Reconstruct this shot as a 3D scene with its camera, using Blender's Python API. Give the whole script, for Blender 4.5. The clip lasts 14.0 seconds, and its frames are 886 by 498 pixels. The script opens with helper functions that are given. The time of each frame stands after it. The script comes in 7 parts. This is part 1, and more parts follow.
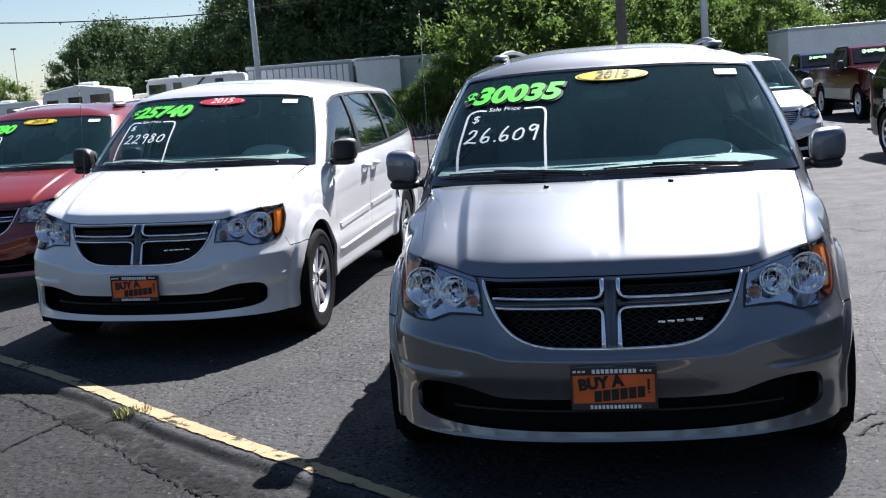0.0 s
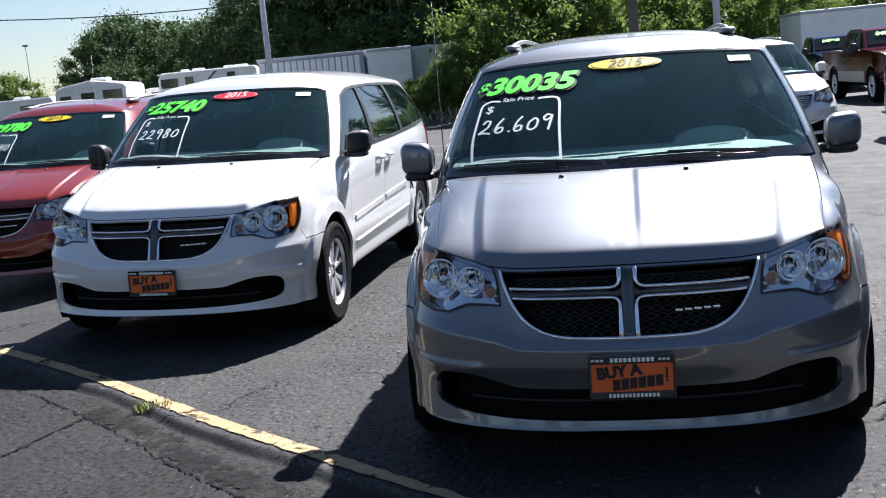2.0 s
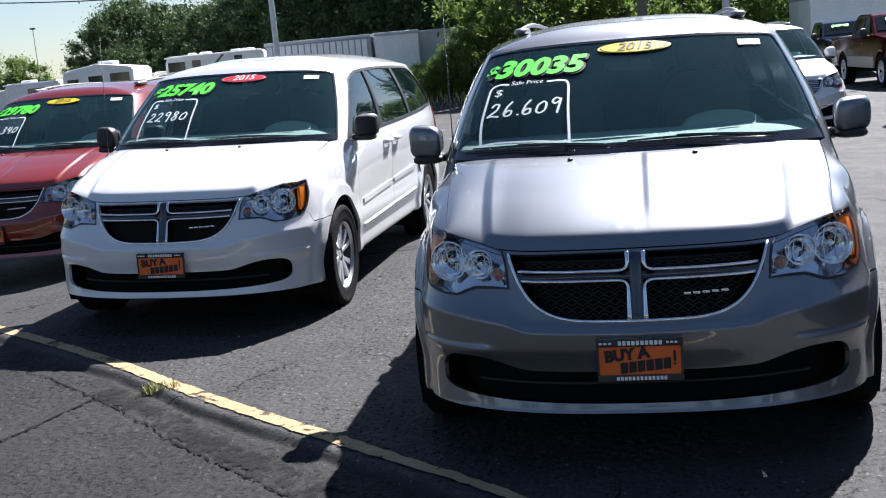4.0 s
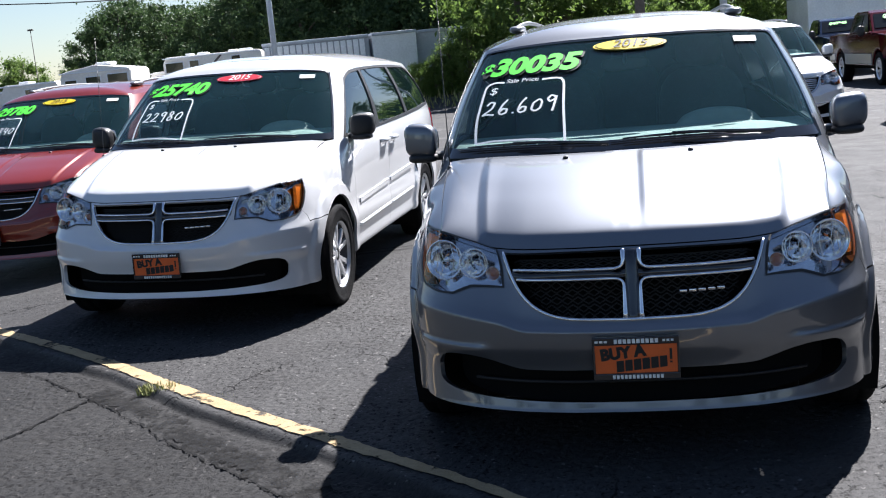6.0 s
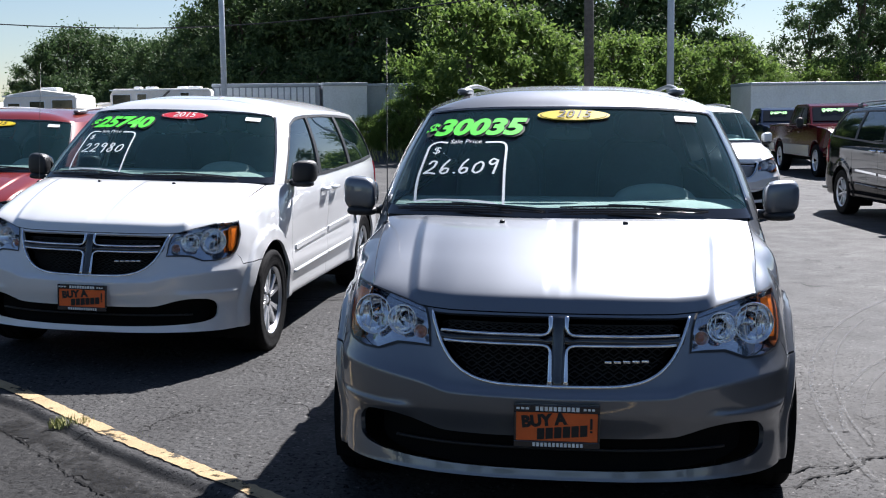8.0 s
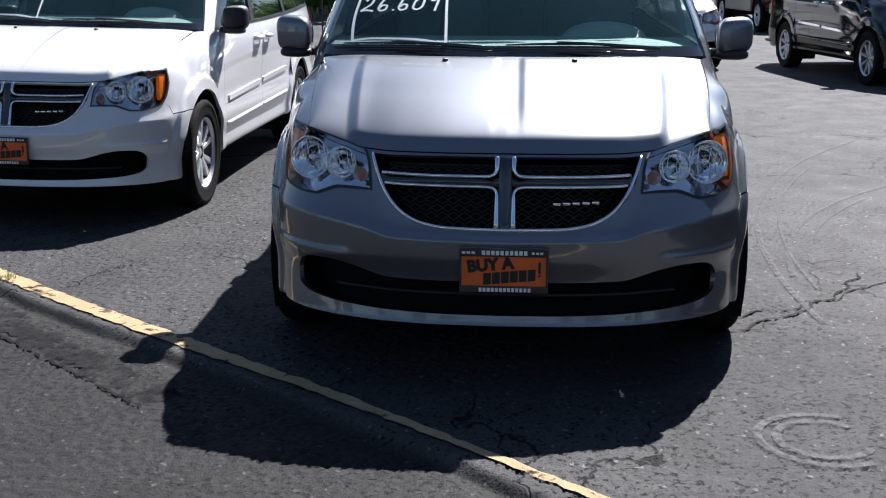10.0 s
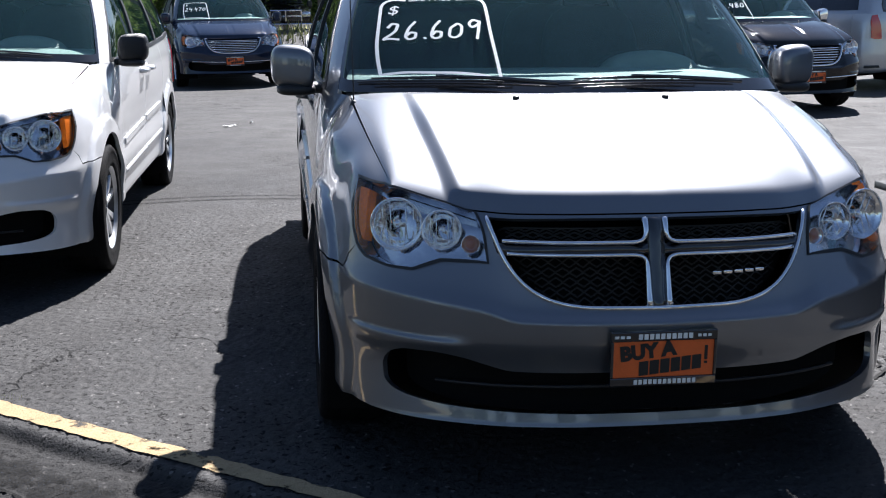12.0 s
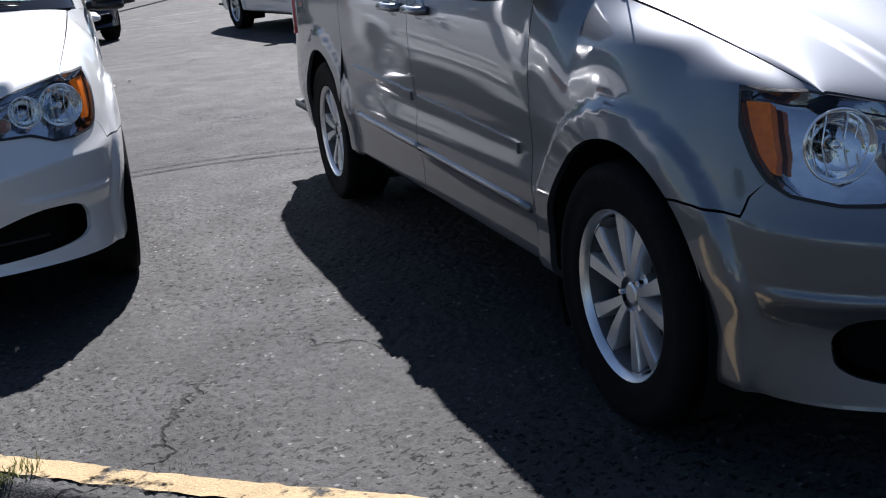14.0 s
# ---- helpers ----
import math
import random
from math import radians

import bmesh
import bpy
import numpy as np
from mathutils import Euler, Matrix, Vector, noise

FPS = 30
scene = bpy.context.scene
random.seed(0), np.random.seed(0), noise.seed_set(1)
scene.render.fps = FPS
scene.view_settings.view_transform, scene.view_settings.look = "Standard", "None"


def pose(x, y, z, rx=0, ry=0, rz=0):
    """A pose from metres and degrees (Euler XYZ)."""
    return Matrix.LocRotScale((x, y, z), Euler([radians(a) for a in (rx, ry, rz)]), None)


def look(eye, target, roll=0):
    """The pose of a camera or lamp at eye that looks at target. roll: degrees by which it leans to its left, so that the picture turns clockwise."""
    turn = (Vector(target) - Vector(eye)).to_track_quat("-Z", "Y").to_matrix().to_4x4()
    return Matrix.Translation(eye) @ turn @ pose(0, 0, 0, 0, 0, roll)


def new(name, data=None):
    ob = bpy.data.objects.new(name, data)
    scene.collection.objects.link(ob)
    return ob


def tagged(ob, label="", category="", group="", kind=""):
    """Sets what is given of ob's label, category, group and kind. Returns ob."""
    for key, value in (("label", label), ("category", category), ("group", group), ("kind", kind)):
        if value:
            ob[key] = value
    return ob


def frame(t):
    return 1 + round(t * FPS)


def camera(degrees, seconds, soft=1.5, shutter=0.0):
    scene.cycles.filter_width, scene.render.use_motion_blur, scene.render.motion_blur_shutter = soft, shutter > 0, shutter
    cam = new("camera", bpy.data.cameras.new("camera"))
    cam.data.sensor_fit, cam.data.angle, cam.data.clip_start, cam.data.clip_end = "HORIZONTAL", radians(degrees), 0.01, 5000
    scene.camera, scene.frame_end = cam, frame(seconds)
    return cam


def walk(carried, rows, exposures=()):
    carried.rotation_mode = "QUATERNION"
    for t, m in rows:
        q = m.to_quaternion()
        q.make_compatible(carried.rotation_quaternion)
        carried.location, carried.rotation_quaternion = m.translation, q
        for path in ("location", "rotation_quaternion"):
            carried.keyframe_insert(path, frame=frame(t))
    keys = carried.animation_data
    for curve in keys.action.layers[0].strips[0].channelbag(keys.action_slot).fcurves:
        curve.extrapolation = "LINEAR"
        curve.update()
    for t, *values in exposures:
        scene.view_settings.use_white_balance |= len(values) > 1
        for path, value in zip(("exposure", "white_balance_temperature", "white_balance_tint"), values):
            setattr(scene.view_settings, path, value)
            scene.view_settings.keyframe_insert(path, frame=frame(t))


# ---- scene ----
cam = camera(42.7, 14.0, 1.1)
PATH = [
    (0, (-0.076, -4.096, 1.592), (-0.324, -2.131, 1.313), -4.66),
    (0.5, (-0.072, -4.102, 1.591), (-0.33, -2.139, 1.307), -4.8),
    (1, (-0.087, -4.106, 1.595), (-0.344, -2.142, 1.316), -4.82),
    (1.5, (-0.08, -4.097, 1.59), (-0.352, -2.137, 1.299), -5.47),
    (2, (-0.085, -4.108, 1.602), (-0.358, -2.149, 1.307), -5.63),
    (2.5, (-0.081, -4.115, 1.605), (-0.369, -2.159, 1.306), -6.05),
    (3, (-0.095, -4.12, 1.595), (-0.374, -2.163, 1.288), -5.64),
    (5.5, (-0.082, -4.104, 1.597), (-0.376, -2.153, 1.265), -5.36),
    (6, (-0.079, -4.096, 1.587), (-0.364, -2.143, 1.266), -5.73),
    (6.5, (-0.094, -4.089, 1.59), (-0.359, -2.131, 1.279), -5.45),
    (7, (-0.067, -4.095, 1.588), (-0.344, -2.138, 1.281), -5.56),
    (7.5, (-0.072, -4.101, 1.594), (-0.346, -2.142, 1.301), -5.31),
    (8, (-0.063, -4.091, 1.585), (-0.233, -2.111, 1.356), -0.74),
    (8.5, (-0.038, -4.053, 1.545), (-0.137, -2.07, 1.305), -1.29),
    (9, (-0.016, -4.016, 1.506), (-0.12, -2.046, 1.173), -1.95),
    (9.2, (-0.008, -4.005, 1.502), (-0.129, -2.043, 1.131), -1.9),
    (11.3, (-0.616, -3.311, 1.425), (-0.438, -1.385, 0.916), -1.61),
    (11.5, (-0.755, -3.177, 1.475), (-0.529, -1.254, 0.975), -2.69),
    (12, (-1.166, -2.96, 1.465), (-0.825, -1.036, 1.036), -0.67),
    (12.5, (-1.478, -2.663, 1.437), (-1.005, -0.769, 1.001), -1.16),
    (13, (-1.795, -2.273, 1.435), (-1.226, -0.423, 0.931), -2.57),
    (13.5, (-2.094, -1.925, 1.44), (-1.421, -0.122, 0.895), 0.75),
    (14, (-2.307, -1.54, 1.342), (-1.645, 0.264, 0.79), -5.86),
]
STOPS = ((0.0, 1.60), (2.5, 1.70), (3.0, 1.69), (5.5, 1.72), (6.5, 1.77), (7.5, 1.69), (8.5, 1.30), (9.0, 1.20), (11.5, 1.93), (12.0, 1.68), (13.0, 1.49), (13.5, 1.47), (14.0, 1.37))
exp_rows = [(t, stops, 6150, 14) for t, stops in STOPS]
walk(cam, [(t, look(eye, target, roll)) for t, eye, target, roll in PATH], exp_rows)

# ---- world and sun ----
SUN_TO = Vector((0.40, 0.85, 1.0)).normalized()
world = bpy.data.worlds.new("sky")
scene.world = world
world.use_nodes = True
wn = world.node_tree
sky = wn.nodes.new("ShaderNodeTexSky")
sky.sky_type, sky.sun_disc = "NISHITA", False
sky.sun_elevation = math.asin(SUN_TO.z)
sky.sun_rotation = math.atan2(SUN_TO.x, SUN_TO.y)
sky.air_density, sky.dust_density, sky.ozone_density = 1.0, 0.3, 1.6
wn.links.new(sky.outputs[0], wn.nodes["Background"].inputs[0])
wn.nodes["Background"].inputs[1].default_value = 0.036
sun_data = bpy.data.lights.new("sun", "SUN")
sun_data.energy, sun_data.angle, sun_data.color = 5.0, radians(0.55), (1.0, 0.965, 0.92)
sun = new("sun", sun_data)
sun.matrix_world = look((0, 0, 30), Vector((0, 0, 30)) - SUN_TO)


# ---- materials ----
def material(name, color=(0.5, 0.5, 0.5), rough=0.5, metal=0.0, coat=0.0, spec=0.5, noise_scale=0.0, noise_amount=0.0, bump=0.0, bump_scale=200.0, color2=None, emit=0.0):
    """A Principled material whose colour drifts at two scales, with fine relief."""
    m = bpy.data.materials.new(name)
    m.use_nodes = True
    nt = m.node_tree
    b = nt.nodes["Principled BSDF"]
    b.inputs["Base Color"].default_value = (*color, 1)
    b.inputs["Roughness"].default_value = rough
    b.inputs["Metallic"].default_value = metal
    b.inputs["Coat Weight"].default_value = coat
    b.inputs["Coat Roughness"].default_value, b.inputs["Coat IOR"].default_value = 0.04, 1.7
    b.inputs["Specular IOR Level"].default_value = spec
    if emit:
        b.inputs["Emission Color"].default_value = (*color, 1)
        b.inputs["Emission Strength"].default_value = emit
    co = nt.nodes.new("ShaderNodeTexCoord")
    if noise_amount:
        n1 = nt.nodes.new("ShaderNodeTexNoise")
        n1.inputs["Scale"].default_value, n1.inputs["Detail"].default_value = noise_scale, 6
        n2 = nt.nodes.new("ShaderNodeTexNoise")
        n2.inputs["Scale"].default_value, n2.inputs["Detail"].default_value = noise_scale * 9, 3
        add = nt.nodes.new("ShaderNodeMath")
        add.operation = "ADD"
        half = nt.nodes.new("ShaderNodeMath")
        half.operation, half.inputs[1].default_value = "MULTIPLY", 0.5
        mix = nt.nodes.new("ShaderNodeMix")
        mix.data_type = "RGBA"
        lo = [c * (1 - noise_amount) for c in color]
        hi = [min(1, c * (1 + noise_amount)) for c in color] if color2 is None else color2
        mix.inputs[6].default_value, mix.inputs[7].default_value = (*lo, 1), (*hi, 1)
        ramp = nt.nodes.new("ShaderNodeMapRange")
        ramp.inputs[1].default_value, ramp.inputs[2].default_value = 0.35, 0.65
        for n in (n1, n2):
            nt.links.new(co.outputs["Object"], n.inputs["Vector"])
        nt.links.new(n1.outputs[0], add.inputs[0])
        nt.links.new(n2.outputs[0], add.inputs[1])
        nt.links.new(add.outputs[0], half.inputs[0])
        nt.links.new(half.outputs[0], ramp.inputs[0])
        nt.links.new(ramp.outputs[0], mix.inputs[0])
        nt.links.new(mix.outputs[2], b.inputs["Base Color"])
    if bump:
        n3 = nt.nodes.new("ShaderNodeTexNoise")
        n3.inputs["Scale"].default_value, n3.inputs["Detail"].default_value = bump_scale, 4
        bp = nt.nodes.new("ShaderNodeBump")
        bp.inputs["Strength"].default_value, bp.inputs["Distance"].default_value = bump, 0.01
        nt.links.new(co.outputs["Object"], n3.inputs["Vector"])
        nt.links.new(n3.outputs[0], bp.inputs["Height"])
        nt.links.new(bp.outputs[0], b.inputs["Normal"])
    return m


def car_paint(name, color, metal=0.0, rough=0.35, coat=1.0):
    """Clear-coated paint; metallic paints get a fine flake."""
    m = material(name, color, rough, metal, coat=coat)
    nt = m.node_tree
    b = nt.nodes["Principled BSDF"]
    co = nt.nodes.new("ShaderNodeTexCoord")
    n = nt.nodes.new("ShaderNodeTexNoise")
    n.inputs["Scale"].default_value = 900 if metal else 3
    hsv = nt.nodes.new("ShaderNodeHueSaturation")
    hsv.inputs["Color"].default_value = (*color, 1)
    rng = nt.nodes.new("ShaderNodeMapRange")
    rng.inputs[3].default_value, rng.inputs[4].default_value = (0.75, 1.25) if metal else (0.96, 1.04)
    nt.links.new(co.outputs["Object"], n.inputs["Vector"])
    nt.links.new(n.outputs[0], rng.inputs[0])
    nt.links.new(rng.outputs[0], hsv.inputs["Value"])
    nt.links.new(hsv.outputs[0], b.inputs["Base Color"])
    dust_haze = nt.nodes.new("ShaderNodeTexNoise")
    dust_haze.inputs["Scale"].default_value, dust_haze.inputs["Detail"].default_value = 14, 8
    r2 = nt.nodes.new("ShaderNodeMapRange")
    r2.inputs[3].default_value, r2.inputs[4].default_value = 0.02, 0.09
    nt.links.new(co.outputs["Object"], dust_haze.inputs["Vector"])
    nt.links.new(dust_haze.outputs[0], r2.inputs[0])
    nt.links.new(r2.outputs[0], b.inputs["Coat Roughness"])
    return m


def glass_material(name, tint, reflect=1.0, haze=0.01):
    """Thin tinted glass: clear in part, with a Fresnel gloss and a painted teal haze."""
    m = bpy.data.materials.new(name)
    m.use_nodes = True
    nt = m.node_tree
    nt.nodes.remove(nt.nodes["Principled BSDF"])
    tr = nt.nodes.new("ShaderNodeBsdfTransparent")
    tr.inputs[0].default_value = (*tint, 1)
    gl = nt.nodes.new("ShaderNodeBsdfGlossy")
    gl.inputs["Roughness"].default_value = 0.015
    lw = nt.nodes.new("ShaderNodeLayerWeight")
    lw.inputs[0].default_value = 0.5
    fr = nt.nodes.new("ShaderNodeMath")
    fr.operation, fr.inputs[1].default_value = "POWER", 5.0
    nt.links.new(lw.outputs["Facing"], fr.inputs[0])
    mul = nt.nodes.new("ShaderNodeMath")
    mul.operation, mul.inputs[1].default_value, mul.inputs[2].default_value = "MULTIPLY_ADD", 0.9, 0.045 * reflect
    mix = nt.nodes.new("ShaderNodeMixShader")
    nt.links.new(fr.outputs[0], mul.inputs[0])
    nt.links.new(mul.outputs[0], mix.inputs[0])
    nt.links.new(tr.outputs[0], mix.inputs[1])
    nt.links.new(gl.outputs[0], mix.inputs[2])
    # sky sheen and haze put in as a teal diffuse layer
    film = nt.nodes.new("ShaderNodeBsdfDiffuse")
    film.inputs[0].default_value = (0.16, 0.50, 0.55, 1)
    dust_haze = nt.nodes.new("ShaderNodeTexNoise")
    dust_haze.inputs["Scale"].default_value, dust_haze.inputs["Detail"].default_value = 3, 6
    co = nt.nodes.new("ShaderNodeTexCoord")
    nt.links.new(co.outputs["Object"], dust_haze.inputs["Vector"])
    rng = nt.nodes.new("ShaderNodeMapRange")
    rng.inputs[3].default_value, rng.inputs[4].default_value = haze * 0.7, haze * 1.3
    nt.links.new(dust_haze.outputs[0], rng.inputs[0])
    top = nt.nodes.new("ShaderNodeMixShader")
    nt.links.new(rng.outputs[0], top.inputs[0])
    nt.links.new(mix.outputs[0], top.inputs[1])
    nt.links.new(film.outputs[0], top.inputs[2])
    nt.links.new(top.outputs[0], nt.nodes["Material Output"].inputs[0])
    return m


SILVER = car_paint("billet_silver_paint", (0.160, 0.172, 0.193), 0.94, 0.50)
WHITE = car_paint("white_paint", (0.66, 0.67, 0.68))
RED = car_paint("red_paint", (0.20, 0.014, 0.004), 0.15, 0.28)
BLACK_PAINT = car_paint("black_paint", (0.004, 0.0045, 0.006), 0.0, 0.06, 0.0)
BLUE_PAINT = car_paint("dark_blue_paint", (0.012, 0.020, 0.042), 0.0, 0.08, 0.0)
MAROON = car_paint("maroon_paint", (0.060, 0.004, 0.006), 0.0, 0.08, 0.0)
GREY_PAINT = car_paint("light_silver_paint", (0.42, 0.44, 0.47), 0.6, 0.34)
CHROME = material("chrome", (0.82, 0.83, 0.85), 0.07, 1.0)
ALLOY = material("machined_alloy", (0.76, 0.77, 0.79), 0.30, 0.8, noise_scale=30, noise_amount=0.05)
# darker than the alloy: the shade inside the wheel put into its colour
SHADED_BARREL = material("shaded_wheel_barrel", (0.07, 0.072, 0.078), 0.5, 0.6, noise_scale=30, noise_amount=0.1)
REFLECTOR = material("lamp_reflector", (0.50, 0.52, 0.55), 0.08, 1.0, bump=0.3, bump_scale=16)
DARK = material("black_plastic", (0.012, 0.012, 0.013), 0.45, bump=0.3, bump_scale=400)
GLOSS_BLACK = material("gloss_black_plastic", (0.01, 0.011, 0.014), 0.12, coat=0.6)
GRILLE_MESH = material("grille_mesh_plastic", (0.022, 0.021, 0.020), 0.4)
TRUCK_GLASS = material("dark_truck_glass", (0.010, 0.012, 0.014), 0.06, spec=0.22)
SHELL = material("dark_underbody", (0.006, 0.006, 0.006), 0.9, spec=0.1)
RUBBER = material("tyre_rubber", (0.007, 0.007, 0.0075), 0.8, spec=0.10, noise_scale=12, noise_amount=0.35, bump=0.5, bump_scale=160)
CABIN = material("cabin_trim", (0.035, 0.04, 0.042), 0.8, noise_scale=8, noise_amount=0.2, bump=0.3, bump_scale=300)
DASH = material("dashboard_plastic", (0.24, 0.28, 0.25), 0.55, noise_scale=6, noise_amount=0.12, bump=0.4, bump_scale=500)
WINDSHIELD = glass_material("windshield_glass", (0.76, 0.89, 0.88), 1.3, 0.035)
SIDE_GLASS = glass_material("privacy_glass", (0.05, 0.065, 0.07), 4.0)
FRONT_SIDE_GLASS = glass_material("door_glass", (0.30, 0.38, 0.40), 4.0)
LENS = glass_material("clear_lens", (0.95, 0.96, 0.98), 0.9, 0.0)
LAMP_BOWL = material("lamp_bowl", (0.86, 0.88, 0.90), 0.04, 1.0, bump=0.35, bump_scale=22)
RAIL_GREY = material("satin_rail", (0.20, 0.205, 0.21), 0.38, 0.7, noise_scale=10, noise_amount=0.08)
ORANGE_BULB = material("orange_bulb", (0.32, 0.09, 0.03), 0.3, coat=0.6)
AMBER = material("amber_lens", (0.90, 0.19, 0.010), 0.40, spec=0.10, noise_scale=60, noise_amount=0.2)
TAIL_RED = material("red_lamp_lens", (0.45, 0.012, 0.015), 0.12, coat=0.8)
GREEN_INK = material("green_window_paint", (0.10, 0.85, 0.05), 0.6, noise_scale=20, noise_amount=0.12)
WHITE_INK = material("white_window_paint", (0.85, 0.87, 0.86), 0.7, noise_scale=40, noise_amount=0.12)
BLACK_INK = material("black_ink", (0.01, 0.01, 0.01), 0.6)
YELLOW_STICKER = material("yellow_sticker", (0.80, 0.58, 0.02), 0.4, noise_scale=15, noise_amount=0.05)
RED_STICKER = material("red_sticker", (0.60, 0.03, 0.05), 0.4, noise_scale=15, noise_amount=0.05)
PAPER = material("paper_label", (0.75, 0.76, 0.74), 0.7, noise_scale=30, noise_amount=0.06)
ORANGE_CARD = material("orange_card", (0.75, 0.13, 0.02), 0.55, noise_scale=25, noise_amount=0.08)


# ---- mesh helpers ----
def mesh_of(name, verts, faces, mat=None, smooth=True):
    me = bpy.data.meshes.new(name)
    me.from_pydata([tuple(v) for v in verts], [], faces)
    me.update()
    if mat is not None:
        me.materials.append(mat)
    if smooth:
        me.polygons.foreach_set("use_smooth", [True] * len(me.polygons))
    return me


def part(name, bm, mat, parent, label="", smooth=False):
    """Links a bmesh or a mesh as one part under a thing or a part."""
    if isinstance(bm, bpy.types.Mesh):
        me = bm
        if mat is not None and not me.materials:
            me.materials.append(mat)
    else:
        me = bpy.data.meshes.new(name)
        bm.to_mesh(me)
        bm.free()
        if mat is not None:
            me.materials.append(mat)
        if smooth:
            me.polygons.foreach_set("use_smooth", [True] * len(me.polygons))
    ob = new(name, me)
    ob.parent = parent
    if label:
        ob["label"] = label
    return ob


def thing(name, label, category, m=None, group="", kind=""):
    """An Empty at the base of a thing that has parts."""
    ob = new(name)
    ob.empty_display_size = 0.2
    if m is not None:
        ob.matrix_basis = m
    return tagged(ob, label, category, group, kind)


def box(bm, x0, x1, y0, y1, z0, z1, bevel=0.0, seg=2):
    """A box, with rounded edges where bevel is given, into bm."""
    r = bmesh.ops.create_cube(bm, size=1.0, matrix=Matrix.LocRotScale(((x0 + x1) / 2, (y0 + y1) / 2, (z0 + z1) / 2), None, (x1 - x0, y1 - y0, z1 - z0)))
    if bevel:
        edges = list({e for v in r["verts"] for e in v.link_edges})
        bmesh.ops.bevel(bm, geom=edges, offset=bevel, segments=seg, affect="EDGES", profile=0.5)
    return r["verts"]


def rod(bm, a, b, r0, r1=None, seg=10):
    """A tapered round bar from a to b."""
    a, b = Vector(a), Vector(b)
    d = b - a
    m = Matrix.Translation((a + b) / 2) @ d.to_track_quat("Z", "Y").to_matrix().to_4x4()
    bmesh.ops.create_cone(bm, cap_ends=True, segments=seg, radius1=r0, radius2=r0 if r1 is None else r1, depth=d.length, matrix=m)


def lathe(profile, seg, axis="x"):
    """Verts and faces of a profile of (radius, along) turned round an axis."""
    verts, faces, n = [], [], len(profile)
    for i in range(seg):
        c, s = math.cos(2 * math.pi * i / seg), math.sin(2 * math.pi * i / seg)
        for r, a in profile:
            verts.append((a, r * c, r * s) if axis == "x" else (r * c, a, r * s) if axis == "y" else (r * c, r * s, a))
    for i in range(seg):
        j = (i + 1) % seg
        for k in range(n - 1):
            faces.append((i * n + k, i * n + k + 1, j * n + k + 1, j * n + k))
    return verts, faces


def tube(points, radius, seg=6, closed=False):
    """Verts and faces of a round strip along points."""
    pts = [Vector(p) for p in points]
    verts, faces, n = [], [], len(pts)
    for i, p in enumerate(pts):
        a = pts[i - 1] if i or closed else p
        b = pts[(i + 1) % n] if i < n - 1 or closed else p
        d = (b - a).normalized()
        u = d.cross(Vector((0, 0, 1)))
        u = u.normalized() if u.length > 1e-4 else Vector((1, 0, 0))
        w = u.cross(d)
        r = radius[i] if isinstance(radius, (list, tuple)) else radius
        for k in range(seg):
            t = 2 * math.pi * k / seg
            verts.append(p + (u * math.cos(t) + w * math.sin(t)) * r)
    for i in range(n if closed else n - 1):
        j = (i + 1) % n
        for k in range(seg):
            l = (k + 1) % seg
            faces.append((i * seg + k, i * seg + l, j * seg + l, j * seg + k))
    if not closed:
        faces.append(tuple(range(seg))[::-1])
        faces.append(tuple((n - 1) * seg + k for k in range(seg)))
    return verts, faces


def joined(*pieces):
    """Several (verts, faces) as one."""
    verts, faces = [], []
    for v, f in pieces:
        o = len(verts)
        verts.extend(v)
        faces.extend(tuple(i + o for i in g) for g in f)
    return verts, faces


def moved(piece, m):
    return [m @ Vector(v) for v in piece[0]], piece[1]


def pchip(xs, ys, x):
    """A smooth curve through (xs, ys) that never overshoots, with straight ends."""
    xs, ys, x = np.asarray(xs, float), np.asarray(ys, float), np.asarray(x, float)
    h, d = np.diff(xs), np.diff(ys) / np.diff(xs)
    m = np.zeros(len(xs))
    m[0], m[-1] = d[0], d[-1]
    for i in range(1, len(xs) - 1):
        if d[i - 1] * d[i] > 0:
            w1, w2 = 2 * h[i] + h[i - 1], h[i] + 2 * h[i - 1]
            m[i] = (w1 + w2) / (w1 / d[i - 1] + w2 / d[i])
    i = np.clip(np.searchsorted(xs, x) - 1, 0, len(xs) - 2)
    t = (x - xs[i]) / h[i]
    tc = np.clip(t, 0, 1)
    y = (1 + 2 * tc) * (1 - tc) ** 2 * ys[i] + tc * (1 - tc) ** 2 * h[i] * m[i] + tc ** 2 * (3 - 2 * tc) * ys[i + 1] + tc ** 2 * (tc - 1) * h[i] * m[i + 1]
    return y + np.where(t > 1, (t - 1) * h[i] * m[-1], 0) + np.where(t < 0, t * h[i] * m[0], 0)


def smooth01(x):
    x = np.clip(x, 0, 1)
    return x * x * (3 - 2 * x)


def inside(poly, pts):
    """Which of the points lie in the polygon."""
    poly, pts = np.asarray(poly, float), np.asarray(pts, float)
    hit = np.zeros(len(pts), bool)
    x, y = pts[:, 0], pts[:, 1]
    for (x0, y0), (x1, y1) in zip(poly, np.roll(poly, -1, 0)):
        if y0 != y1:
            cross = ((y0 > y) != (y1 > y)) & (x < (x1 - x0) * (y - y0) / (y1 - y0) + x0)
            hit ^= cross
    return hit


def edge_distance(poly, pts):
    poly, pts = np.asarray(poly, float), np.asarray(pts, float)
    best = np.full(len(pts), 1e9)
    for a, b in zip(poly, np.roll(poly, -1, 0)):
        d = b - a
        t = np.clip(((pts - a) @ d) / max(d @ d, 1e-12), 0, 1)
        best = np.minimum(best, np.hypot(*(pts - a - t[:, None] * d).T))
    return best


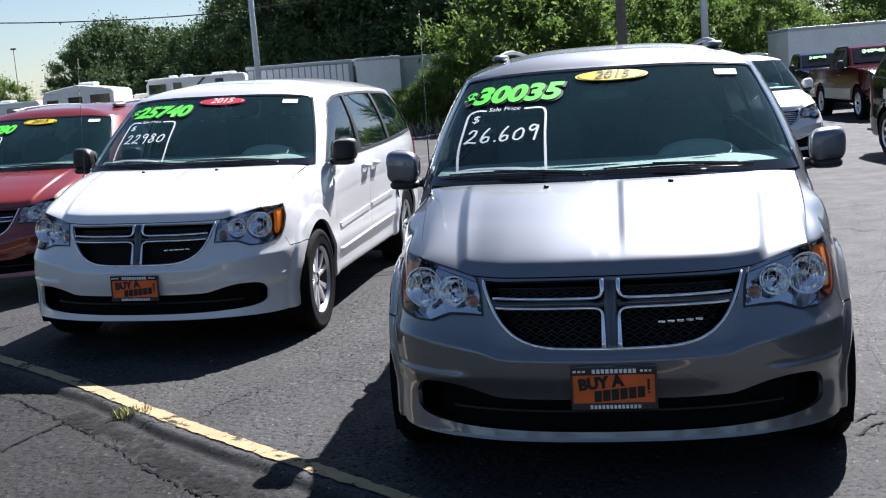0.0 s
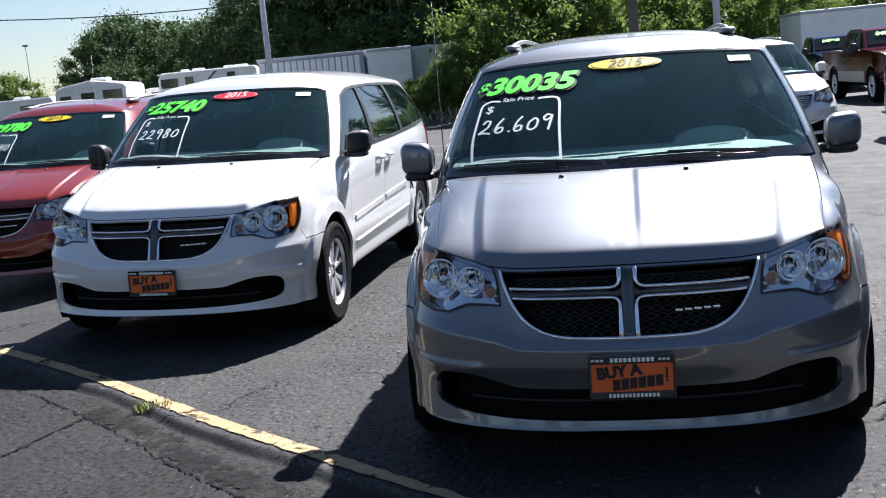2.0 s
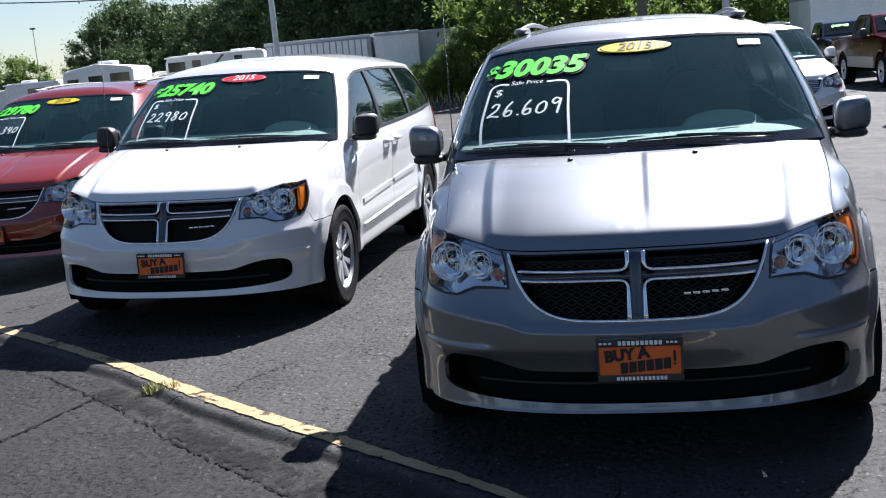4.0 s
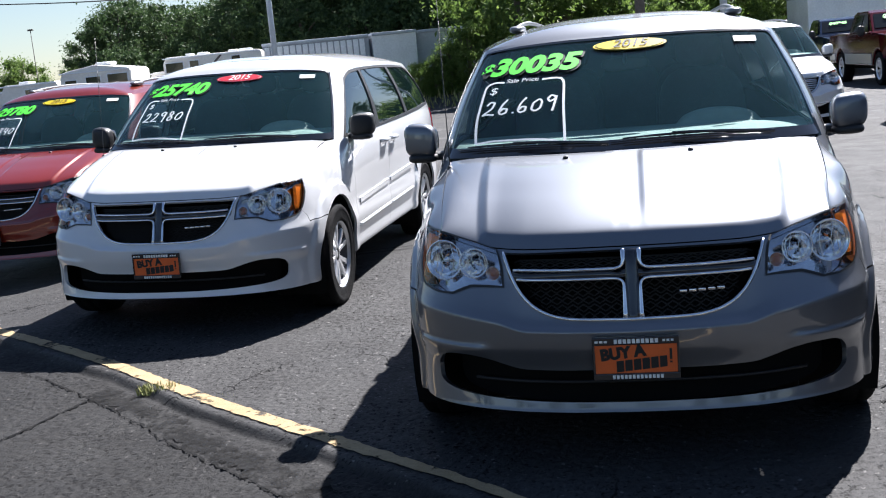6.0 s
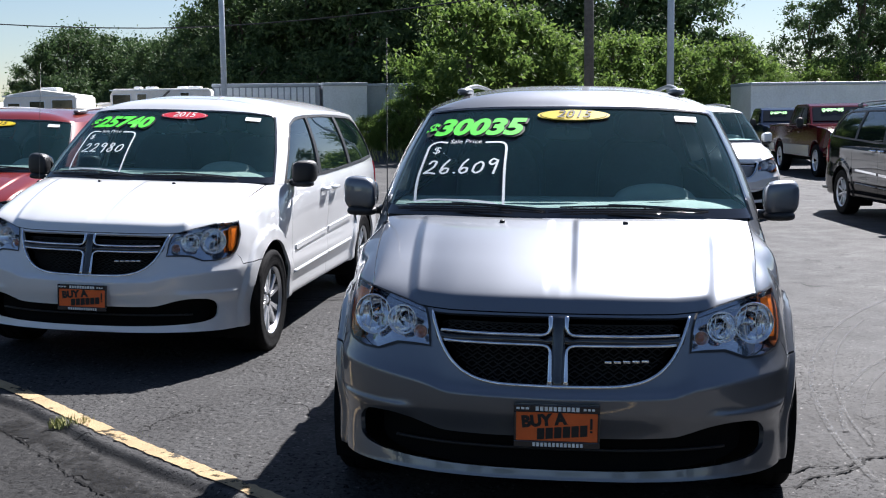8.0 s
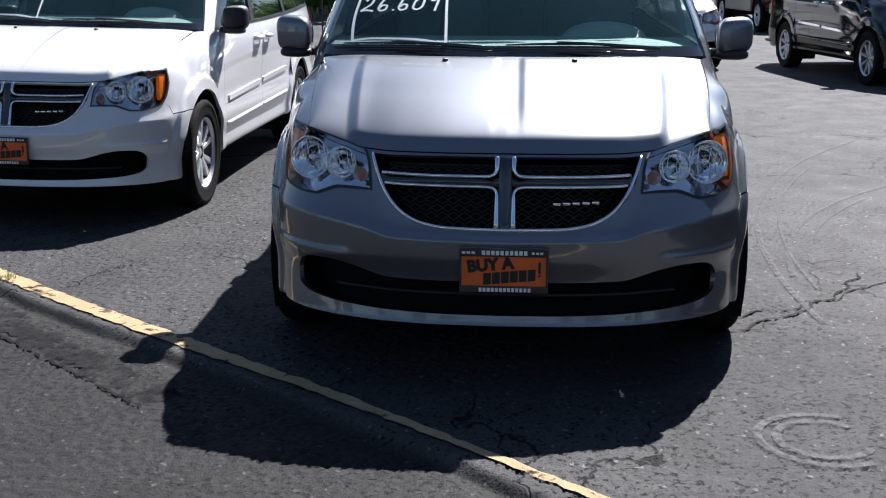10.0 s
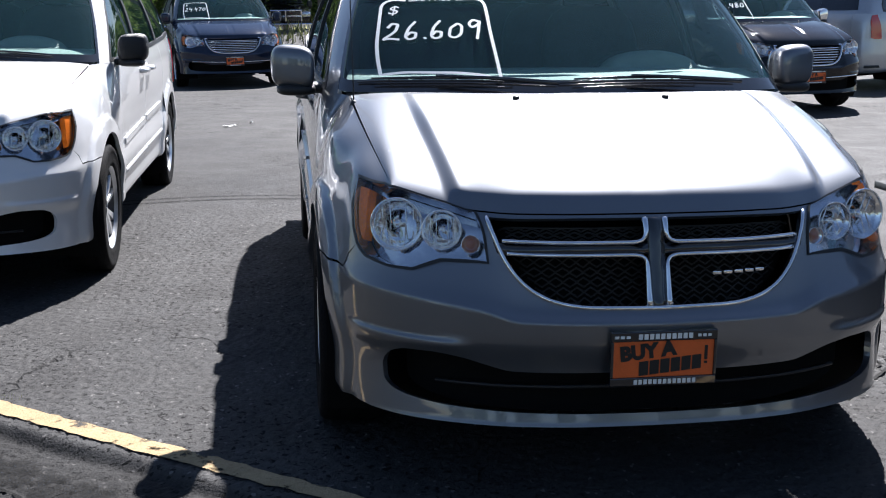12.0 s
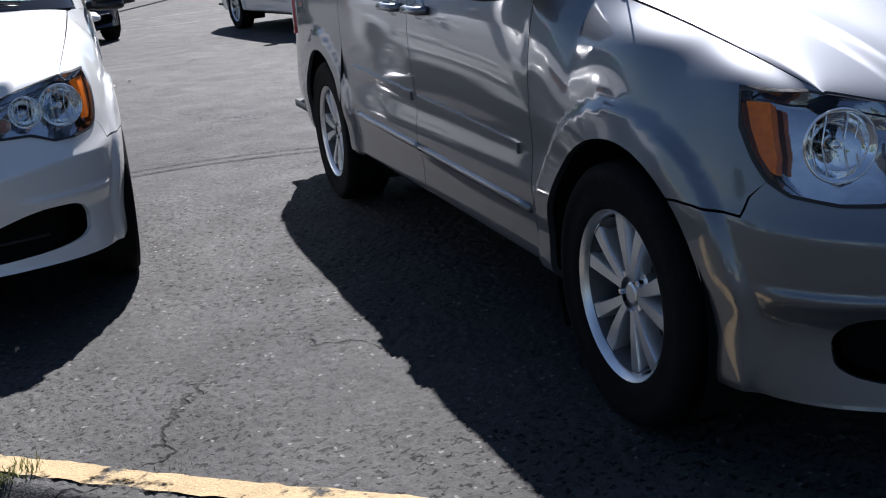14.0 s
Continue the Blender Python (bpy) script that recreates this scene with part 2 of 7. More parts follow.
def fine(poly, step):
    """A polygon with its long edges cut into steps."""
    out = []
    poly = np.asarray(poly, float)
    for a, b in zip(poly, np.roll(poly, -1, 0)):
        n = max(1, int(math.ceil(np.hypot(*(b - a)) / step)))
        out.extend(a + (b - a) * k / n for k in range(n))
    return np.array(out)


from mathutils.geometry import delaunay_2d_cdt


def sheet(outline, holes, step):
    """Triangles that fill an outline less its holes: points in the plane and faces."""
    outline = fine(outline, step)
    holes = [fine(h, step) for h in holes]
    lo, hi = outline.min(0), outline.max(0)
    gx, gy = np.meshgrid(np.arange(lo[0] + step / 2, hi[0], step), np.arange(lo[1] + step / 2, hi[1], step))
    gx[::2] += step / 4
    g = np.column_stack([gx.ravel(), gy.ravel()])
    keep = inside(outline, g) & (edge_distance(outline, g) > step * 0.45)
    for h in holes:
        keep &= ~inside(h, g) & (edge_distance(h, g) > step * 0.45)
    g = g[keep]
    pts, edges = [Vector(p) for p in outline], [(i, (i + 1) % len(outline)) for i in range(len(outline))]
    for h in holes:
        o = len(pts)
        pts.extend(Vector(p) for p in h)
        edges.extend((o + i, o + (i + 1) % len(h)) for i in range(len(h)))
    pts.extend(Vector(p) for p in g)
    v, _, f, *_ = delaunay_2d_cdt(pts, edges, [], 0, 1e-6)
    v = np.array([tuple(p) for p in v])
    c = np.array([v[list(t)].mean(0) for t in f])
    ok = inside(outline, c)
    for h in holes:
        ok &= ~inside(h, c)
    faces = [tuple(t) for t, o in zip(f, ok) if o]
    used = sorted({i for t in faces for i in t})
    index = {i: k for k, i in enumerate(used)}
    return v[used], [tuple(index[i] for i in t) for t in faces]


# ---- the minivan's surfaces ----
# x across, y from the front bumper back, z up; s runs round the plan from the front's middle, v from the sill up
BASE = [(0, 0.012), (0.2, 0.018), (0.4, 0.045), (0.58, 0.105), (0.705, 0.172), (0.808, 0.265), (0.878, 0.385), (0.924, 0.545), (0.946, 0.70), (0.957, 0.88), (0.964, 1.25), (0.967, 1.5), (0.968, 1.8), (0.968, 2.6), (0.968, 3.4), (0.970, 4.0), (0.955, 4.5), (0.915, 4.86), (0.82, 5.04), (0.6, 5.11), (0.3, 5.14), (0, 5.15)]
_bx, _by = np.array([p[0] for p in BASE]), np.array([p[1] for p in BASE])
_bs = np.concatenate([[0], np.cumsum(np.hypot(np.diff(_bx), np.diff(_by)))])
S_END = float(_bs[-1])
ST = dict(a=0.0, b=_bs[2], c=_bs[3] - 0.06, d=_bs[5], e=_bs[7], f=_bs[8], g=_bs[9], h=_bs[10], n=_bs[11], i=_bs[13], j=_bs[15], k=_bs[17], l=_bs[19], m=S_END)
PROFILE = {
    "a": ((0.256, 0.282, 0.392, 0.5, 0.566, 0.604, 0.72, 0.81, 0.858), (0.004, 0.012, 0.034, 0.008, 0.0, 0.040, 0.08, 0.107, 0.135), 0.0),
    "b": ((0.256, 0.282, 0.392, 0.5, 0.572, 0.612, 0.725, 0.813, 0.858), (0.004, 0.012, 0.034, 0.008, 0.0, 0.040, 0.083, 0.109, 0.135), 0.05),
    "c": ((0.256, 0.282, 0.395, 0.505, 0.602, 0.652, 0.745, 0.822, 0.862), (0.003, 0.011, 0.032, 0.008, 0.0, 0.038, 0.083, 0.112, 0.14), 0.12),
    "d": ((0.254, 0.280, 0.40, 0.51, 0.632, 0.682, 0.765, 0.86, 0.92), (0.006, 0.010, 0.022, 0.006, 0.0, 0.028, 0.064, 0.095, 0.135), 0.4),
    "e": ((0.250, 0.280, 0.40, 0.51, 0.635, 0.69, 0.79, 0.9, 0.95), (0.03, 0.018, 0.012, 0, 0.002, 0.013, 0.042, 0.097, 0.17), 1.0),
    "f": ((0.25, 0.28, 0.40, 0.52, 0.64, 0.76, 0.86, 0.95, 1.0), (0.04, 0.014, 0.008, 0.0, 0.002, 0.012, 0.052, 0.12, 0.19), 1.35),
    "g": ((0.27, 0.30, 0.41, 0.53, 0.65, 0.77, 0.88, 0.985, 1.04), (0.04, 0.018, 0.012, 0.0, 0.003, 0.012, 0.040, 0.095, 0.19), 1.5708),
    "h": ((0.29, 0.32, 0.42, 0.54, 0.66, 0.78, 0.90, 1.02, 1.12), (0.05, 0.025, 0.02, 0.004, 0.014, 0.012, 0.028, 0.068, 0.13), 1.5708),
    "n": ((0.295, 0.325, 0.425, 0.54, 0.66, 0.78, 0.90, 1.025, 1.12), (0.052, 0.027, 0.022, 0.005, 0.016, 0.012, 0.015, 0.034, 0.055), 1.5708),
    "i": ((0.30, 0.33, 0.43, 0.54, 0.66, 0.78, 0.90, 1.03, 1.13), (0.055, 0.03, 0.026, 0.008, 0.02, 0.012, 0.008, 0.02, 0.05), 1.5708),
    "j": ((0.30, 0.33, 0.43, 0.54, 0.66, 0.78, 0.92, 1.06, 1.17), (0.055, 0.03, 0.02, 0.004, 0.008, 0.006, 0.008, 0.022, 0.06), 1.5708),
    "k": ((0.28, 0.32, 0.42, 0.54, 0.66, 0.78, 0.92, 1.07, 1.19), (0.06, 0.03, 0.012, 0.0, 0.006, 0.016, 0.026, 0.045, 0.075), 2.1),
    "l": ((0.28, 0.32, 0.42, 0.54, 0.66, 0.72, 0.90, 1.07, 1.19), (0.06, 0.03, 0.01, 0.0, 0.008, 0.02, 0.035, 0.055, 0.08), 2.9),
    "m": ((0.28, 0.32, 0.42, 0.54, 0.66, 0.72, 0.90, 1.07, 1.19), (0.06, 0.03, 0.01, 0.0, 0.008, 0.02, 0.035, 0.055, 0.08), 3.14159),
}
_ks = [ST[k] for k in PROFILE]
_pz = np.array([PROFILE[k][0] for k in PROFILE])
_pi = np.array([PROFILE[k][1] for k in PROFILE])
_pa = np.array([PROFILE[k][2] for k in PROFILE])
VK = np.linspace(0, 1, 9)
WHEEL_Y, WHEEL_Z, BASE_LENGTH = 0.908, 0.352, 3.078
HOOD_CORNER, HOOD_BACK = (0.748, 0.352, 0.922), (0.828, 1.17, 1.120)


def hood_side(q):
    """The seam between bonnet and wing, from lamp (0) to windscreen (1)."""
    q = np.asarray(q, float)
    x = HOOD_CORNER[0] + (HOOD_BACK[0] - HOOD_CORNER[0]) * q + 0.012 * np.sin(np.pi * q)
    y = HOOD_CORNER[1] + (HOOD_BACK[1] - HOOD_CORNER[1]) * q
    z = HOOD_CORNER[2] + (HOOD_BACK[2] - HOOD_CORNER[2]) * (1.12 * q - 0.12 * q * q) + 0.012 * np.sin(np.pi * q)
    return x, y, z


# glasshouse: foot and head of its walls, from the windscreen's middle round to the tailgate
GLASS_FOOT = [(0, 1.00, 1.128), (0.3, 1.02, 1.128), (0.6, 1.10, 1.126), (0.842, 1.225, 1.124), (0.884, 1.31, 1.122), (0.912, 1.44, 1.120), (0.925, 1.7, 1.122), (0.93, 2.35, 1.132), (0.93, 3.2, 1.15), (0.925, 4.0, 1.175), (0.905, 4.55, 1.19), (0.84, 4.92, 1.19), (0.6, 5.03, 1.19), (0, 5.07, 1.19)]
GLASS_HEAD = [(0, 1.70, 1.648), (0.27, 1.715, 1.647), (0.52, 1.755, 1.640), (0.690, 1.825, 1.626), (0.724, 1.89, 1.614), (0.745, 2.02, 1.620), (0.75, 2.2, 1.636), (0.752, 2.45, 1.652), (0.74, 3.2, 1.66), (0.725, 3.95, 1.65), (0.705, 4.5, 1.625), (0.66, 4.68, 1.61), (0.5, 4.76, 1.605), (0, 4.80, 1.605)]
_gf, _gh = np.array(GLASS_FOOT), np.array(GLASS_HEAD)
_gs = np.concatenate([[0], np.cumsum(np.hypot(*np.diff((_gf + _gh)[:, :2] / 2, axis=0).T))])
G_END = float(_gs[-1])


def glasshouse(s, t):
    """Points of the glasshouse's wall; s < 0 is the mirror side."""
    s, t = np.asarray(s, float), np.asarray(t, float)
    a = np.abs(s)
    f = [pchip(_gs, _gf[:, i], a) for i in range(3)]
    h = [pchip(_gs, _gh[:, i], a) for i in range(3)]
    p = [f[i] + (h[i] - f[i]) * t for i in range(3)]
    w = smooth01((a - _gs[2]) / (_gs[5] - _gs[2])) * (1 - smooth01((a - _gs[10]) / (_gs[12] - _gs[10])))
    bulge = 0.022 * np.sin(np.pi * np.clip(t, 0, 1))
    x = p[0] + bulge * w
    front = a < _gs[7]
    y = p[1] - bulge * (1 - w) * np.where(front, 1, -1)
    z = p[2] + 0.012 * np.sin(np.pi * np.clip(t, 0, 1)) * (1 - w)
    return np.stack([np.where(s < 0, -x, x), y, z], -1)


_side_y = np.array([1.235, 1.32, 1.45, 1.7, 2.35, 3.2, 4.0, 4.5])
_side_x = np.array([0.855, 0.886, 0.914, 0.926, 0.93, 0.93, 0.925, 0.905])
_tq = np.linspace(0, 1, 9)
_tx, _ty, _tz = hood_side(_tq)
_top_s = np.concatenate([np.interp(_ty, _by[5:15], _bs[5:15]), np.interp(_side_y, _by[5:17], _bs[5:17]), [ST["k"] + 0.02, ST["l"], S_END]])
_top_s[0] = ST["d"] - 0.02
_top = np.concatenate([np.stack([_tx, _ty, _tz], 1), np.stack([_side_x, _side_y, pchip(_gf[3:11, 1], _gf[3:11, 2], _side_y)], 1), _gf[11:14]])
_ord = np.argsort(_top_s)
_top_s, _top = _top_s[_ord], _top[_ord]
_gap = np.concatenate([[True], np.diff(_top_s) > 1e-3])
_top_s, _top = _top_s[_gap], _top[_gap]


def body(s, v):
    """Points of the lower body's wall; s < 0 is the mirror side."""
    s, v = np.broadcast_arrays(np.asarray(s, float), np.asarray(v, float))
    a = np.abs(s)
    shape = a.shape
    a, vv = a.ravel(), v.ravel()
    bx, by, an = pchip(_bs, _bx, a), pchip(_bs, _by, a), pchip(_ks, _pa, a)
    zs = np.stack([pchip(_ks, _pz[:, k], a) for k in range(9)], 1)
    ins = np.stack([pchip(_ks, _pi[:, k], a) for k in range(9)], 1)
    k = np.clip((vv * 8).astype(int), 0, 7)
    r = np.arange(len(a))
    t = vv * 8 - k
    tc = np.clip(t, 0, 1)
    crisp = 1 - smooth01((a - ST["d"]) / (ST["e"] - ST["d"]))

    def along(c):
        km, kp = np.clip(k - 1, 0, 8), np.clip(k + 2, 0, 8)
        m0 = np.where(k > 0, (c[r, k + 1] - c[r, km]) / 2, c[r, k + 1] - c[r, k])
        m1 = np.where(k < 7, (c[r, kp] - c[r, k]) / 2, c[r, k + 1] - c[r, k])
        line = c[r, k + 1] - c[r, k]
        m0 = m0 + np.where(k == 4, crisp, 0) * (line - m0)
        m1 = m1 + np.where(k == 3, crisp, 0) * (line - m1)
        y = (1 + 2 * tc) * (1 - tc) ** 2 * c[r, k] + tc * (1 - tc) ** 2 * m0 + tc ** 2 * (3 - 2 * tc) * c[r, k + 1] + tc ** 2 * (tc - 1) * m1
        return y + np.where(t < 0, t * m0, 0) + np.where(t > 1, (t - 1) * m1, 0)

    z, i = along(zs), along(ins)
    x, y = bx - np.sin(an) * i, by + np.cos(an) * i
    tx, ty = bx - np.sin(an) * ins[:, 8], by + np.cos(an) * ins[:, 8]
    w = smooth01((vv - 0.62) / 0.38) * smooth01((a - ST["c"]) / (ST["d"] - 0.02 - ST["c"]))
    g = [pchip(_top_s, _top[:, n], np.maximum(a, _top_s[0])) for n in range(3)]
    x, y, z = x + w * (g[0] - tx), y + w * (g[1] - ty), z + w * (g[2] - zs[:, 8])
    for wy in (WHEEL_Y, WHEEL_Y + BASE_LENGTH):
        d = np.hypot(y - wy, z - WHEEL_Z)
        flare = 0.022 * (1 - smooth01((d - 0.488) / 0.034)) * smooth01((a - ST["e"] + 0.22) / 0.10)
        x = x + flare
    corner = smooth01((a - ST["c"]) / 0.10) * (1 - smooth01((a - ST["e"] + 0.24) / 0.12))
    ledge = corner * (0.012 * smooth01((0.520 - z) / 0.022) * smooth01((z - 0.43) / 0.06))
    x, y = x + ledge * np.sin(an), y - ledge * np.cos(an)
    x = np.where(s.ravel() < 0, -x, x)
    return np.stack([x, y, z], -1).reshape(*shape, 3)


VSCALE = 0.78
_ts, _tv = np.meshgrid(np.linspace(0, S_END, 620), np.linspace(-0.1, 1, 90), indexing="ij")
_tp = body(_ts, _tv)
_FRONT = _ts < ST["f"]
_SIDE = (_ts > ST["d"]) & (_ts < ST["l"])


def locate(c0, z, axis):
    """(s, v * VSCALE) of the wall's point with this x (axis 0, front) or y (axis 1, side) and z."""
    sign = -1.0 if axis == 0 and c0 < 0 else 1.0
    c = abs(c0) if axis == 0 else c0
    d = (_tp[..., axis] - c) ** 2 + (_tp[..., 2] - z) ** 2
    d = np.where(_FRONT if axis == 0 else _SIDE, d, 9)
    i = np.unravel_index(np.argmin(d), d.shape)
    p = np.array([_ts[i], _tv[i]])
    for _ in range(4):
        q = body(np.array([p[0], p[0] + 1e-3, p[0]]), np.array([p[1], p[1], p[1] + 1e-3]))[:, [axis, 2]]
        j = np.stack([(q[1] - q[0]) / 1e-3, (q[2] - q[0]) / 1e-3], 1)
        if abs(np.linalg.det(j)) < 1e-4:
            break
        p = p + np.clip(np.linalg.solve(j, np.array([c, z]) - q[0]), -0.03, 0.03)
    return (sign * p[0], p[1] * VSCALE)


def fx(*pts):
    return [locate(x, z, 0) for x, z in pts]


def sy(*pts):
    return [locate(y, z, 1) for y, z in pts]


def normals_of(fn, p, e=2e-3):
    a, b, c = fn(p[:, 0], p[:, 1]), fn(p[:, 0] + e, p[:, 1]), fn(p[:, 0], p[:, 1] + e)
    n = np.cross(b - a, c - a)
    return n / np.maximum(np.linalg.norm(n, axis=1, keepdims=True), 1e-9)


def wall(s, w):
    return body(s, np.asarray(w) / VSCALE)


def glass_wall(s, w):
    return glasshouse(s, np.asarray(w) / 0.62)


def skin(name, fn, outline, holes=(), step=0.03, offset=0.0, mat=None, thick=0.0, mirror=False):
    """A panel of a wall, offset outwards, with turned-in rims where thick is given."""
    p, faces = sheet(outline, list(holes), step)
    n = normals_of(fn, p)
    q = fn(p[:, 0], p[:, 1]) + n * offset
    verts, allf = list(q), list(faces)
    if thick:
        count = {}
        for t in faces:
            for i in range(3):
                e = (t[i], t[(i + 1) % 3])
                count[tuple(sorted(e))] = count.get(tuple(sorted(e)), []) + [e]
        index = {}
        for es in count.values():
            if len(es) == 1:
                a, b = es[0]
                for k in (a, b):
                    if k not in index:
                        index[k] = len(verts)
                        verts.append(q[k] - n[k] * thick)
                allf.append((b, a, index[a], index[b]))
    verts = np.array(verts)
    if mirror:
        verts = verts * np.array([-1, 1, 1])
        allf = [f[::-1] for f in allf]
    me = mesh_of(name, verts, allf, mat)
    if fn is not wall:
        me.set_sharp_from_angle(angle=radians(38))
        return me
    # the outer face takes the surface's own normals, the turned-in rims stay flat
    if mirror:
        n = n * np.array([-1, 1, 1])
    flat = np.zeros(len(me.polygons) * 3)
    me.polygons.foreach_get("normal", flat)
    flat = flat.reshape(-1, 3)
    loops = []
    for k, f in enumerate(allf):
        loops.extend([tuple(n[i]) for i in f] if k < len(faces) else [tuple(flat[k])] * len(f))
    me.normals_split_custom_set(loops)
    return me


def arc(cy, cz, r, a0, a1, n=22):
    """Points (y, z) of a wheel arch, degrees from straight back over the top to the front."""
    return [(cy + r * math.cos(radians(a0 + (a1 - a0) * k / n)), cz + r * 1.03 * math.sin(radians(a0 + (a1 - a0) * k / n))) for k in range(n + 1)]


ARCH_R = 0.405
LAMP = [(0, 0.516, 0.860), (0, 0.60, 0.884), (0, 0.68, 0.904), (0, 0.75, 0.918), (1, 0.395, 0.922), (1, 0.524, 0.924), (1, 0.490, 0.85), (1, 0.447, 0.79), (1, 0.402, 0.742), (1, 0.35, 0.713), (0, 0.765, 0.698), (0, 0.70, 0.698), (0, 0.66, 0.714), (0, 0.62, 0.728), (0, 0.55, 0.729), (0, 0.490, 0.726), (0, 0.497, 0.80)]
GRILLE = [(0, 0.850), (0.25, 0.850), (0.487, 0.850), (0.466, 0.79), (0.442, 0.735), (0.405, 0.682), (0.355, 0.642), (0.29, 0.617), (0.20, 0.605), (0, 0.601)]
INTAKE = [(0, 0.412), (0.25, 0.412), (0.42, 0.415), (0.49, 0.430), (0.57, 0.452), (0.65, 0.464), (0.72, 0.462), (0.765, 0.442), (0.785, 0.400), (0.782, 0.355), (0.75, 0.325), (0.62, 0.304), (0.40, 0.295), (0.2, 0.292), (0, 0.291)]


def sym(half):
    """A closed outline from its right half, middle to middle."""
    return half + [(-x, z) for x, z in half[::-1] if x > 1e-6]


def lamp_outline(grow=0.0):
    """The headlamp's outline on the wall, grown or shrunk."""
    p = np.array([locate(c, z, a) for a, c, z in LAMP])
    e = (np.roll(p, -1, 0) - np.roll(p, 1, 0))
    n = np.column_stack([-e[:, 1], e[:, 0]])
    n /= np.linalg.norm(n, axis=1, keepdims=True)
    return [tuple(q) for q in p + n * grow]


def ring_row(s0, s1, v, n=24):
    return [(s0 + (s1 - s0) * k / n, v * VSCALE) for k in range(n + 1)]


def bonnet_surface(p, q):
    """The bonnet: p from -1 to 1 across, q from its front edge (0) to the screen (1)."""
    p, q = np.asarray(p, float), np.asarray(q, float)
    a = np.abs(p)
    front = body(a * _front_s, np.full(a.shape, 1.0))
    bx, by, bz = a * HOOD_BACK[0], 0.968 + 0.202 * a ** 2.2, 1.124 - 0.002 * a
    lift = 0.019 * (1 - np.exp(-q / 0.05)) * (1 - q) ** 1.5 * (1 - a ** 6) + 0.012 * np.sin(np.pi * q) + 0.022 * np.sin(np.pi * q ** 0.6) * (1 - a ** 4)
    x = front[..., 0] + (bx - front[..., 0]) * q + 0.012 * np.sin(np.pi * q) * a ** 3
    y = front[..., 1] + (by - front[..., 1]) * q
    z = front[..., 2] + (bz - front[..., 2]) * (1.12 * q - 0.12 * q * q) + lift
    edge = 0.69 + 0.07 * q
    crease = 0.020 * (1 - smooth01((a - edge + 0.022) / 0.045)) * smooth01(q / 0.05) * (1 - 0.75 * smooth01((q - 0.5) / 0.45))
    rise = 0.006 - 0.0065 * (1 - smooth01((a - 0.045) / 0.035))
    return np.stack([np.where(p < 0, -x, x), y, z + crease * smooth01((1 - q) / 0.08) + (rise - 0.006 * a ** 8) * smooth01(q / 0.35) * smooth01((1 - q) / 0.12) * smooth01((1 - a) / 0.1) + 0.020 * smooth01((q - 0.35) / 0.6) * (1 - a ** 8)], -1)


_front_s = float(ST["d"] - 0.02)


def text_mesh(words, size, mat, place, bold=0.0, shear=0.0, thick=0.0):
    """Words as a mesh; place maps flat points (n, 2) to space."""
    cu = bpy.data.curves.new("words", "FONT")
    cu.body, cu.size, cu.shear, cu.offset, cu.align_x, cu.align_y, cu.resolution_u = words, size, shear, bold, "CENTER", "CENTER", 3
    ob = bpy.data.objects.new("words", cu)
    scene.collection.objects.link(ob)
    me = bpy.data.meshes.new_from_object(ob.evaluated_get(bpy.context.evaluated_depsgraph_get()))
    bpy.data.objects.remove(ob)
    bm = bmesh.new()
    bm.from_mesh(me)
    bmesh.ops.remove_doubles(bm, verts=bm.verts, dist=1e-5)
    if bm.verts:
        co = np.array([v.co[:2] for v in bm.verts])
        for v, p in zip(bm.verts, place(co)):
            v.co = p
    out = bpy.data.meshes.new("words")
    bm.to_mesh(out)
    bm.free()
    out.materials.append(mat)
    return out


def on_screen(cx, ct, lift=0.006):
    """Places flat points on the windscreen round s = cx, height ct."""
    k = float(np.linalg.norm(glasshouse(0.0, 1.0) - glasshouse(0.0, 0.0)))

    def place(co):
        s, t = cx + co[:, 0], ct + co[:, 1] / k
        n = normals_of(glasshouse, np.column_stack([s, t]))
        return [Vector(p) for p in glasshouse(s, t) + n * lift]
    return place


def ribbon(points, width):
    """A flat stroke through points in the plane: points and faces."""
    pts = np.array(points, float)
    d = np.gradient(pts, axis=0)
    d /= np.maximum(np.linalg.norm(d, axis=1, keepdims=True), 1e-9)
    n = np.column_stack([-d[:, 1], d[:, 0]]) * width / 2
    return np.concatenate([pts + n, pts - n]), [(i, i + 1, len(pts) + i + 1, len(pts) + i) for i in range(len(pts) - 1)]


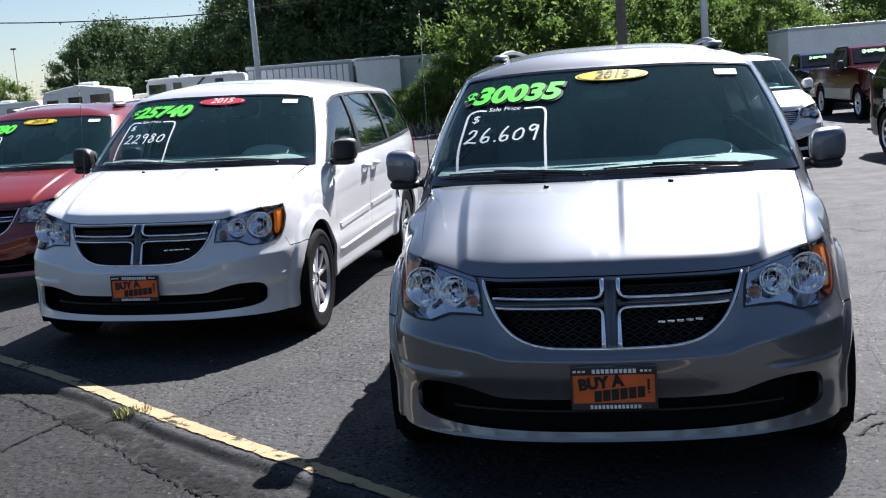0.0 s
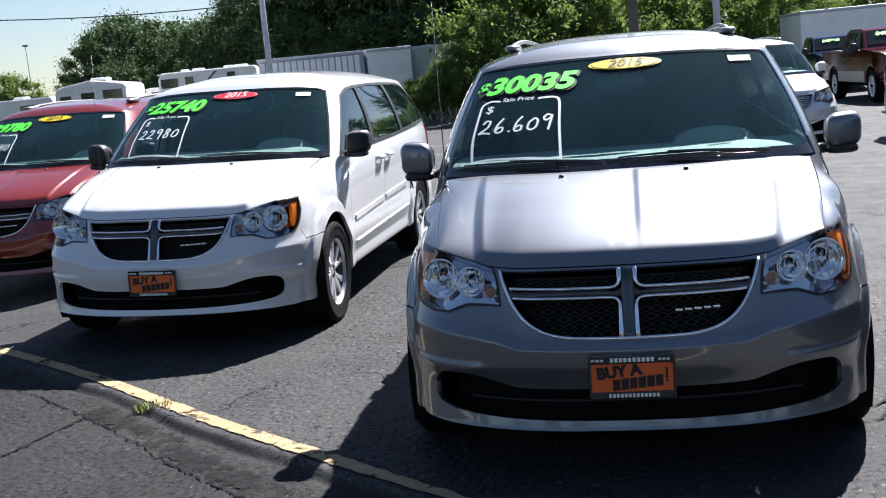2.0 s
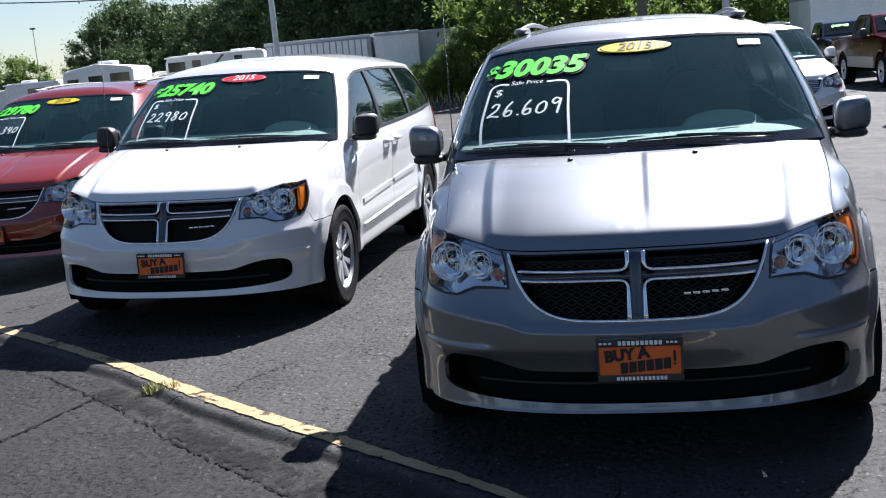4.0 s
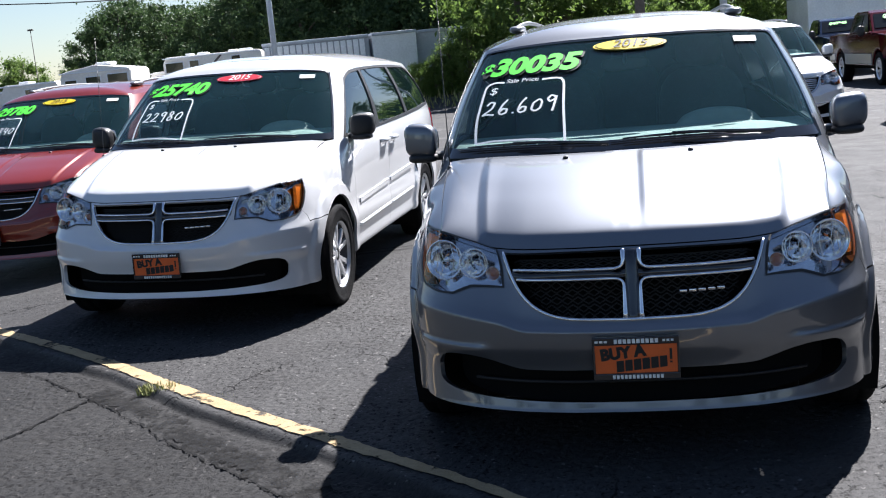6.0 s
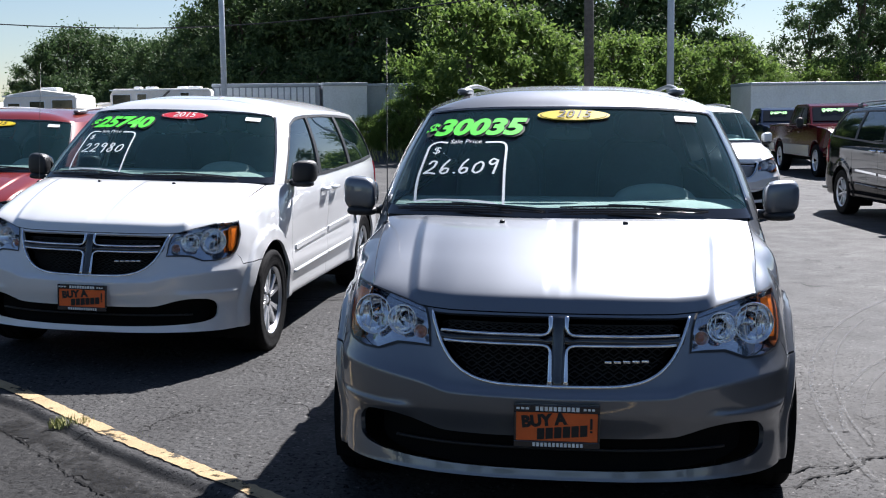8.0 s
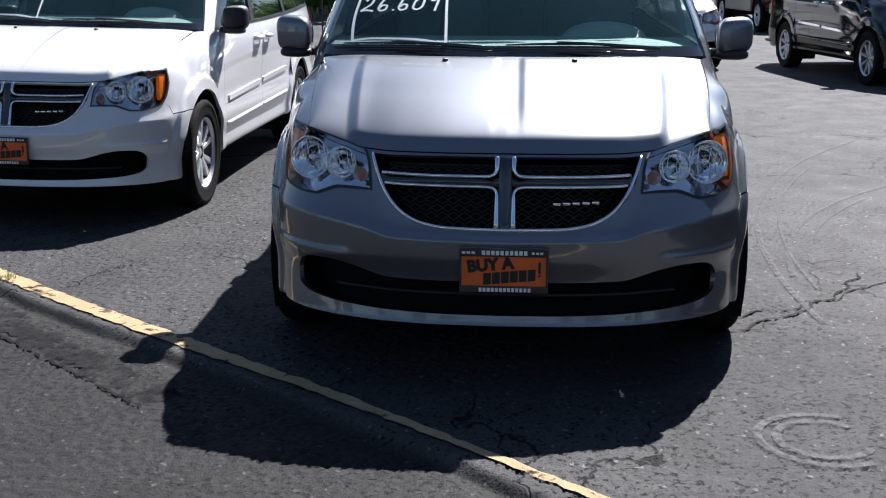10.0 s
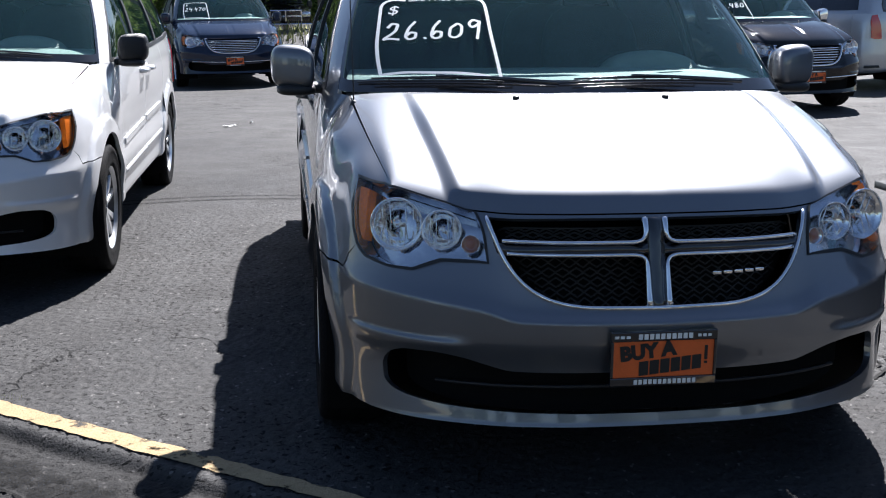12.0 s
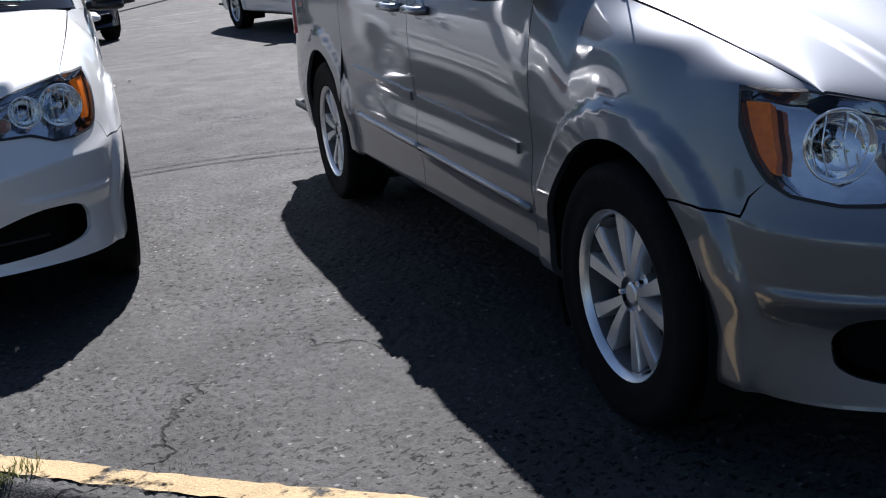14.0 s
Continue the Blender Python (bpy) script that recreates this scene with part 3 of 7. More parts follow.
# figures in quick brush strokes, each in a box 1 high; the pen lifts between the runs
STROKES = {
    "0": ([(0.30, 0.78), (0.08, 0.52), (0.06, 0.18), (0.26, 0.02), (0.50, 0.24), (0.52, 0.58), (0.36, 0.80), (0.24, 0.74)],),
    "1": ([(0.20, 0.98), (0.17, 0.5), (0.14, 0.02)],),
    "2": ([(0.08, 0.72), (0.22, 0.96), (0.42, 0.88), (0.40, 0.58), (0.06, 0.10), (0.04, 0.04), (0.24, 0.10), (0.60, 0.04)],),
    "3": ([(0.08, 0.88), (0.30, 0.97), (0.44, 0.78), (0.18, 0.55), (0.44, 0.40), (0.42, 0.12), (0.20, 0.0), (0.04, 0.12)],),
    "4": ([(0.16, 0.96), (0.06, 0.46), (0.30, 0.44), (0.56, 0.50)], [(0.46, 0.84), (0.42, 0.4), (0.38, -0.06)]),
    "5": ([(0.52, 0.94), (0.16, 0.92), (0.12, 0.58), (0.36, 0.60), (0.46, 0.30), (0.26, 0.02), (0.04, 0.10)],),
    "6": ([(0.36, 1.04), (0.14, 0.62), (0.08, 0.22), (0.24, 0.02), (0.46, 0.14), (0.46, 0.36), (0.26, 0.40), (0.12, 0.22)],),
    "7": ([(0.06, 0.90), (0.30, 0.92), (0.52, 0.94), (0.34, 0.46), (0.22, -0.02)],),
    "8": ([(0.44, 0.86), (0.22, 0.94), (0.12, 0.72), (0.36, 0.48), (0.46, 0.20), (0.24, 0.0), (0.08, 0.20), (0.30, 0.52), (0.46, 0.80)],),
    "9": ([(0.46, 0.88), (0.24, 0.98), (0.08, 0.76), (0.22, 0.58), (0.44, 0.76), (0.48, 0.94), (0.46, 0.5), (0.42, -0.10)],),
    ".": ([(0.08, 0.02), (0.13, 0.05), (0.16, 0.0)],),
}


def handwriting(words, place, glass, height=0.103, width=0.0112):
    """Figures written with a brush, rising a little along the line."""
    length = sum(0.26 if ch == "." else 0.66 for ch in words)
    x = 0.0
    for ch in words:
        verts, faces = [], []
        for run in STROKES[ch]:
            line = [((x + a * 0.92 + 0.10 * b - length / 2) * height, (b + 0.05 * x - 0.5) * height) for a, b in dense(run, 5)]
            p, f = ribbon(line, width)
            faces += [tuple(i + len(verts) for i in q) for q in f]
            verts += [tuple(q) for q in p]
        part("figure", mesh_of("figure", place(np.array(verts)), faces, WHITE_INK), None, glass, "white handwritten figure of the price " + words)
        x += 0.26 if ch == "." else 0.66


# ---- the minivan ----
MESHES = {}


def cached(key, make):
    if key not in MESHES:
        MESHES[key] = make()
    return MESHES[key]


def painted(ob, mat):
    """Gives one object its own paint on a shared mesh."""
    ob.material_slots[0].link = "OBJECT"
    ob.material_slots[0].material = mat
    return ob


def dense(pts, n=6):
    """A smooth run through the points of an open line."""
    p = np.array(pts, float)
    k = np.arange(len(p))
    t = np.linspace(0, len(p) - 1, (len(p) - 1) * n + 1)
    return [(a, b) for a, b in zip(pchip(k, p[:, 0], t), pchip(k, p[:, 1], t))]


def gi(i):
    return float(np.interp(i, range(len(_gs)), _gs))


def gw(*pts):
    return [(gi(i), t * 0.62) for i, t in pts]


WINDOWS = {
    "front": gw((4.72, 0.05), (6.0, 0.05), (6.95, 0.05), (6.97, 0.5), (6.97, 0.90), (6.2, 0.90), (5.6, 0.88), (5.15, 0.83), (4.85, 0.6), (4.70, 0.3)),
    "slide": gw((7.07, 0.05), (7.7, 0.05), (8.34, 0.06), (8.34, 0.5), (8.33, 0.90), (7.7, 0.91), (7.07, 0.90)),
    "rear": gw((8.44, 0.06), (9.2, 0.07), (10.25, 0.10), (10.3, 0.3), (10.15, 0.6), (9.8, 0.84), (9.5, 0.90), (8.44, 0.90)),
}
SCREEN = gw((0, 0.02), (1, 0.02), (2, 0.02), (3.0, 0.015), (3.40, 0.03), (3.42, 0.5), (3.38, 0.93), (3.1, 0.965), (2, 0.975), (1, 0.98), (0, 0.98))
SCREEN = SCREEN + [(-s, w) for s, w in SCREEN[::-1] if s > 1e-6]


def shrink(poly, d):
    poly = np.array(poly)
    c = poly.mean(0)
    e = poly - c
    return [tuple(p) for p in c + e * (1 - d / np.maximum(np.abs(e).max(0), 0.05))]


def body_panels():
    """Outlines of the outer panels, each with its holes."""
    arch_f, arch_r = arc(WHEEL_Y, WHEEL_Z, ARCH_R, -25, 205), arc(WHEEL_Y + BASE_LENGTH, WHEEL_Z, ARCH_R, -25, 205)
    out = {}
    arch_front = arc(WHEEL_Y, WHEEL_Z, ARCH_R, 196.5, 131.5, 14)
    s_bot = sy((0.505, 0.25))[0][0]
    half = [(0.0, 0.0)] + ring_row(0.05, s_bot, 0.0) + sy(*arch_front) + sy((0.56, 0.664), (0.49, 0.658), (0.441, 0.655), (0.432, 0.70)) + lamp_outline(0.004)[8:] + lamp_outline(0.004)[:1]
    s_in = fx((0.518, 0.864))[0][0]
    half += ring_row(s_in, 0.0, 1.0)
    out["front_bumper"] = half + [(-s, w) for s, w in half[::-1] if s > 1e-6]
    fender_arch = arc(WHEEL_Y, WHEEL_Z, ARCH_R, 130.5, -24, 30)
    lamp = lamp_outline(0.004)
    out["front_wing"] = lamp[3:9] + sy((0.437, 0.702), (0.446, 0.661), (0.49, 0.664), (0.56, 0.670)) + sy(*fender_arch) + [(sy((1.425, 0.32))[0][0], 0.0)] + [(sy((1.425, z))[0]) for z in (0.45, 0.6, 0.75, 0.9, 1.0)] + [(sy((1.425, 1.0))[0][0], VSCALE)] + ring_row(sy((1.42, 1.0))[0][0], ST["d"] + 0.01, 1.0)
    a, b = sy((1.430, 0.6))[0][0], sy((2.53, 0.6))[0][0]
    out["front_door"] = [(a, 0.0), (b, 0.0), (b, VSCALE), (a, VSCALE)]
    c = sy((3.42, 0.6))[0][0]
    rear_arch_a = arc(WHEEL_Y + BASE_LENGTH, WHEEL_Z, ARCH_R, 205, 152, 10)
    out["sliding_door"] = [(b + 0.005, 0.0)] + [(c - 0.02, 0.0)] + sy(*[p for p in rear_arch_a if p[0] < 3.6 and p[1] > 0.32][:6]) + [(sy((3.60, 0.60))[0]), (sy((3.56, 0.9))[0]), (sy((3.55, 1.1))[0][0], VSCALE), (b + 0.005, VSCALE)]
    d = float(ST["l"] - 0.02)
    out["rear_quarter"] = [(sy((3.556, 1.1))[0][0], VSCALE), sy((3.566, 0.9))[0], sy((3.606, 0.60))[0]] + sy(*arc(WHEEL_Y + BASE_LENGTH, WHEEL_Z, ARCH_R, 152, -24, 30)) + [(sy((4.42, 0.3))[0][0], 0.0), (d, 0.0), (d, VSCALE)]
    out["tailgate"] = [(d + 0.006, 0.0), (S_END, 0.0), (S_END, VSCALE), (d + 0.006, VSCALE)]
    return out


PANELS = body_panels()
GRILLE_H, INTAKE_H = fx(*sym(GRILLE)), fx(*sym(dense(INTAKE, 3)))
SCREEN_NORMAL = Vector(normals_of(glasshouse, np.array([[0.0, 0.5]]))[0])


def sharp_mesh(name, piece):
    me = mesh_of(name, *piece)
    me.set_sharp_from_angle(angle=radians(30))
    return me


def wheel_meshes(style):
    tyre = lathe([(0.225, -0.10), (0.245, -0.108), (0.30, -0.112), (0.335, -0.108), (0.350, -0.092), (0.354, -0.05), (0.350, -0.045), (0.350, -0.035), (0.355, -0.03), (0.355, 0.03), (0.350, 0.035), (0.350, 0.045), (0.354, 0.05), (0.350, 0.092), (0.335, 0.108), (0.31, 0.112), (0.305, 0.109), (0.26, 0.110), (0.240, 0.106), (0.225, 0.096)], 56)
    barrel = lathe([(0.19, -0.09), (0.195, 0.06), (0.208, 0.082)], 56)
    lip = lathe([(0.212, 0.070), (0.216, 0.085), (0.224, 0.096), (0.230, 0.101), (0.233, 0.096), (0.226, 0.088)], 56)
    spokes = []
    count, pair = (5, True) if style == "twin" else (9, False)
    for i in range(count):
        for k in ((-1, 1) if pair else (0,)):
            a0 = 2 * math.pi * i / count + k * 0.20
            a1 = 2 * math.pi * i / count + k * 0.27
            w0, w1 = (0.0125, 0.025) if pair else (0.016, 0.02)
            rows = []
            for t in (0, 0.25, 0.5, 0.75, 1.0):
                r, a, w = 0.045 + 0.172 * t, a0 + (a1 - a0) * t, w0 + (w1 - w0) * t
                x = 0.062 + 0.022 * math.sin(math.pi * (0.2 + 0.8 * t) / 2) - 0.004 * t
                cy, cz, ny, nz = r * math.cos(a), r * math.sin(a), -math.sin(a), math.cos(a)
                rows.append([(x - 0.045, cy - ny * w, cz - nz * w), (x - 0.008, cy - ny * w, cz - nz * w), (x, cy - ny * w * 0.82, cz - nz * w * 0.82), (x, cy + ny * w * 0.82, cz + nz * w * 0.82), (x - 0.008, cy + ny * w, cz + nz * w), (x - 0.045, cy + ny * w, cz + nz * w)])
            v = [p for r in rows for p in r]
            f = [(j * 6 + m, j * 6 + m + 1, j * 6 + m + 7, j * 6 + m + 6) for j in range(4) for m in range(5)]
            spokes.append((v, f))
    hub = lathe([(0.0, 0.066), (0.024, 0.066), (0.030, 0.062), (0.032, 0.056), (0.06, 0.053), (0.075, 0.045), (0.075, 0.0)], 30)
    nuts = []
    for i in range(5):
        a = 2 * math.pi * (i + 0.5) / 5
        nuts.append(moved(lathe([(0.0, 0.068), (0.008, 0.068), (0.010, 0.064), (0.010, 0.04)], 6), Matrix.Translation((0, 0.055 * math.cos(a), 0.055 * math.sin(a)))))
    disc = lathe([(0.05, 0.0), (0.15, 0.0), (0.15, -0.02), (0.05, -0.02)], 36)
    back = lathe([(0.0, -0.05), (0.19, -0.05)], 36)
    return (mesh_of("tyre", *tyre), sharp_mesh("rim", joined(lip, *spokes, hub)), [mesh_of("lug_nut", *n, smooth=False) for n in nuts], mesh_of("brake_disc", *joined(disc)), mesh_of("back", *joined(back, barrel)))


def superquad(cx, cy, cz, rx, ry, rz, p=3.2, nu=28, nv=16):
    """A rounded block."""
    verts, faces = [], []

    def f(c):
        return math.copysign(abs(c) ** (2 / p), c)
    for j in range(nv + 1):
        b = -math.pi / 2 + math.pi * j / nv
        for i in range(nu):
            a = 2 * math.pi * i / nu
            verts.append((cx + rx * f(math.cos(b)) * f(math.cos(a)), cy + ry * f(math.cos(b)) * f(math.sin(a)), cz + rz * f(math.sin(b))))
    for j in range(nv):
        for i in range(nu):
            k = (i + 1) % nu
            faces.append((j * nu + i, j * nu + k, (j + 1) * nu + k, (j + 1) * nu + i))
    return verts, faces


def grid_mesh(fn, us, vs):
    u, v = np.meshgrid(us, vs, indexing="ij")
    p = fn(u.ravel(), v.ravel())
    n = len(vs)
    return [tuple(q) for q in p], [(i * n + j, (i + 1) * n + j, (i + 1) * n + j + 1, i * n + j + 1) for i in range(len(us) - 1) for j in range(n - 1)]


def roof_surface(s, r):
    a = np.abs(s)
    h = np.stack([pchip(_gs, _gh[:, i], a) for i in range(3)], -1)
    ysp = np.clip(h[:, 1], 2.0, 4.5)
    zsp = pchip([1.95, 2.4, 3.2, 4.0, 4.55], [1.722, 1.757, 1.765, 1.745, 1.695], ysp)
    x = h[:, 0] * (1 - r)
    return np.stack([np.where(s < 0, -x, x), h[:, 1] + (ysp - h[:, 1]) * r, h[:, 2] + (zsp - h[:, 2]) * (1 - (1 - r) ** 3.0)], -1)


def curve_on_wall(pts, lift):
    """Wall points at these (s, w) places, lifted outwards."""
    p = np.array(pts)
    return [tuple(q) for q in wall(p[:, 0], p[:, 1]) + normals_of(wall, p) * lift]


def headlamp(van, side):
    """Lamp with housing, bezel, bowls, amber reflector and clear lens."""
    mir = side < 0
    lamp = lamp_outline()
    inner = lamp_outline(-0.0035)
    key = ("lamp", side)
    housing = part("headlight", cached((key, 0), lambda: skin("headlight", wall, lamp_outline(-0.004), offset=-0.055, step=0.03, mirror=mir, mat=REFLECTOR)), None, van, "clear headlight with round chrome reflectors")
    part("bezel", cached((key, 1), lambda: skin("bezel", wall, lamp, [inner], offset=0.0, step=0.012, thick=0.05, mirror=mir, mat=REFLECTOR)), None, housing, "chrome lamp well")
    part("rim_seal", cached((key, 8), lambda: skin("rim_seal", wall, lamp_outline(0.0065), [lamp_outline(-0.003)], offset=0.0035, step=0.012, mirror=mir, mat=DARK)), None, housing, "thin black seal")
    part("lens", cached((key, 2), lambda: skin("lens", wall, inner, offset=0.003, step=0.02, mirror=mir, mat=LENS)), None, housing, "clear lens")

    def bowl(x, z, r, depth, turn):
        sv = np.array([locate(x, z, 0)])
        p, n = wall(sv[:, 0], sv[:, 1])[0], normals_of(wall, sv)[0]
        d = (Vector(n) * 0.45 + Vector((0.10, -0.9, 0.0))).normalized()
        m = Matrix.Translation(Vector(p) - d * 0.012) @ d.to_track_quat("Z", "Y").to_matrix().to_4x4()
        dish = lathe([(r, 0.0), (r * 1.02, -0.004), (r * 0.93, -0.006), (r * 0.86, -depth * 0.4), (r * 0.6, -depth * 0.8), (r * 0.25, -depth), (0.02, -depth)], 34, "z")
        bulb = lathe([(0.0, -depth * 0.25), (r * 0.13, -depth * 0.3), (r * 0.16, -depth * 0.55), (r * 0.2, -depth)], 14, "z")
        vanes = []
        for k in (-2, -1, 1, 2):
            vanes.append(tube([(k * r * 0.3, -r * 0.85 * math.cos(k * 0.3), -depth * 0.3), (k * r * 0.3, 0, -depth * 0.85), (k * r * 0.3, r * 0.85 * math.cos(k * 0.3), -depth * 0.3)], r * 0.03, 4))
        ring = tube([(r * math.cos(a), r * math.sin(a), 0.0) for a in np.linspace(0, 2 * math.pi, 36, endpoint=False)], r * 0.035, 6, True)
        piece = moved(joined(*vanes) if turn else joined(dish, bulb, ring) if depth > 0.03 else joined(dish, ring) if depth > 0.015 else bulb, m)
        return ([Vector((-v.x, v.y, v.z)) for v in piece[0]], [f[::-1] for f in piece[1]]) if mir else piece
    for i, (x, z, r, dp) in enumerate(((0.742, 0.815, 0.078, 0.05), (0.615, 0.808, 0.058, 0.045))):
        part("bowl", cached((key, 3 + i), lambda: mesh_of("bowl", *bowl(x, z, r, dp, 0), LAMP_BOWL)), None, housing, "round chrome reflector")
        part("flutes", cached((key, 10 + i), lambda: mesh_of("flutes", *bowl(x, z, r, dp, 1), LAMP_BOWL)), None, housing, "fine chrome flutes")["kind"] = "stuff"
    part("marker_lamp", cached((key, 5), lambda: mesh_of("marker_lamp", *bowl(0.535, 0.772, 0.027, 0.02, 0), LAMP_BOWL)), None, housing, "small round marker lamp")
    part("marker_bulb", cached((key, 7), lambda: mesh_of("marker_bulb", *bowl(0.535, 0.772, 0.10, 0.0149, 0), ORANGE_BULB)), None, housing, "dull orange bulb")
    amber = sy((0.506, 0.902), (0.477, 0.85), (0.438, 0.79), (0.406, 0.758), (0.394, 0.752), (0.402, 0.79), (0.424, 0.84), (0.452, 0.902))
    part("amber_reflector", cached((key, 6), lambda: skin("amber_reflector", wall, amber, offset=-0.012, step=0.02, thick=0.03, mirror=mir, mat=AMBER)), None, housing, "amber side reflector")


def crosshair_grille(van):
    def field():
        return skin("grille", wall, GRILLE_H, offset=-0.075, step=0.04, mat=SHELL)
    grille = part("grille", cached("grille", field), None, van, "black mesh grille in a chrome crosshair frame")

    def cells():
        pieces = []
        for r in range(9):
            z0 = 0.618 + 0.027 * r
            for h in (0, 1):
                pts = []
                for k in range(-22, 23):
                    x, z = k * 0.021, z0 + (0.006 if (k + r + h) % 2 else -0.006) + h * 0.0135
                    pts.append((x, z))
                pts = np.array(pts)
                ok = inside(sym([(x * 0.97, z) for x, z in GRILLE]), pts)
                pts = pts[ok]
                if len(pts) > 2:
                    p = np.array([locate(x, z, 0) for x, z in pts])
                    line = wall(p[:, 0], p[:, 1]) + normals_of(wall, p) * -0.05
                    pieces.append(tube(line, 0.003, 4))
        return mesh_of("mesh", *joined(*pieces), GRILLE_MESH)
    part("mesh", cached("grille_mesh", cells), None, grille, "black honeycomb mesh")

    def cross():
        bars = [[(-0.462, 0.752), (-0.25, 0.750), (0, 0.750), (0.25, 0.750), (0.462, 0.752), (0.472, 0.782), (0.25, 0.780), (0.0, 0.780), (-0.25, 0.780), (-0.472, 0.782)], [(-0.024, 0.602), (0.024, 0.602), (0.024, 0.85), (-0.024, 0.85)]]
        ms = [skin("bar", wall, fx(*b), offset=0.002 + 0.002 * i, step=0.03, thick=0.045) for i, b in enumerate(bars)]
        out = joined(*[([v.co.copy() for v in m.vertices], [tuple(p.vertices) for p in m.polygons]) for m in ms])
        return mesh_of("crossbar", *out, GLOSS_BLACK)
    part("crossbar", cached("crossbar", cross), None, grille, "dark crossbar")
    for i, line in enumerate((
            [(0.030, 0.847), (0.030, 0.815), (0.034, 0.799), (0.048, 0.787), (0.075, 0.783), (0.25, 0.783), (0.38, 0.785), (0.446, 0.787)],
            [(0.030, 0.608), (0.030, 0.66), (0.030, 0.715), (0.034, 0.733), (0.048, 0.744), (0.075, 0.7475), (0.25, 0.748), (0.38, 0.749), (0.434, 0.752)])):
        for sx in (1, -1):
            pts = dense([(sx * x, z) for x, z in line], 4)
            def strip(pts=pts, i=i):
                p = np.array([locate(x, z, 0) for x, z in pts])
                return mesh_of("chrome_strip", *tube(curve_on_wall(p, 0.004), [0.011 - 0.0045 * min(1, k / 10) for k in range(len(p))], 8), CHROME)
            part("chrome_strip", cached(("strip", i, sx), strip), None, grille, "chrome edge strip")

    def surround():
        half = dense(GRILLE[2:], 4)
        pts = half + [(-x, z) for x, z in half[::-1]][1:]
        p = np.array([locate(x, z, 0) for x, z in pts])
        return mesh_of("surround", *tube(curve_on_wall(p, 0.001), 0.0075, 8), CHROME)
    part("surround", cached("surround", surround), None, grille, "chrome surround")

    def badge():
        pieces = []
        for k in range(5):
            x = 0.185 + 0.0345 * k
            p = np.array([locate(x, 0.692 + 0.001 * k, 0)])
            c = wall(p[:, 0], p[:, 1])[0] + normals_of(wall, p)[0] * -0.008
            bm = bmesh.new()
            box(bm, c[0] - 0.014, c[0] + 0.014, c[1] - 0.004, c[1] + 0.004, c[2] - 0.006, c[2] + 0.006, 0.003)
            pieces.append(([v.co.copy() for v in bm.verts], [tuple(v.index for v in f.verts) for f in bm.faces]))
            bm.free()
        return mesh_of("badge", *joined(*pieces), CHROME)
    part("badge", cached("badge", badge), None, grille, "small chrome bars of a badge")


def slat_grille(van):
    """The winged grille of the sister model: bright frame and slats."""
    grille = part("grille", cached("grille", lambda: skin("grille", wall, GRILLE_H, offset=-0.075, step=0.04, mat=SHELL)), None, van, "chrome grille with horizontal slats")

    def slats():
        pieces = []
        for z in (0.645, 0.675, 0.705, 0.735, 0.765, 0.795, 0.82):
            w = 0.46 - max(0, (0.72 - z)) * 1.6
            p = np.array([locate(x, z, 0) for x in np.linspace(-w, w, 17)])
            pieces.append(tube(curve_on_wall(p, -0.012), 0.007, 6))
        return mesh_of("slats", *joined(*pieces), CHROME)
    part("slats", cached("slats", slats), None, grille, "chrome slats")

    def surround():
        half = dense(GRILLE[2:], 4)
        pts = half + [(-x, z) for x, z in half[::-1]]
        p = np.array([locate(x, z, 0) for x, z in pts])
        return mesh_of("surround", *tube(curve_on_wall(p, 0.002), 0.013, 8, True), CHROME)
    part("surround", cached("surround2", surround), None, grille, "chrome surround")

    def lower_strip():
        p = np.array([locate(x, 0.445 + 0.03 * abs(x), 0) for x in np.linspace(-0.72, 0.72, 29)])
        return mesh_of("chrome_strip", *tube(curve_on_wall(p, 0.002), 0.008, 6), CHROME)
    part("chrome_strip", cached("lower_strip", lower_strip), None, van, "thin chrome bumper strip")


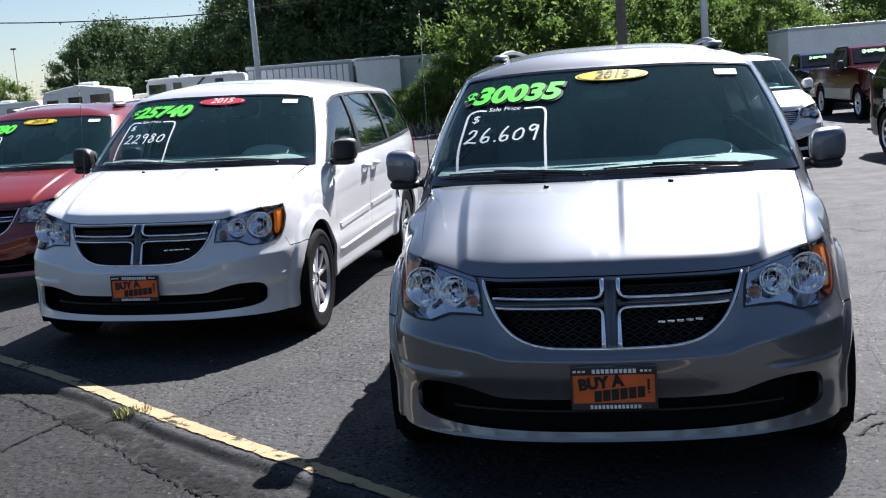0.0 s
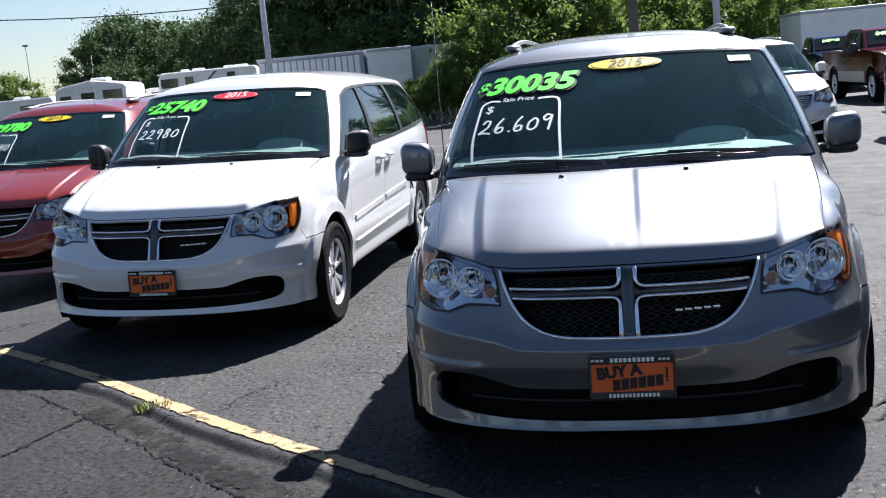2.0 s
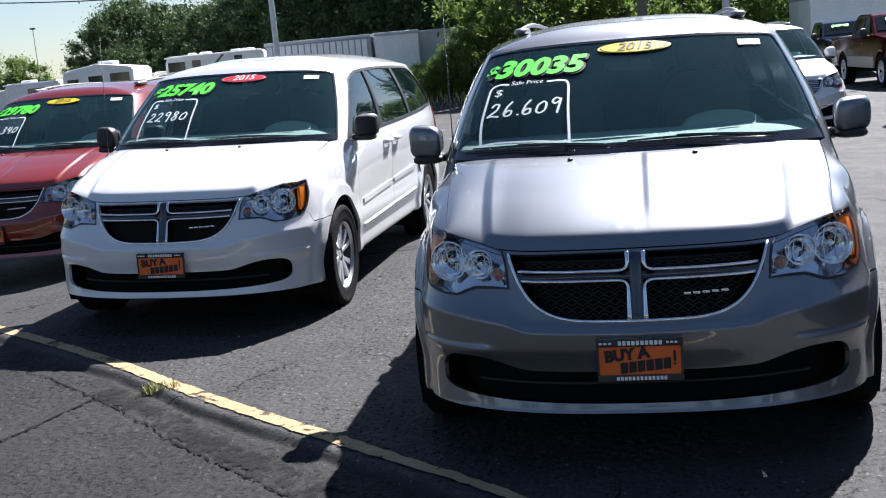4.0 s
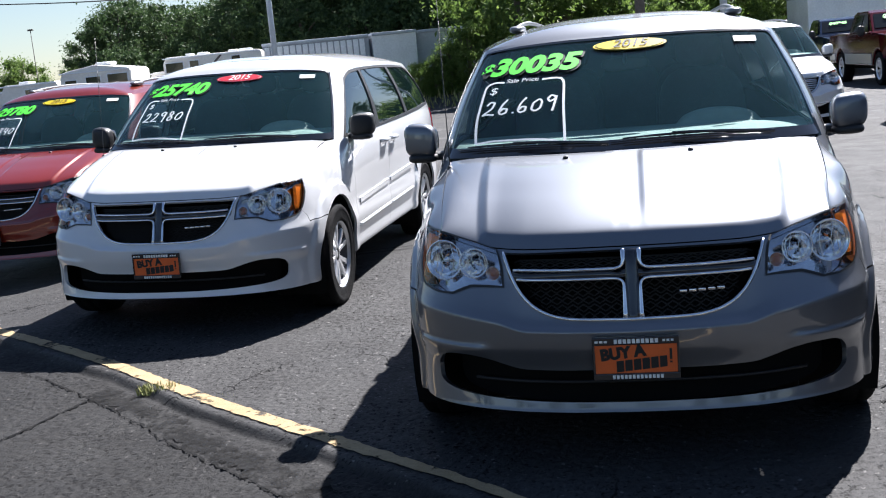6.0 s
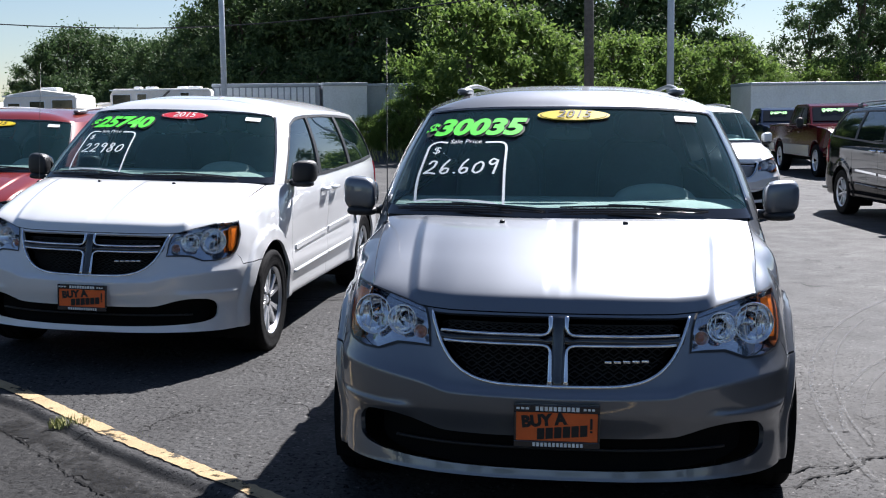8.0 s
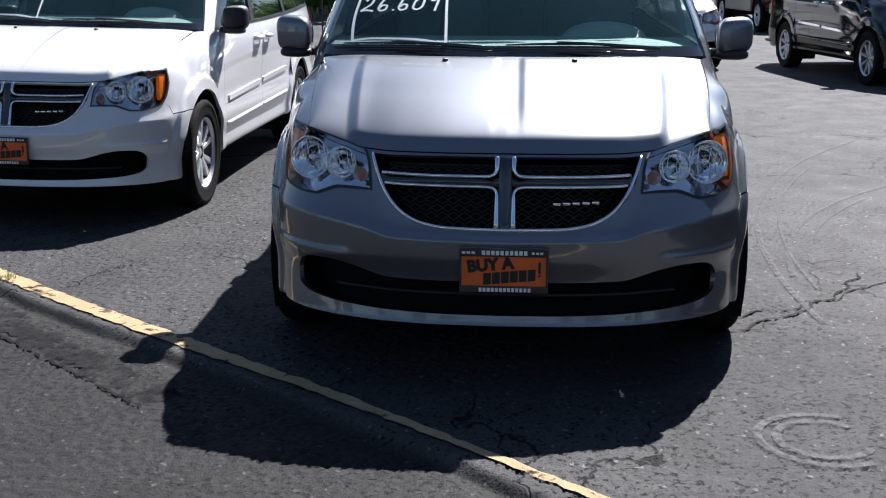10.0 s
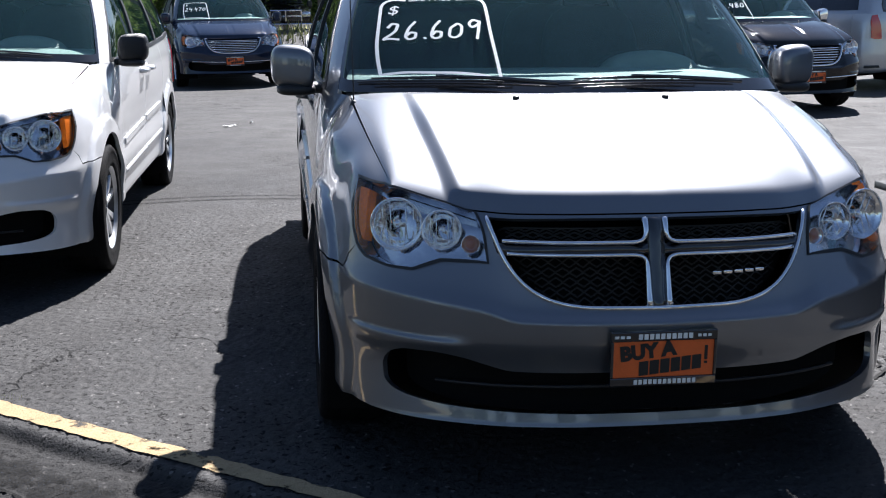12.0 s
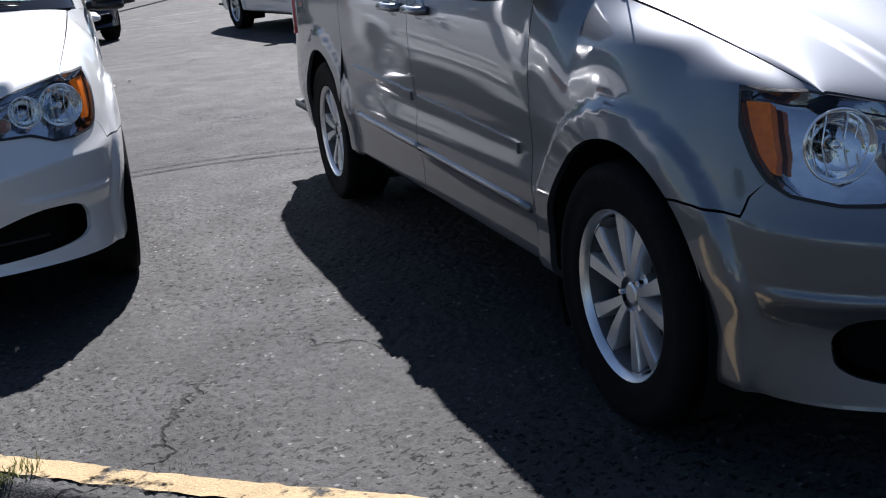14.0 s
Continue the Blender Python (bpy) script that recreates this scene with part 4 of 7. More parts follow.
def dealer_plate(van):
    """The orange advertising card in its black frame."""
    def frame_mesh():
        bm = bmesh.new()
        x, z0, z1 = 0.158, 0.385, 0.548
        for a in ((-x, x, z1 - 0.030, z1), (-x, x, z0, z0 + 0.026), (-x, -x + 0.009, z0 + 0.026, z1 - 0.03), (x - 0.009, x, z0 + 0.026, z1 - 0.03)):
            box(bm, a[0], a[1], -0.006, 0.014, a[2], a[3], 0.003)
        me = bpy.data.meshes.new("dealer_plate")
        bm.to_mesh(me)
        bm.free()
        me.materials.append(GLOSS_BLACK)
        return me
    plate = part("dealer_plate", cached("plate", frame_mesh), None, van, "orange dealer card in a black plate frame")

    def card():
        bm = bmesh.new()
        box(bm, -0.150, 0.150, 0.0, 0.012, 0.409, 0.520)
        me = bpy.data.meshes.new("card")
        bm.to_mesh(me)
        bm.free()
        me.materials.append(ORANGE_CARD)
        return me
    part("card", cached("card", card), None, plate, "orange card")

    def flat(cx, cz, turn=0.0):
        c, s = math.cos(turn), math.sin(turn)
        return lambda co: [Vector((cx + c * a - s * b, -0.0025, cz + s * a + c * b)) for a, b in co]
    part("slogan", cached("buy", lambda: text_mesh("BUY A", 0.058, BLACK_INK, flat(-0.048, 0.487, 0.1), 0.0035)), None, plate, "bold black words")

    def bars(items, mat, y):
        bm = bmesh.new()
        for x0, x1, z0, z1, sk in items:
            v = box(bm, x0, x1, y, y + 0.002, z0, z1)
            for q in v:
                q.co.z += sk * (q.co.x - (x0 + x1) / 2)
        me = bpy.data.meshes.new("bars")
        bm.to_mesh(me)
        bm.free()
        me.materials.append(mat)
        return me
    part("lettering", cached("bar1", lambda: bars([(-0.072 + 0.0315 * k, -0.045 + 0.0315 * k, 0.416 + 0.003 * k, 0.458 + 0.003 * k, 0.1) for k in range(6)] + [(0.122, 0.131, 0.458, 0.500, 0.0), (0.122, 0.131, 0.446, 0.453, 0.0)], BLACK_INK, -0.0022)), None, plate, "black bars of writing")["kind"] = "stuff"
    part("lettering", cached("bar2", lambda: bars([(-0.148 + 0.017 * k, -0.136 + 0.017 * k, 0.529, 0.537, 0) for k in range(3)] + [(-0.078 + 0.0165 * k, -0.066 + 0.0165 * k, 0.525, 0.541, 0) for k in range(10)] + [(0.098 + 0.015 * k, 0.108 + 0.015 * k, 0.529, 0.537, 0) for k in range(3)] + [(-0.088 + 0.0145 * k, -0.078 + 0.0145 * k, 0.391, 0.405, 0) for k in range(13)], PAPER, -0.0075)), None, plate, "pale bars of writing")["kind"] = "stuff"


def minivan(m, paint, label, style="crosshair", wheels="twin", mirror_paint=None, price="", note="", sticker=None, group="parked minivans", plate=True, antenna=True, rails=True, detail=True, trim=None, shift=0.0):
    van = thing("minivan", label, "minivan", m, group)
    glossy = mirror_paint or paint
    # outer panels
    front = part("front_bumper", cached("front_bumper", lambda: skin("front_bumper", wall, PANELS["front_bumper"], [GRILLE_H, INTAKE_H], step=0.0125, thick=0.02, mat=SILVER)), None, van)
    painted(front, paint)
    for name in ("front_wing", "front_door", "sliding_door", "rear_quarter", "tailgate"):
        for mir in (False, True):
            ob = part(name, cached((name, mir), lambda: skin(name, wall, PANELS[name], step=0.015 if name == "front_wing" else 0.022 if name == "rear_quarter" else 0.03, thick=0.02, mirror=mir, mat=SILVER)), None, van)
            painted(ob, paint)
            if name.endswith("door"):
                y = 2.385 if name == "front_door" else 2.695
                sx = -1 if mir else 1

                def grip(y=y, sx=sx):
                    p = np.array([locate(y + d, 1.025, 1) for d in (-0.11, 0.0, 0.11)])
                    c = wall(p[:, 0], p[:, 1])[1]
                    cup = superquad(c[0] - 0.006, c[1], c[2], 0.012, 0.075, 0.042, 2.4, 20, 10)
                    return mesh_of("cup", *moved(cup, Matrix.Diagonal((sx, 1, 1, 1))), SILVER)

                def bar(y=y, sx=sx):
                    p = np.array([locate(y + d, 1.03, 1) for d in (-0.105, -0.07, 0.07, 0.105)])
                    c = [Vector(q) for q in wall(p[:, 0], p[:, 1])]
                    line = [c[0] + Vector((0.002, 0, 0)), c[1] + Vector((0.036, 0, 0)), c[2] + Vector((0.036, 0, 0)), c[3] + Vector((0.002, 0, 0))]
                    return mesh_of("handle", *moved(tube(line, 0.016, 8), Matrix.Diagonal((sx, 1, 1, 1))), SILVER)
                painted(part("handle_cup", cached(("cup", name, mir), grip), None, ob, "recess behind the handle"), paint)
                bright = trim or paint
                painted(part("handle", cached(("handle", name, mir), bar), None, ob, "door handle"), bright)
                y0, y1 = (1.52, 2.49) if name == "front_door" else (2.57, 3.40)

                def moulding(y0=y0, y1=y1, mir=mir):
                    z = lambda y: 0.628 + 0.040 * (y - 1.39)
                    o = [(y0, z(y0)), ((y0 + y1) / 2, z((y0 + y1) / 2)), (y1, z(y1)), (y1, z(y1) + 0.034), ((y0 + y1) / 2, z((y0 + y1) / 2) + 0.034), (y0, z(y0) + 0.034)]
                    return skin("moulding", wall, sy(*o), step=0.03, offset=0.011, thick=0.012, mirror=mir, mat=SILVER)
                painted(part("moulding", cached(("mould", name, mir), moulding), None, ob, "side moulding"), bright)

                def ridge(y0=y0, y1=y1, mir=mir):
                    p = np.array(sy(*[(y, 0.472 + 0.024 * (y - 1.39)) for y in np.linspace(y0 - 0.06, y1 + 0.02, 14)]))
                    q = moved(tube(curve_on_wall(p, -0.002), 0.016, 8), Matrix.Diagonal((-1 if mir else 1, 1, 1, 1)))
                    return mesh_of("sill_ridge", *q, SILVER)
                painted(part("sill_ridge", cached(("ridge", name, mir), ridge), None, ob), paint)
    bonnet = part("bonnet", cached("bonnet", lambda: mesh_of("bonnet", *grid_mesh(bonnet_surface, np.concatenate([np.linspace(-0.990, -0.8, 10), np.linspace(-0.79, -0.64, 31), np.linspace(-0.62, -0.5, 6), np.linspace(-0.48, -0.13, 12), np.linspace(-0.12, 0.12, 31), np.linspace(0.13, 0.48, 12), np.linspace(0.5, 0.62, 6), np.linspace(0.64, 0.79, 31), np.linspace(0.8, 0.990, 10)]), np.concatenate([np.linspace(0.003, 0.3, 24), np.linspace(0.32, 0.995, 26)])), SILVER)), None, van, "bonnet with raised centre creases")
    painted(bonnet, paint)
    for sx in (-1, 1):
        def nozzle(sx=sx):
            c = bonnet_surface(np.array([sx * 0.322]), np.array([0.86]))[0]
            return mesh_of("washer_nozzle", *superquad(c[0], c[1], c[2] + 0.003, 0.012, 0.014, 0.008, 2.5, 14, 8), DARK)
        part("washer_nozzle", cached(("nozzle", sx), nozzle), None, bonnet, "black washer nozzle")
    roof_s = np.linspace(-G_END, G_END, 121)
    roof = part("roof", cached("roof", lambda: mesh_of("roof", *grid_mesh(roof_surface, roof_s, np.linspace(0, 1, 14)), SILVER)), None, van)
    painted(roof, paint)
    # dark inner shell and floor
    def shell():
        arches = [sy(*arc(WHEEL_Y + k * BASE_LENGTH, WHEEL_Z, ARCH_R + 0.008, -28, 208)) for k in (0, 1)]
        pieces = []
        for mir in (False, True):
            o = [(ST["e"] + 0.03, 0.0), (S_END, 0.0), (S_END, VSCALE), (ST["e"] + 0.03, VSCALE)]
            me = skin("shell", wall, o, arches, step=0.07, offset=-0.022, mirror=mir)
            pieces.append(([v.co.copy() for v in me.vertices], [tuple(p.vertices) for p in me.polygons]))
        return mesh_of("inner_body", *joined(*pieces), SHELL, smooth=False)
    part("inner_body", cached("shell", shell), None, van, "dark inner body behind the panel gaps")

    def floor_pan():
        bm = bmesh.new()
        box(bm, -0.62, 0.62, 0.35, 4.9, 0.22, 0.32, 0.02)
        me = bpy.data.meshes.new("floor_pan")
        bm.to_mesh(me)
        bm.free()
        me.materials.append(SHELL)
        return me
    part("floor_pan", cached("floor_pan", floor_pan), None, van, "dark underside")

    def engine():
        bm = bmesh.new()
        box(bm, -0.60, 0.60, 0.55, 1.5, 0.325, 0.84, 0.03)
        me = bpy.data.meshes.new("engine")
        bm.to_mesh(me)
        bm.free()
        me.materials.append(SHELL)
        return me
    part("engine", cached("engine", engine), None, van)
    for k in (0, 1):
        for sx in (-1, 1):
            def housing(k=k, sx=sx):
                v = arc(WHEEL_Y + k * BASE_LENGTH, WHEEL_Z, ARCH_R + 0.01, -28, 208, 16)
                x0, x1 = sorted((sx * 0.60, sx * 0.945))
                n = len(v)
                return mesh_of("wheel_housing", [(x0, y, z) for y, z in v] + [(x1, y, z) for y, z in v], [(i, i + 1, n + i + 1, n + i) for i in range(n - 1)], SHELL)
            part("wheel_housing", cached(("housing", k, sx), housing), None, van)
    intake = part("lower_intake", cached("intake", lambda: skin("lower_intake", wall, INTAKE_H, offset=-0.11, step=0.05, mat=SHELL)), None, van, "black lower air intake")
    if detail:
        def bars():
            pieces = []
            for z in (0.36,):
                p = np.array([locate(x, z, 0) for x in np.linspace(-0.66, 0.66, 25)])
                pieces.append(tube(curve_on_wall(p, -0.06), 0.006, 6))
            return mesh_of("intake_bar", *joined(*pieces), DARK)
        part("intake_bar", cached("ibar", bars), None, intake)
    (crosshair_grille if style == "crosshair" else slat_grille)(van)
    for side in (1, -1):
        headlamp(van, side)
    if plate:
        dealer_plate(van)
    # glasshouse
    holes = list(WINDOWS.values())
    edge = gw((3.43, 0.0), (4, 0.0), (5, 0.0), (6, 0.0), (7, 0.0), (8, 0), (9, 0), (10, 0), (11.3, 0), (11.3, 1), (10, 1), (9, 1), (8, 1), (7, 1), (6, 1), (5, 1), (4, 1), (3.43, 1))
    for ob in both_cached("side_frame", van, glass_wall, edge, holes, step=0.035, thick=0.02):
        painted(ob, paint)
    header = gw((0, 0.985), (1, 0.985), (2, 0.98), (3.42, 0.955), (3.43, 1.0), (2, 1.0), (1, 1.0), (0, 1.0))
    for ob in both_cached("roof_header", van, glass_wall, header, [], step=0.04):
        painted(ob, paint)
    rear_edge = gw((11.3, 0), (12, 0), (13, 0), (13, 1), (12, 1), (11.3, 1))
    rear_hole = gw((11.7, 0.12), (12.3, 0.1), (13, 0.1), (13, 0.86), (12.3, 0.86), (11.7, 0.84))
    for ob in both_cached("tailgate_frame", van, glass_wall, rear_edge, [], step=0.05):
        painted(ob, paint)
    for ob in both_cached("rear_window", van, glass_wall, rear_hole, [], step=0.05, offset=0.004):
        painted(ob, GLOSS_BLACK)
    for name, poly in WINDOWS.items():
        for ob in both_cached("window_" + name, van, glass_wall, poly, [], step=0.05, offset=-0.006, nice="side_window"):
            painted(ob, FRONT_SIDE_GLASS if name == "front" else SIDE_GLASS)
    seal = gw((4.52, 0.015), (6.0, 0.015), (8.0, 0.015), (9.3, 0.02), (10.3, 0.05), (10.36, 0.3), (10.2, 0.62), (9.85, 0.87), (9.5, 0.93), (8.4, 0.935), (7.0, 0.935), (6.0, 0.935), (5.5, 0.91), (5.05, 0.86), (4.70, 0.6), (4.56, 0.3))
    both_cached("window_surround", van, glass_wall, seal, [shrink(h, 0.006) for h in holes], step=0.03, offset=0.003, mat=DARK, thick=0.02)
    glass = part("windshield", cached("screen", lambda: skin("windshield", glass_wall, SCREEN, step=0.05, offset=-0.004, mat=WINDSHIELD)), None, van, "tinted windshield with painted sale prices" if price else "tinted windshield")
    part("windshield_border", cached("frit", lambda: skin("windshield_border", glass_wall, [(s * 1.004, w) for s, w in SCREEN], [[(s * 0.981, 0.060 + (w - 0.012) * 0.902) for s, w in SCREEN]], step=0.03, offset=0.0, mat=GLOSS_BLACK)), None, glass, "black border")

    def cowl():
        def f(p, q):
            a = bonnet_surface(p, np.full(p.shape, 0.985))
            s = np.interp(np.abs(p), [0, 0.37, 0.74, 1.0], [_gs[0], _gs[1], _gs[2], _gs[3]]) * np.sign(p)
            b = glasshouse(s, np.full(p.shape, 0.058))
            r = a + (b - a) * q[:, None]
            r[:, 2] -= 0.018 * np.sin(np.pi * np.clip(q, 0, 1)) + 0.006
            return r
        return mesh_of("cowl", *grid_mesh(f, np.linspace(-1, 1, 41), np.linspace(0, 1, 7)), DARK)
    part("cowl", cached("cowl", cowl), None, van, "black plastic cowl below the windshield")
    if detail:
        for i, (x0, x1, piv) in enumerate(((-0.08, -0.74, (-0.06, 0.03)), (0.60, -0.07, (0.62, 0.03)))):
            def wiper(x0=x0, x1=x1):
                k = 14
                ss = np.linspace(x0, x1, k)
                tt = 0.062 + 0.022 * np.sin(np.linspace(0.2, 2.7, k))
                n = normals_of(glasshouse, np.column_stack([ss, tt]))
                base = glasshouse(ss, tt)
                rubber = tube(base + n * 0.008, 0.004, 5)
                # the slotted carrier: a thin upper bar on short bridges
                carrier = [tube(base[3:13] + n[3:13] * 0.024, [0.0035 + 0.0025 * math.sin(math.pi * q / 9) for q in range(10)], 5)]
                for q in range(3, 13, 2):
                    carrier.append(tube([base[q] + n[q] * 0.006, base[q] + n[q] * 0.025], 0.0038, 5))
                arm = tube((base + n * 0.034)[:9] + np.linspace(-0.028, 0, 9)[:, None] * np.array([0, 1, 0.5]), [0.010 - 0.0006 * q for q in range(9)], 6)
                return mesh_of("wiper", *joined(rubber, arm, *carrier), GLOSS_BLACK)
            part("wiper", cached(("wiper", i), wiper), None, van, "black wiper")
    # mirrors
    for sx in (1, -1):
        def shape(sx=sx):
            v, f = superquad(1.024, 1.495, 1.206, 0.085, 0.068, 0.084, 3.4)
            v = [(x, y + 0.30 * (x - 1.02), z + 0.06 * (x - 1.0)) for x, y, z in v]
            return mesh_of("mirror", *moved((v, f), Matrix.Diagonal((sx, 1, 1, 1))), SILVER)

        def arm(sx=sx):
            v, f = superquad(0.945, 1.53, 1.125, 0.085, 0.055, 0.022, 3)
            w, g = superquad(1.012, 1.495, 1.122, 0.076, 0.078, 0.024, 3)
            return mesh_of("mirror_foot", *moved(joined((v, f), (w, g)), Matrix.Diagonal((sx, 1, 1, 1))), DARK)
        mo = part("mirror", cached(("mirror", sx), shape), None, van, "door mirror")
        painted(mo, glossy)
        part("mirror_foot", cached(("mfoot", sx), arm), None, mo, "black foot")
        def pane(sx=sx):
            v, f = superquad(1.022, 1.568, 1.203, 0.077, 0.006, 0.07, 3.4, 20, 10)
            return mesh_of("mirror_glass", *moved((v, f), Matrix.Diagonal((sx, 1, 1, 1))), CHROME)
        part("mirror_glass", cached(("mglass", sx), pane), None, mo, "mirror glass")
    # wheels
    tyre, rim, nuts, disc, back = cached(("wheel", wheels), lambda: wheel_meshes(wheels))
    for sx in (1, -1):
        for k in (0, 1):
            w = part("wheel", tyre, RUBBER, van, "black tyre on an alloy rim")
            w.matrix_basis = Matrix.Translation((sx * 0.855, WHEEL_Y + k * BASE_LENGTH, WHEEL_Z)) @ pose(0, 0, 0, 20 + 31 * k + 12 * sx, 0, 0 if sx > 0 else 180)
            part("rim", rim, ALLOY, w, "alloy rim with five twin spokes" if wheels == "twin" else "alloy rim with many thin spokes")
            if detail:
                for nut in nuts:
                    part("lug_nut", nut, CHROME, w)
            part("brake_disc", disc, DARK, w)
            part("wheel_back", back, SHADED_BARREL, w)
    # roof rails
    if rails:
        for sx in (1, -1):
            def rail(sx=sx):
                pts = [(sx * 0.585, 2.20, 1.712), (sx * 0.585, 2.30, 1.727), (sx * 0.585, 2.48, 1.744), (sx * 0.59, 3.2, 1.768), (sx * 0.58, 4.1, 1.752), (sx * 0.575, 4.3, 1.728), (sx * 0.575, 4.38, 1.700)]
                k = np.arange(len(pts))
                t = np.linspace(0, len(pts) - 1, 40)
                p = np.array(pts)
                line = np.column_stack([pchip(k, p[:, i], t) for i in range(3)])
                foot = superquad(sx * 0.580, 2.30, 1.722, 0.042, 0.13, 0.020, 2.8, 20, 10)
                foot2 = superquad(sx * 0.577, 4.3, 1.712, 0.03, 0.08, 0.028, 2.6, 16, 8)
                return mesh_of("roof_rail", *joined(tube(line, 0.013, 8), foot, foot2), RAIL_GREY)
            part("roof_rail", cached(("rail", sx), rail), None, van, "grey satin roof rail")
    if antenna:
        def mast():
            v = tube([(-0.815, 1.07, 1.085), (-0.815, 1.075, 1.16), (-0.83, 1.16, 1.95)], [0.0032, 0.0028, 0.0016], 6)
            b = superquad(-0.815, 1.07, 1.09, 0.015, 0.018, 0.026, 2.3, 14, 8)
            return mesh_of("antenna", *joined(v, b), DARK)
        part("antenna", cached("antenna", mast), None, van, "thin black aerial")
    # tail lamps and rear trim
    for sx in (1, -1):
        lampo = sy((4.72, 0.80), (4.86, 0.80), (4.92, 0.82), (4.93, 1.08), (4.90, 1.16), (4.80, 1.17), (4.74, 1.0))
        part("tail_light", cached(("tail", sx), lambda: skin("tail_light", wall, lampo, step=0.03, offset=0.012, thick=0.02, mirror=sx < 0, mat=TAIL_RED)), None, van, "red tail light")
    # cabin
    def cabin():
        def dash(p, q):
            s = np.interp(np.abs(p), [0, 0.37, 0.74, 1.0], [_gs[0], _gs[1], _gs[2], _gs[3]]) * np.sign(p)
            a = glasshouse(s, np.full(p.shape, 0.03)) + np.array([0, 0.02, -0.012])
            back = np.stack([p * 0.78, np.full(p.shape, 1.62), np.full(p.shape, 1.185)], -1)
            r = a + (back - a) * np.clip(q, 0, 1)[:, None]
            r[:, 2] = a[:, 2] + 0.060 * (1 - (1 - np.clip(q, 0, 1)) ** 2.5)
            hump = np.sqrt(np.clip(1 - ((r[:, 0] - 0.43) / 0.19) ** 2, 0, 1)) * np.exp(-((q - 0.88) / 0.16) ** 6)
            r[:, 2] += 0.070 * hump + 0.012 * np.sin(np.pi * np.clip(q, 0, 1))
            low = q > 1
            r[low, 2] -= (q[low] - 1) * 0.5
            return r
        return mesh_of("dashboard", *grid_mesh(dash, np.linspace(-1, 1, 121), np.concatenate([np.linspace(0, 1, 40), [1.02, 1.5, 2.0]])), DASH)
    part("dashboard", cached("dash", cabin), None, van, "grey dashboard seen through the windshield")

    def seat():
        back = moved(superquad(0, 0, 0.36, 0.24, 0.075, 0.36, 3.5, 20, 10), Matrix.Translation((0, 0.22, 0.02)) @ pose(0, 0, 0, -14, 0, 0))
        rest = moved(superquad(0, 0, 0, 0.13, 0.05, 0.09, 3, 16, 8), Matrix.Translation((0, 0.44, 0.81)))
        return mesh_of("seat", *joined(superquad(0, 0, 0, 0.25, 0.27, 0.09, 3.5, 20, 10), back, rest), CABIN)
    for y, xs in ((2.05, (-0.40, 0.40)), (3.05, (-0.40, 0.40)), (4.0, (-0.42, 0.0, 0.42))):
        for x in xs:
            ob = part("seat", cached("seat", seat), None, van, "dark cloth seat")
            ob.location = (x, y, 0.72)

    def wheel_ring():
        c = [(0.19 * math.cos(a), 0.19 * math.sin(a), 0) for a in np.linspace(0, 2 * math.pi, 28, endpoint=False)]
        p = joined(tube(c, 0.016, 8, True), tube([(-0.18, 0, 0), (0, -0.02, 0.01), (0.18, 0, 0)], 0.022, 6), superquad(0, -0.01, 0.01, 0.07, 0.06, 0.03, 3, 14, 8))
        return mesh_of("steering_wheel", *moved(p, Matrix.Translation((0.40, 1.72, 1.07)) @ pose(0, 0, 0, 62, 0, 0)), CABIN)
    part("steering_wheel", cached("swheel", wheel_ring), None, van, "dark steering wheel")

    def lining():
        p = grid_mesh(lambda s, r: roof_surface(s, r) - np.array([0, 0, 0.03]), roof_s[::3], np.linspace(0, 1, 6))
        bm = bmesh.new()
        box(bm, -0.92, 0.92, 1.3, 5.0, 0.36, 0.40)
        q = ([v.co.copy() for v in bm.verts], [tuple(v.index for v in f.verts) for f in bm.faces])
        bm.free()
        return mesh_of("cabin_lining", *joined(p, q), CABIN)
    part("cabin_lining", cached("lining", lining), None, van)
    if detail:
        part("rear_view_mirror", cached("rvm", lambda: mesh_of("rear_view_mirror", *joined(superquad(0, 1.74, 1.50, 0.12, 0.02, 0.035, 3, 18, 10), tube([(0, 1.74, 1.5), (0, 1.62, 1.56)], 0.012, 6)), DARK)), None, van, "rear-view mirror")
    # writing on the windscreen
    if price:
        for mark, size, x, bold in ((price[0], 0.115, -0.722, 0.004), (price[1:], 0.186, -0.462, 0.0085)):
            part("price", text_mesh(mark, size, BLACK_INK, on_screen(shift + x + 0.006, 0.756, 0.004), bold + 0.005, 0.26), None, glass, "black outline of the price")
            part("price", text_mesh(mark, size, GREEN_INK, on_screen(shift + x, 0.763, 0.007), bold, 0.26), None, glass, "bright green painted price " + price)
    if note:
        handwriting(note, on_screen(shift - 0.49, 0.40, 0.006), glass)
        part("sale_price", text_mesh("$", 0.075, WHITE_INK, on_screen(shift - 0.645, 0.55, 0.006), 0.0, 0.12), None, glass, "white handwritten dollar sign")
        part("sale_note", text_mesh("Sale Price", 0.044, WHITE_INK, on_screen(shift - 0.505, 0.63, 0.006), 0.0, 0.12), None, glass, "white handwritten words")
        frame_pts = dense([(-0.60, 0.622), (-0.64, 0.63), (-0.675, 0.615), (-0.69, 0.57), (-0.69, 0.35), (-0.672, 0.15), (-0.665, 0.118), (-0.58, 0.135), (-0.45, 0.135), (-0.33, 0.12), (-0.268, 0.085), (-0.274, 0.2), (-0.285, 0.4), (-0.29, 0.57), (-0.305, 0.615), (-0.34, 0.625), (-0.40, 0.622)], 5)
        k = float(np.linalg.norm(glasshouse(0.0, 1.0) - glasshouse(0.0, 0.0)))
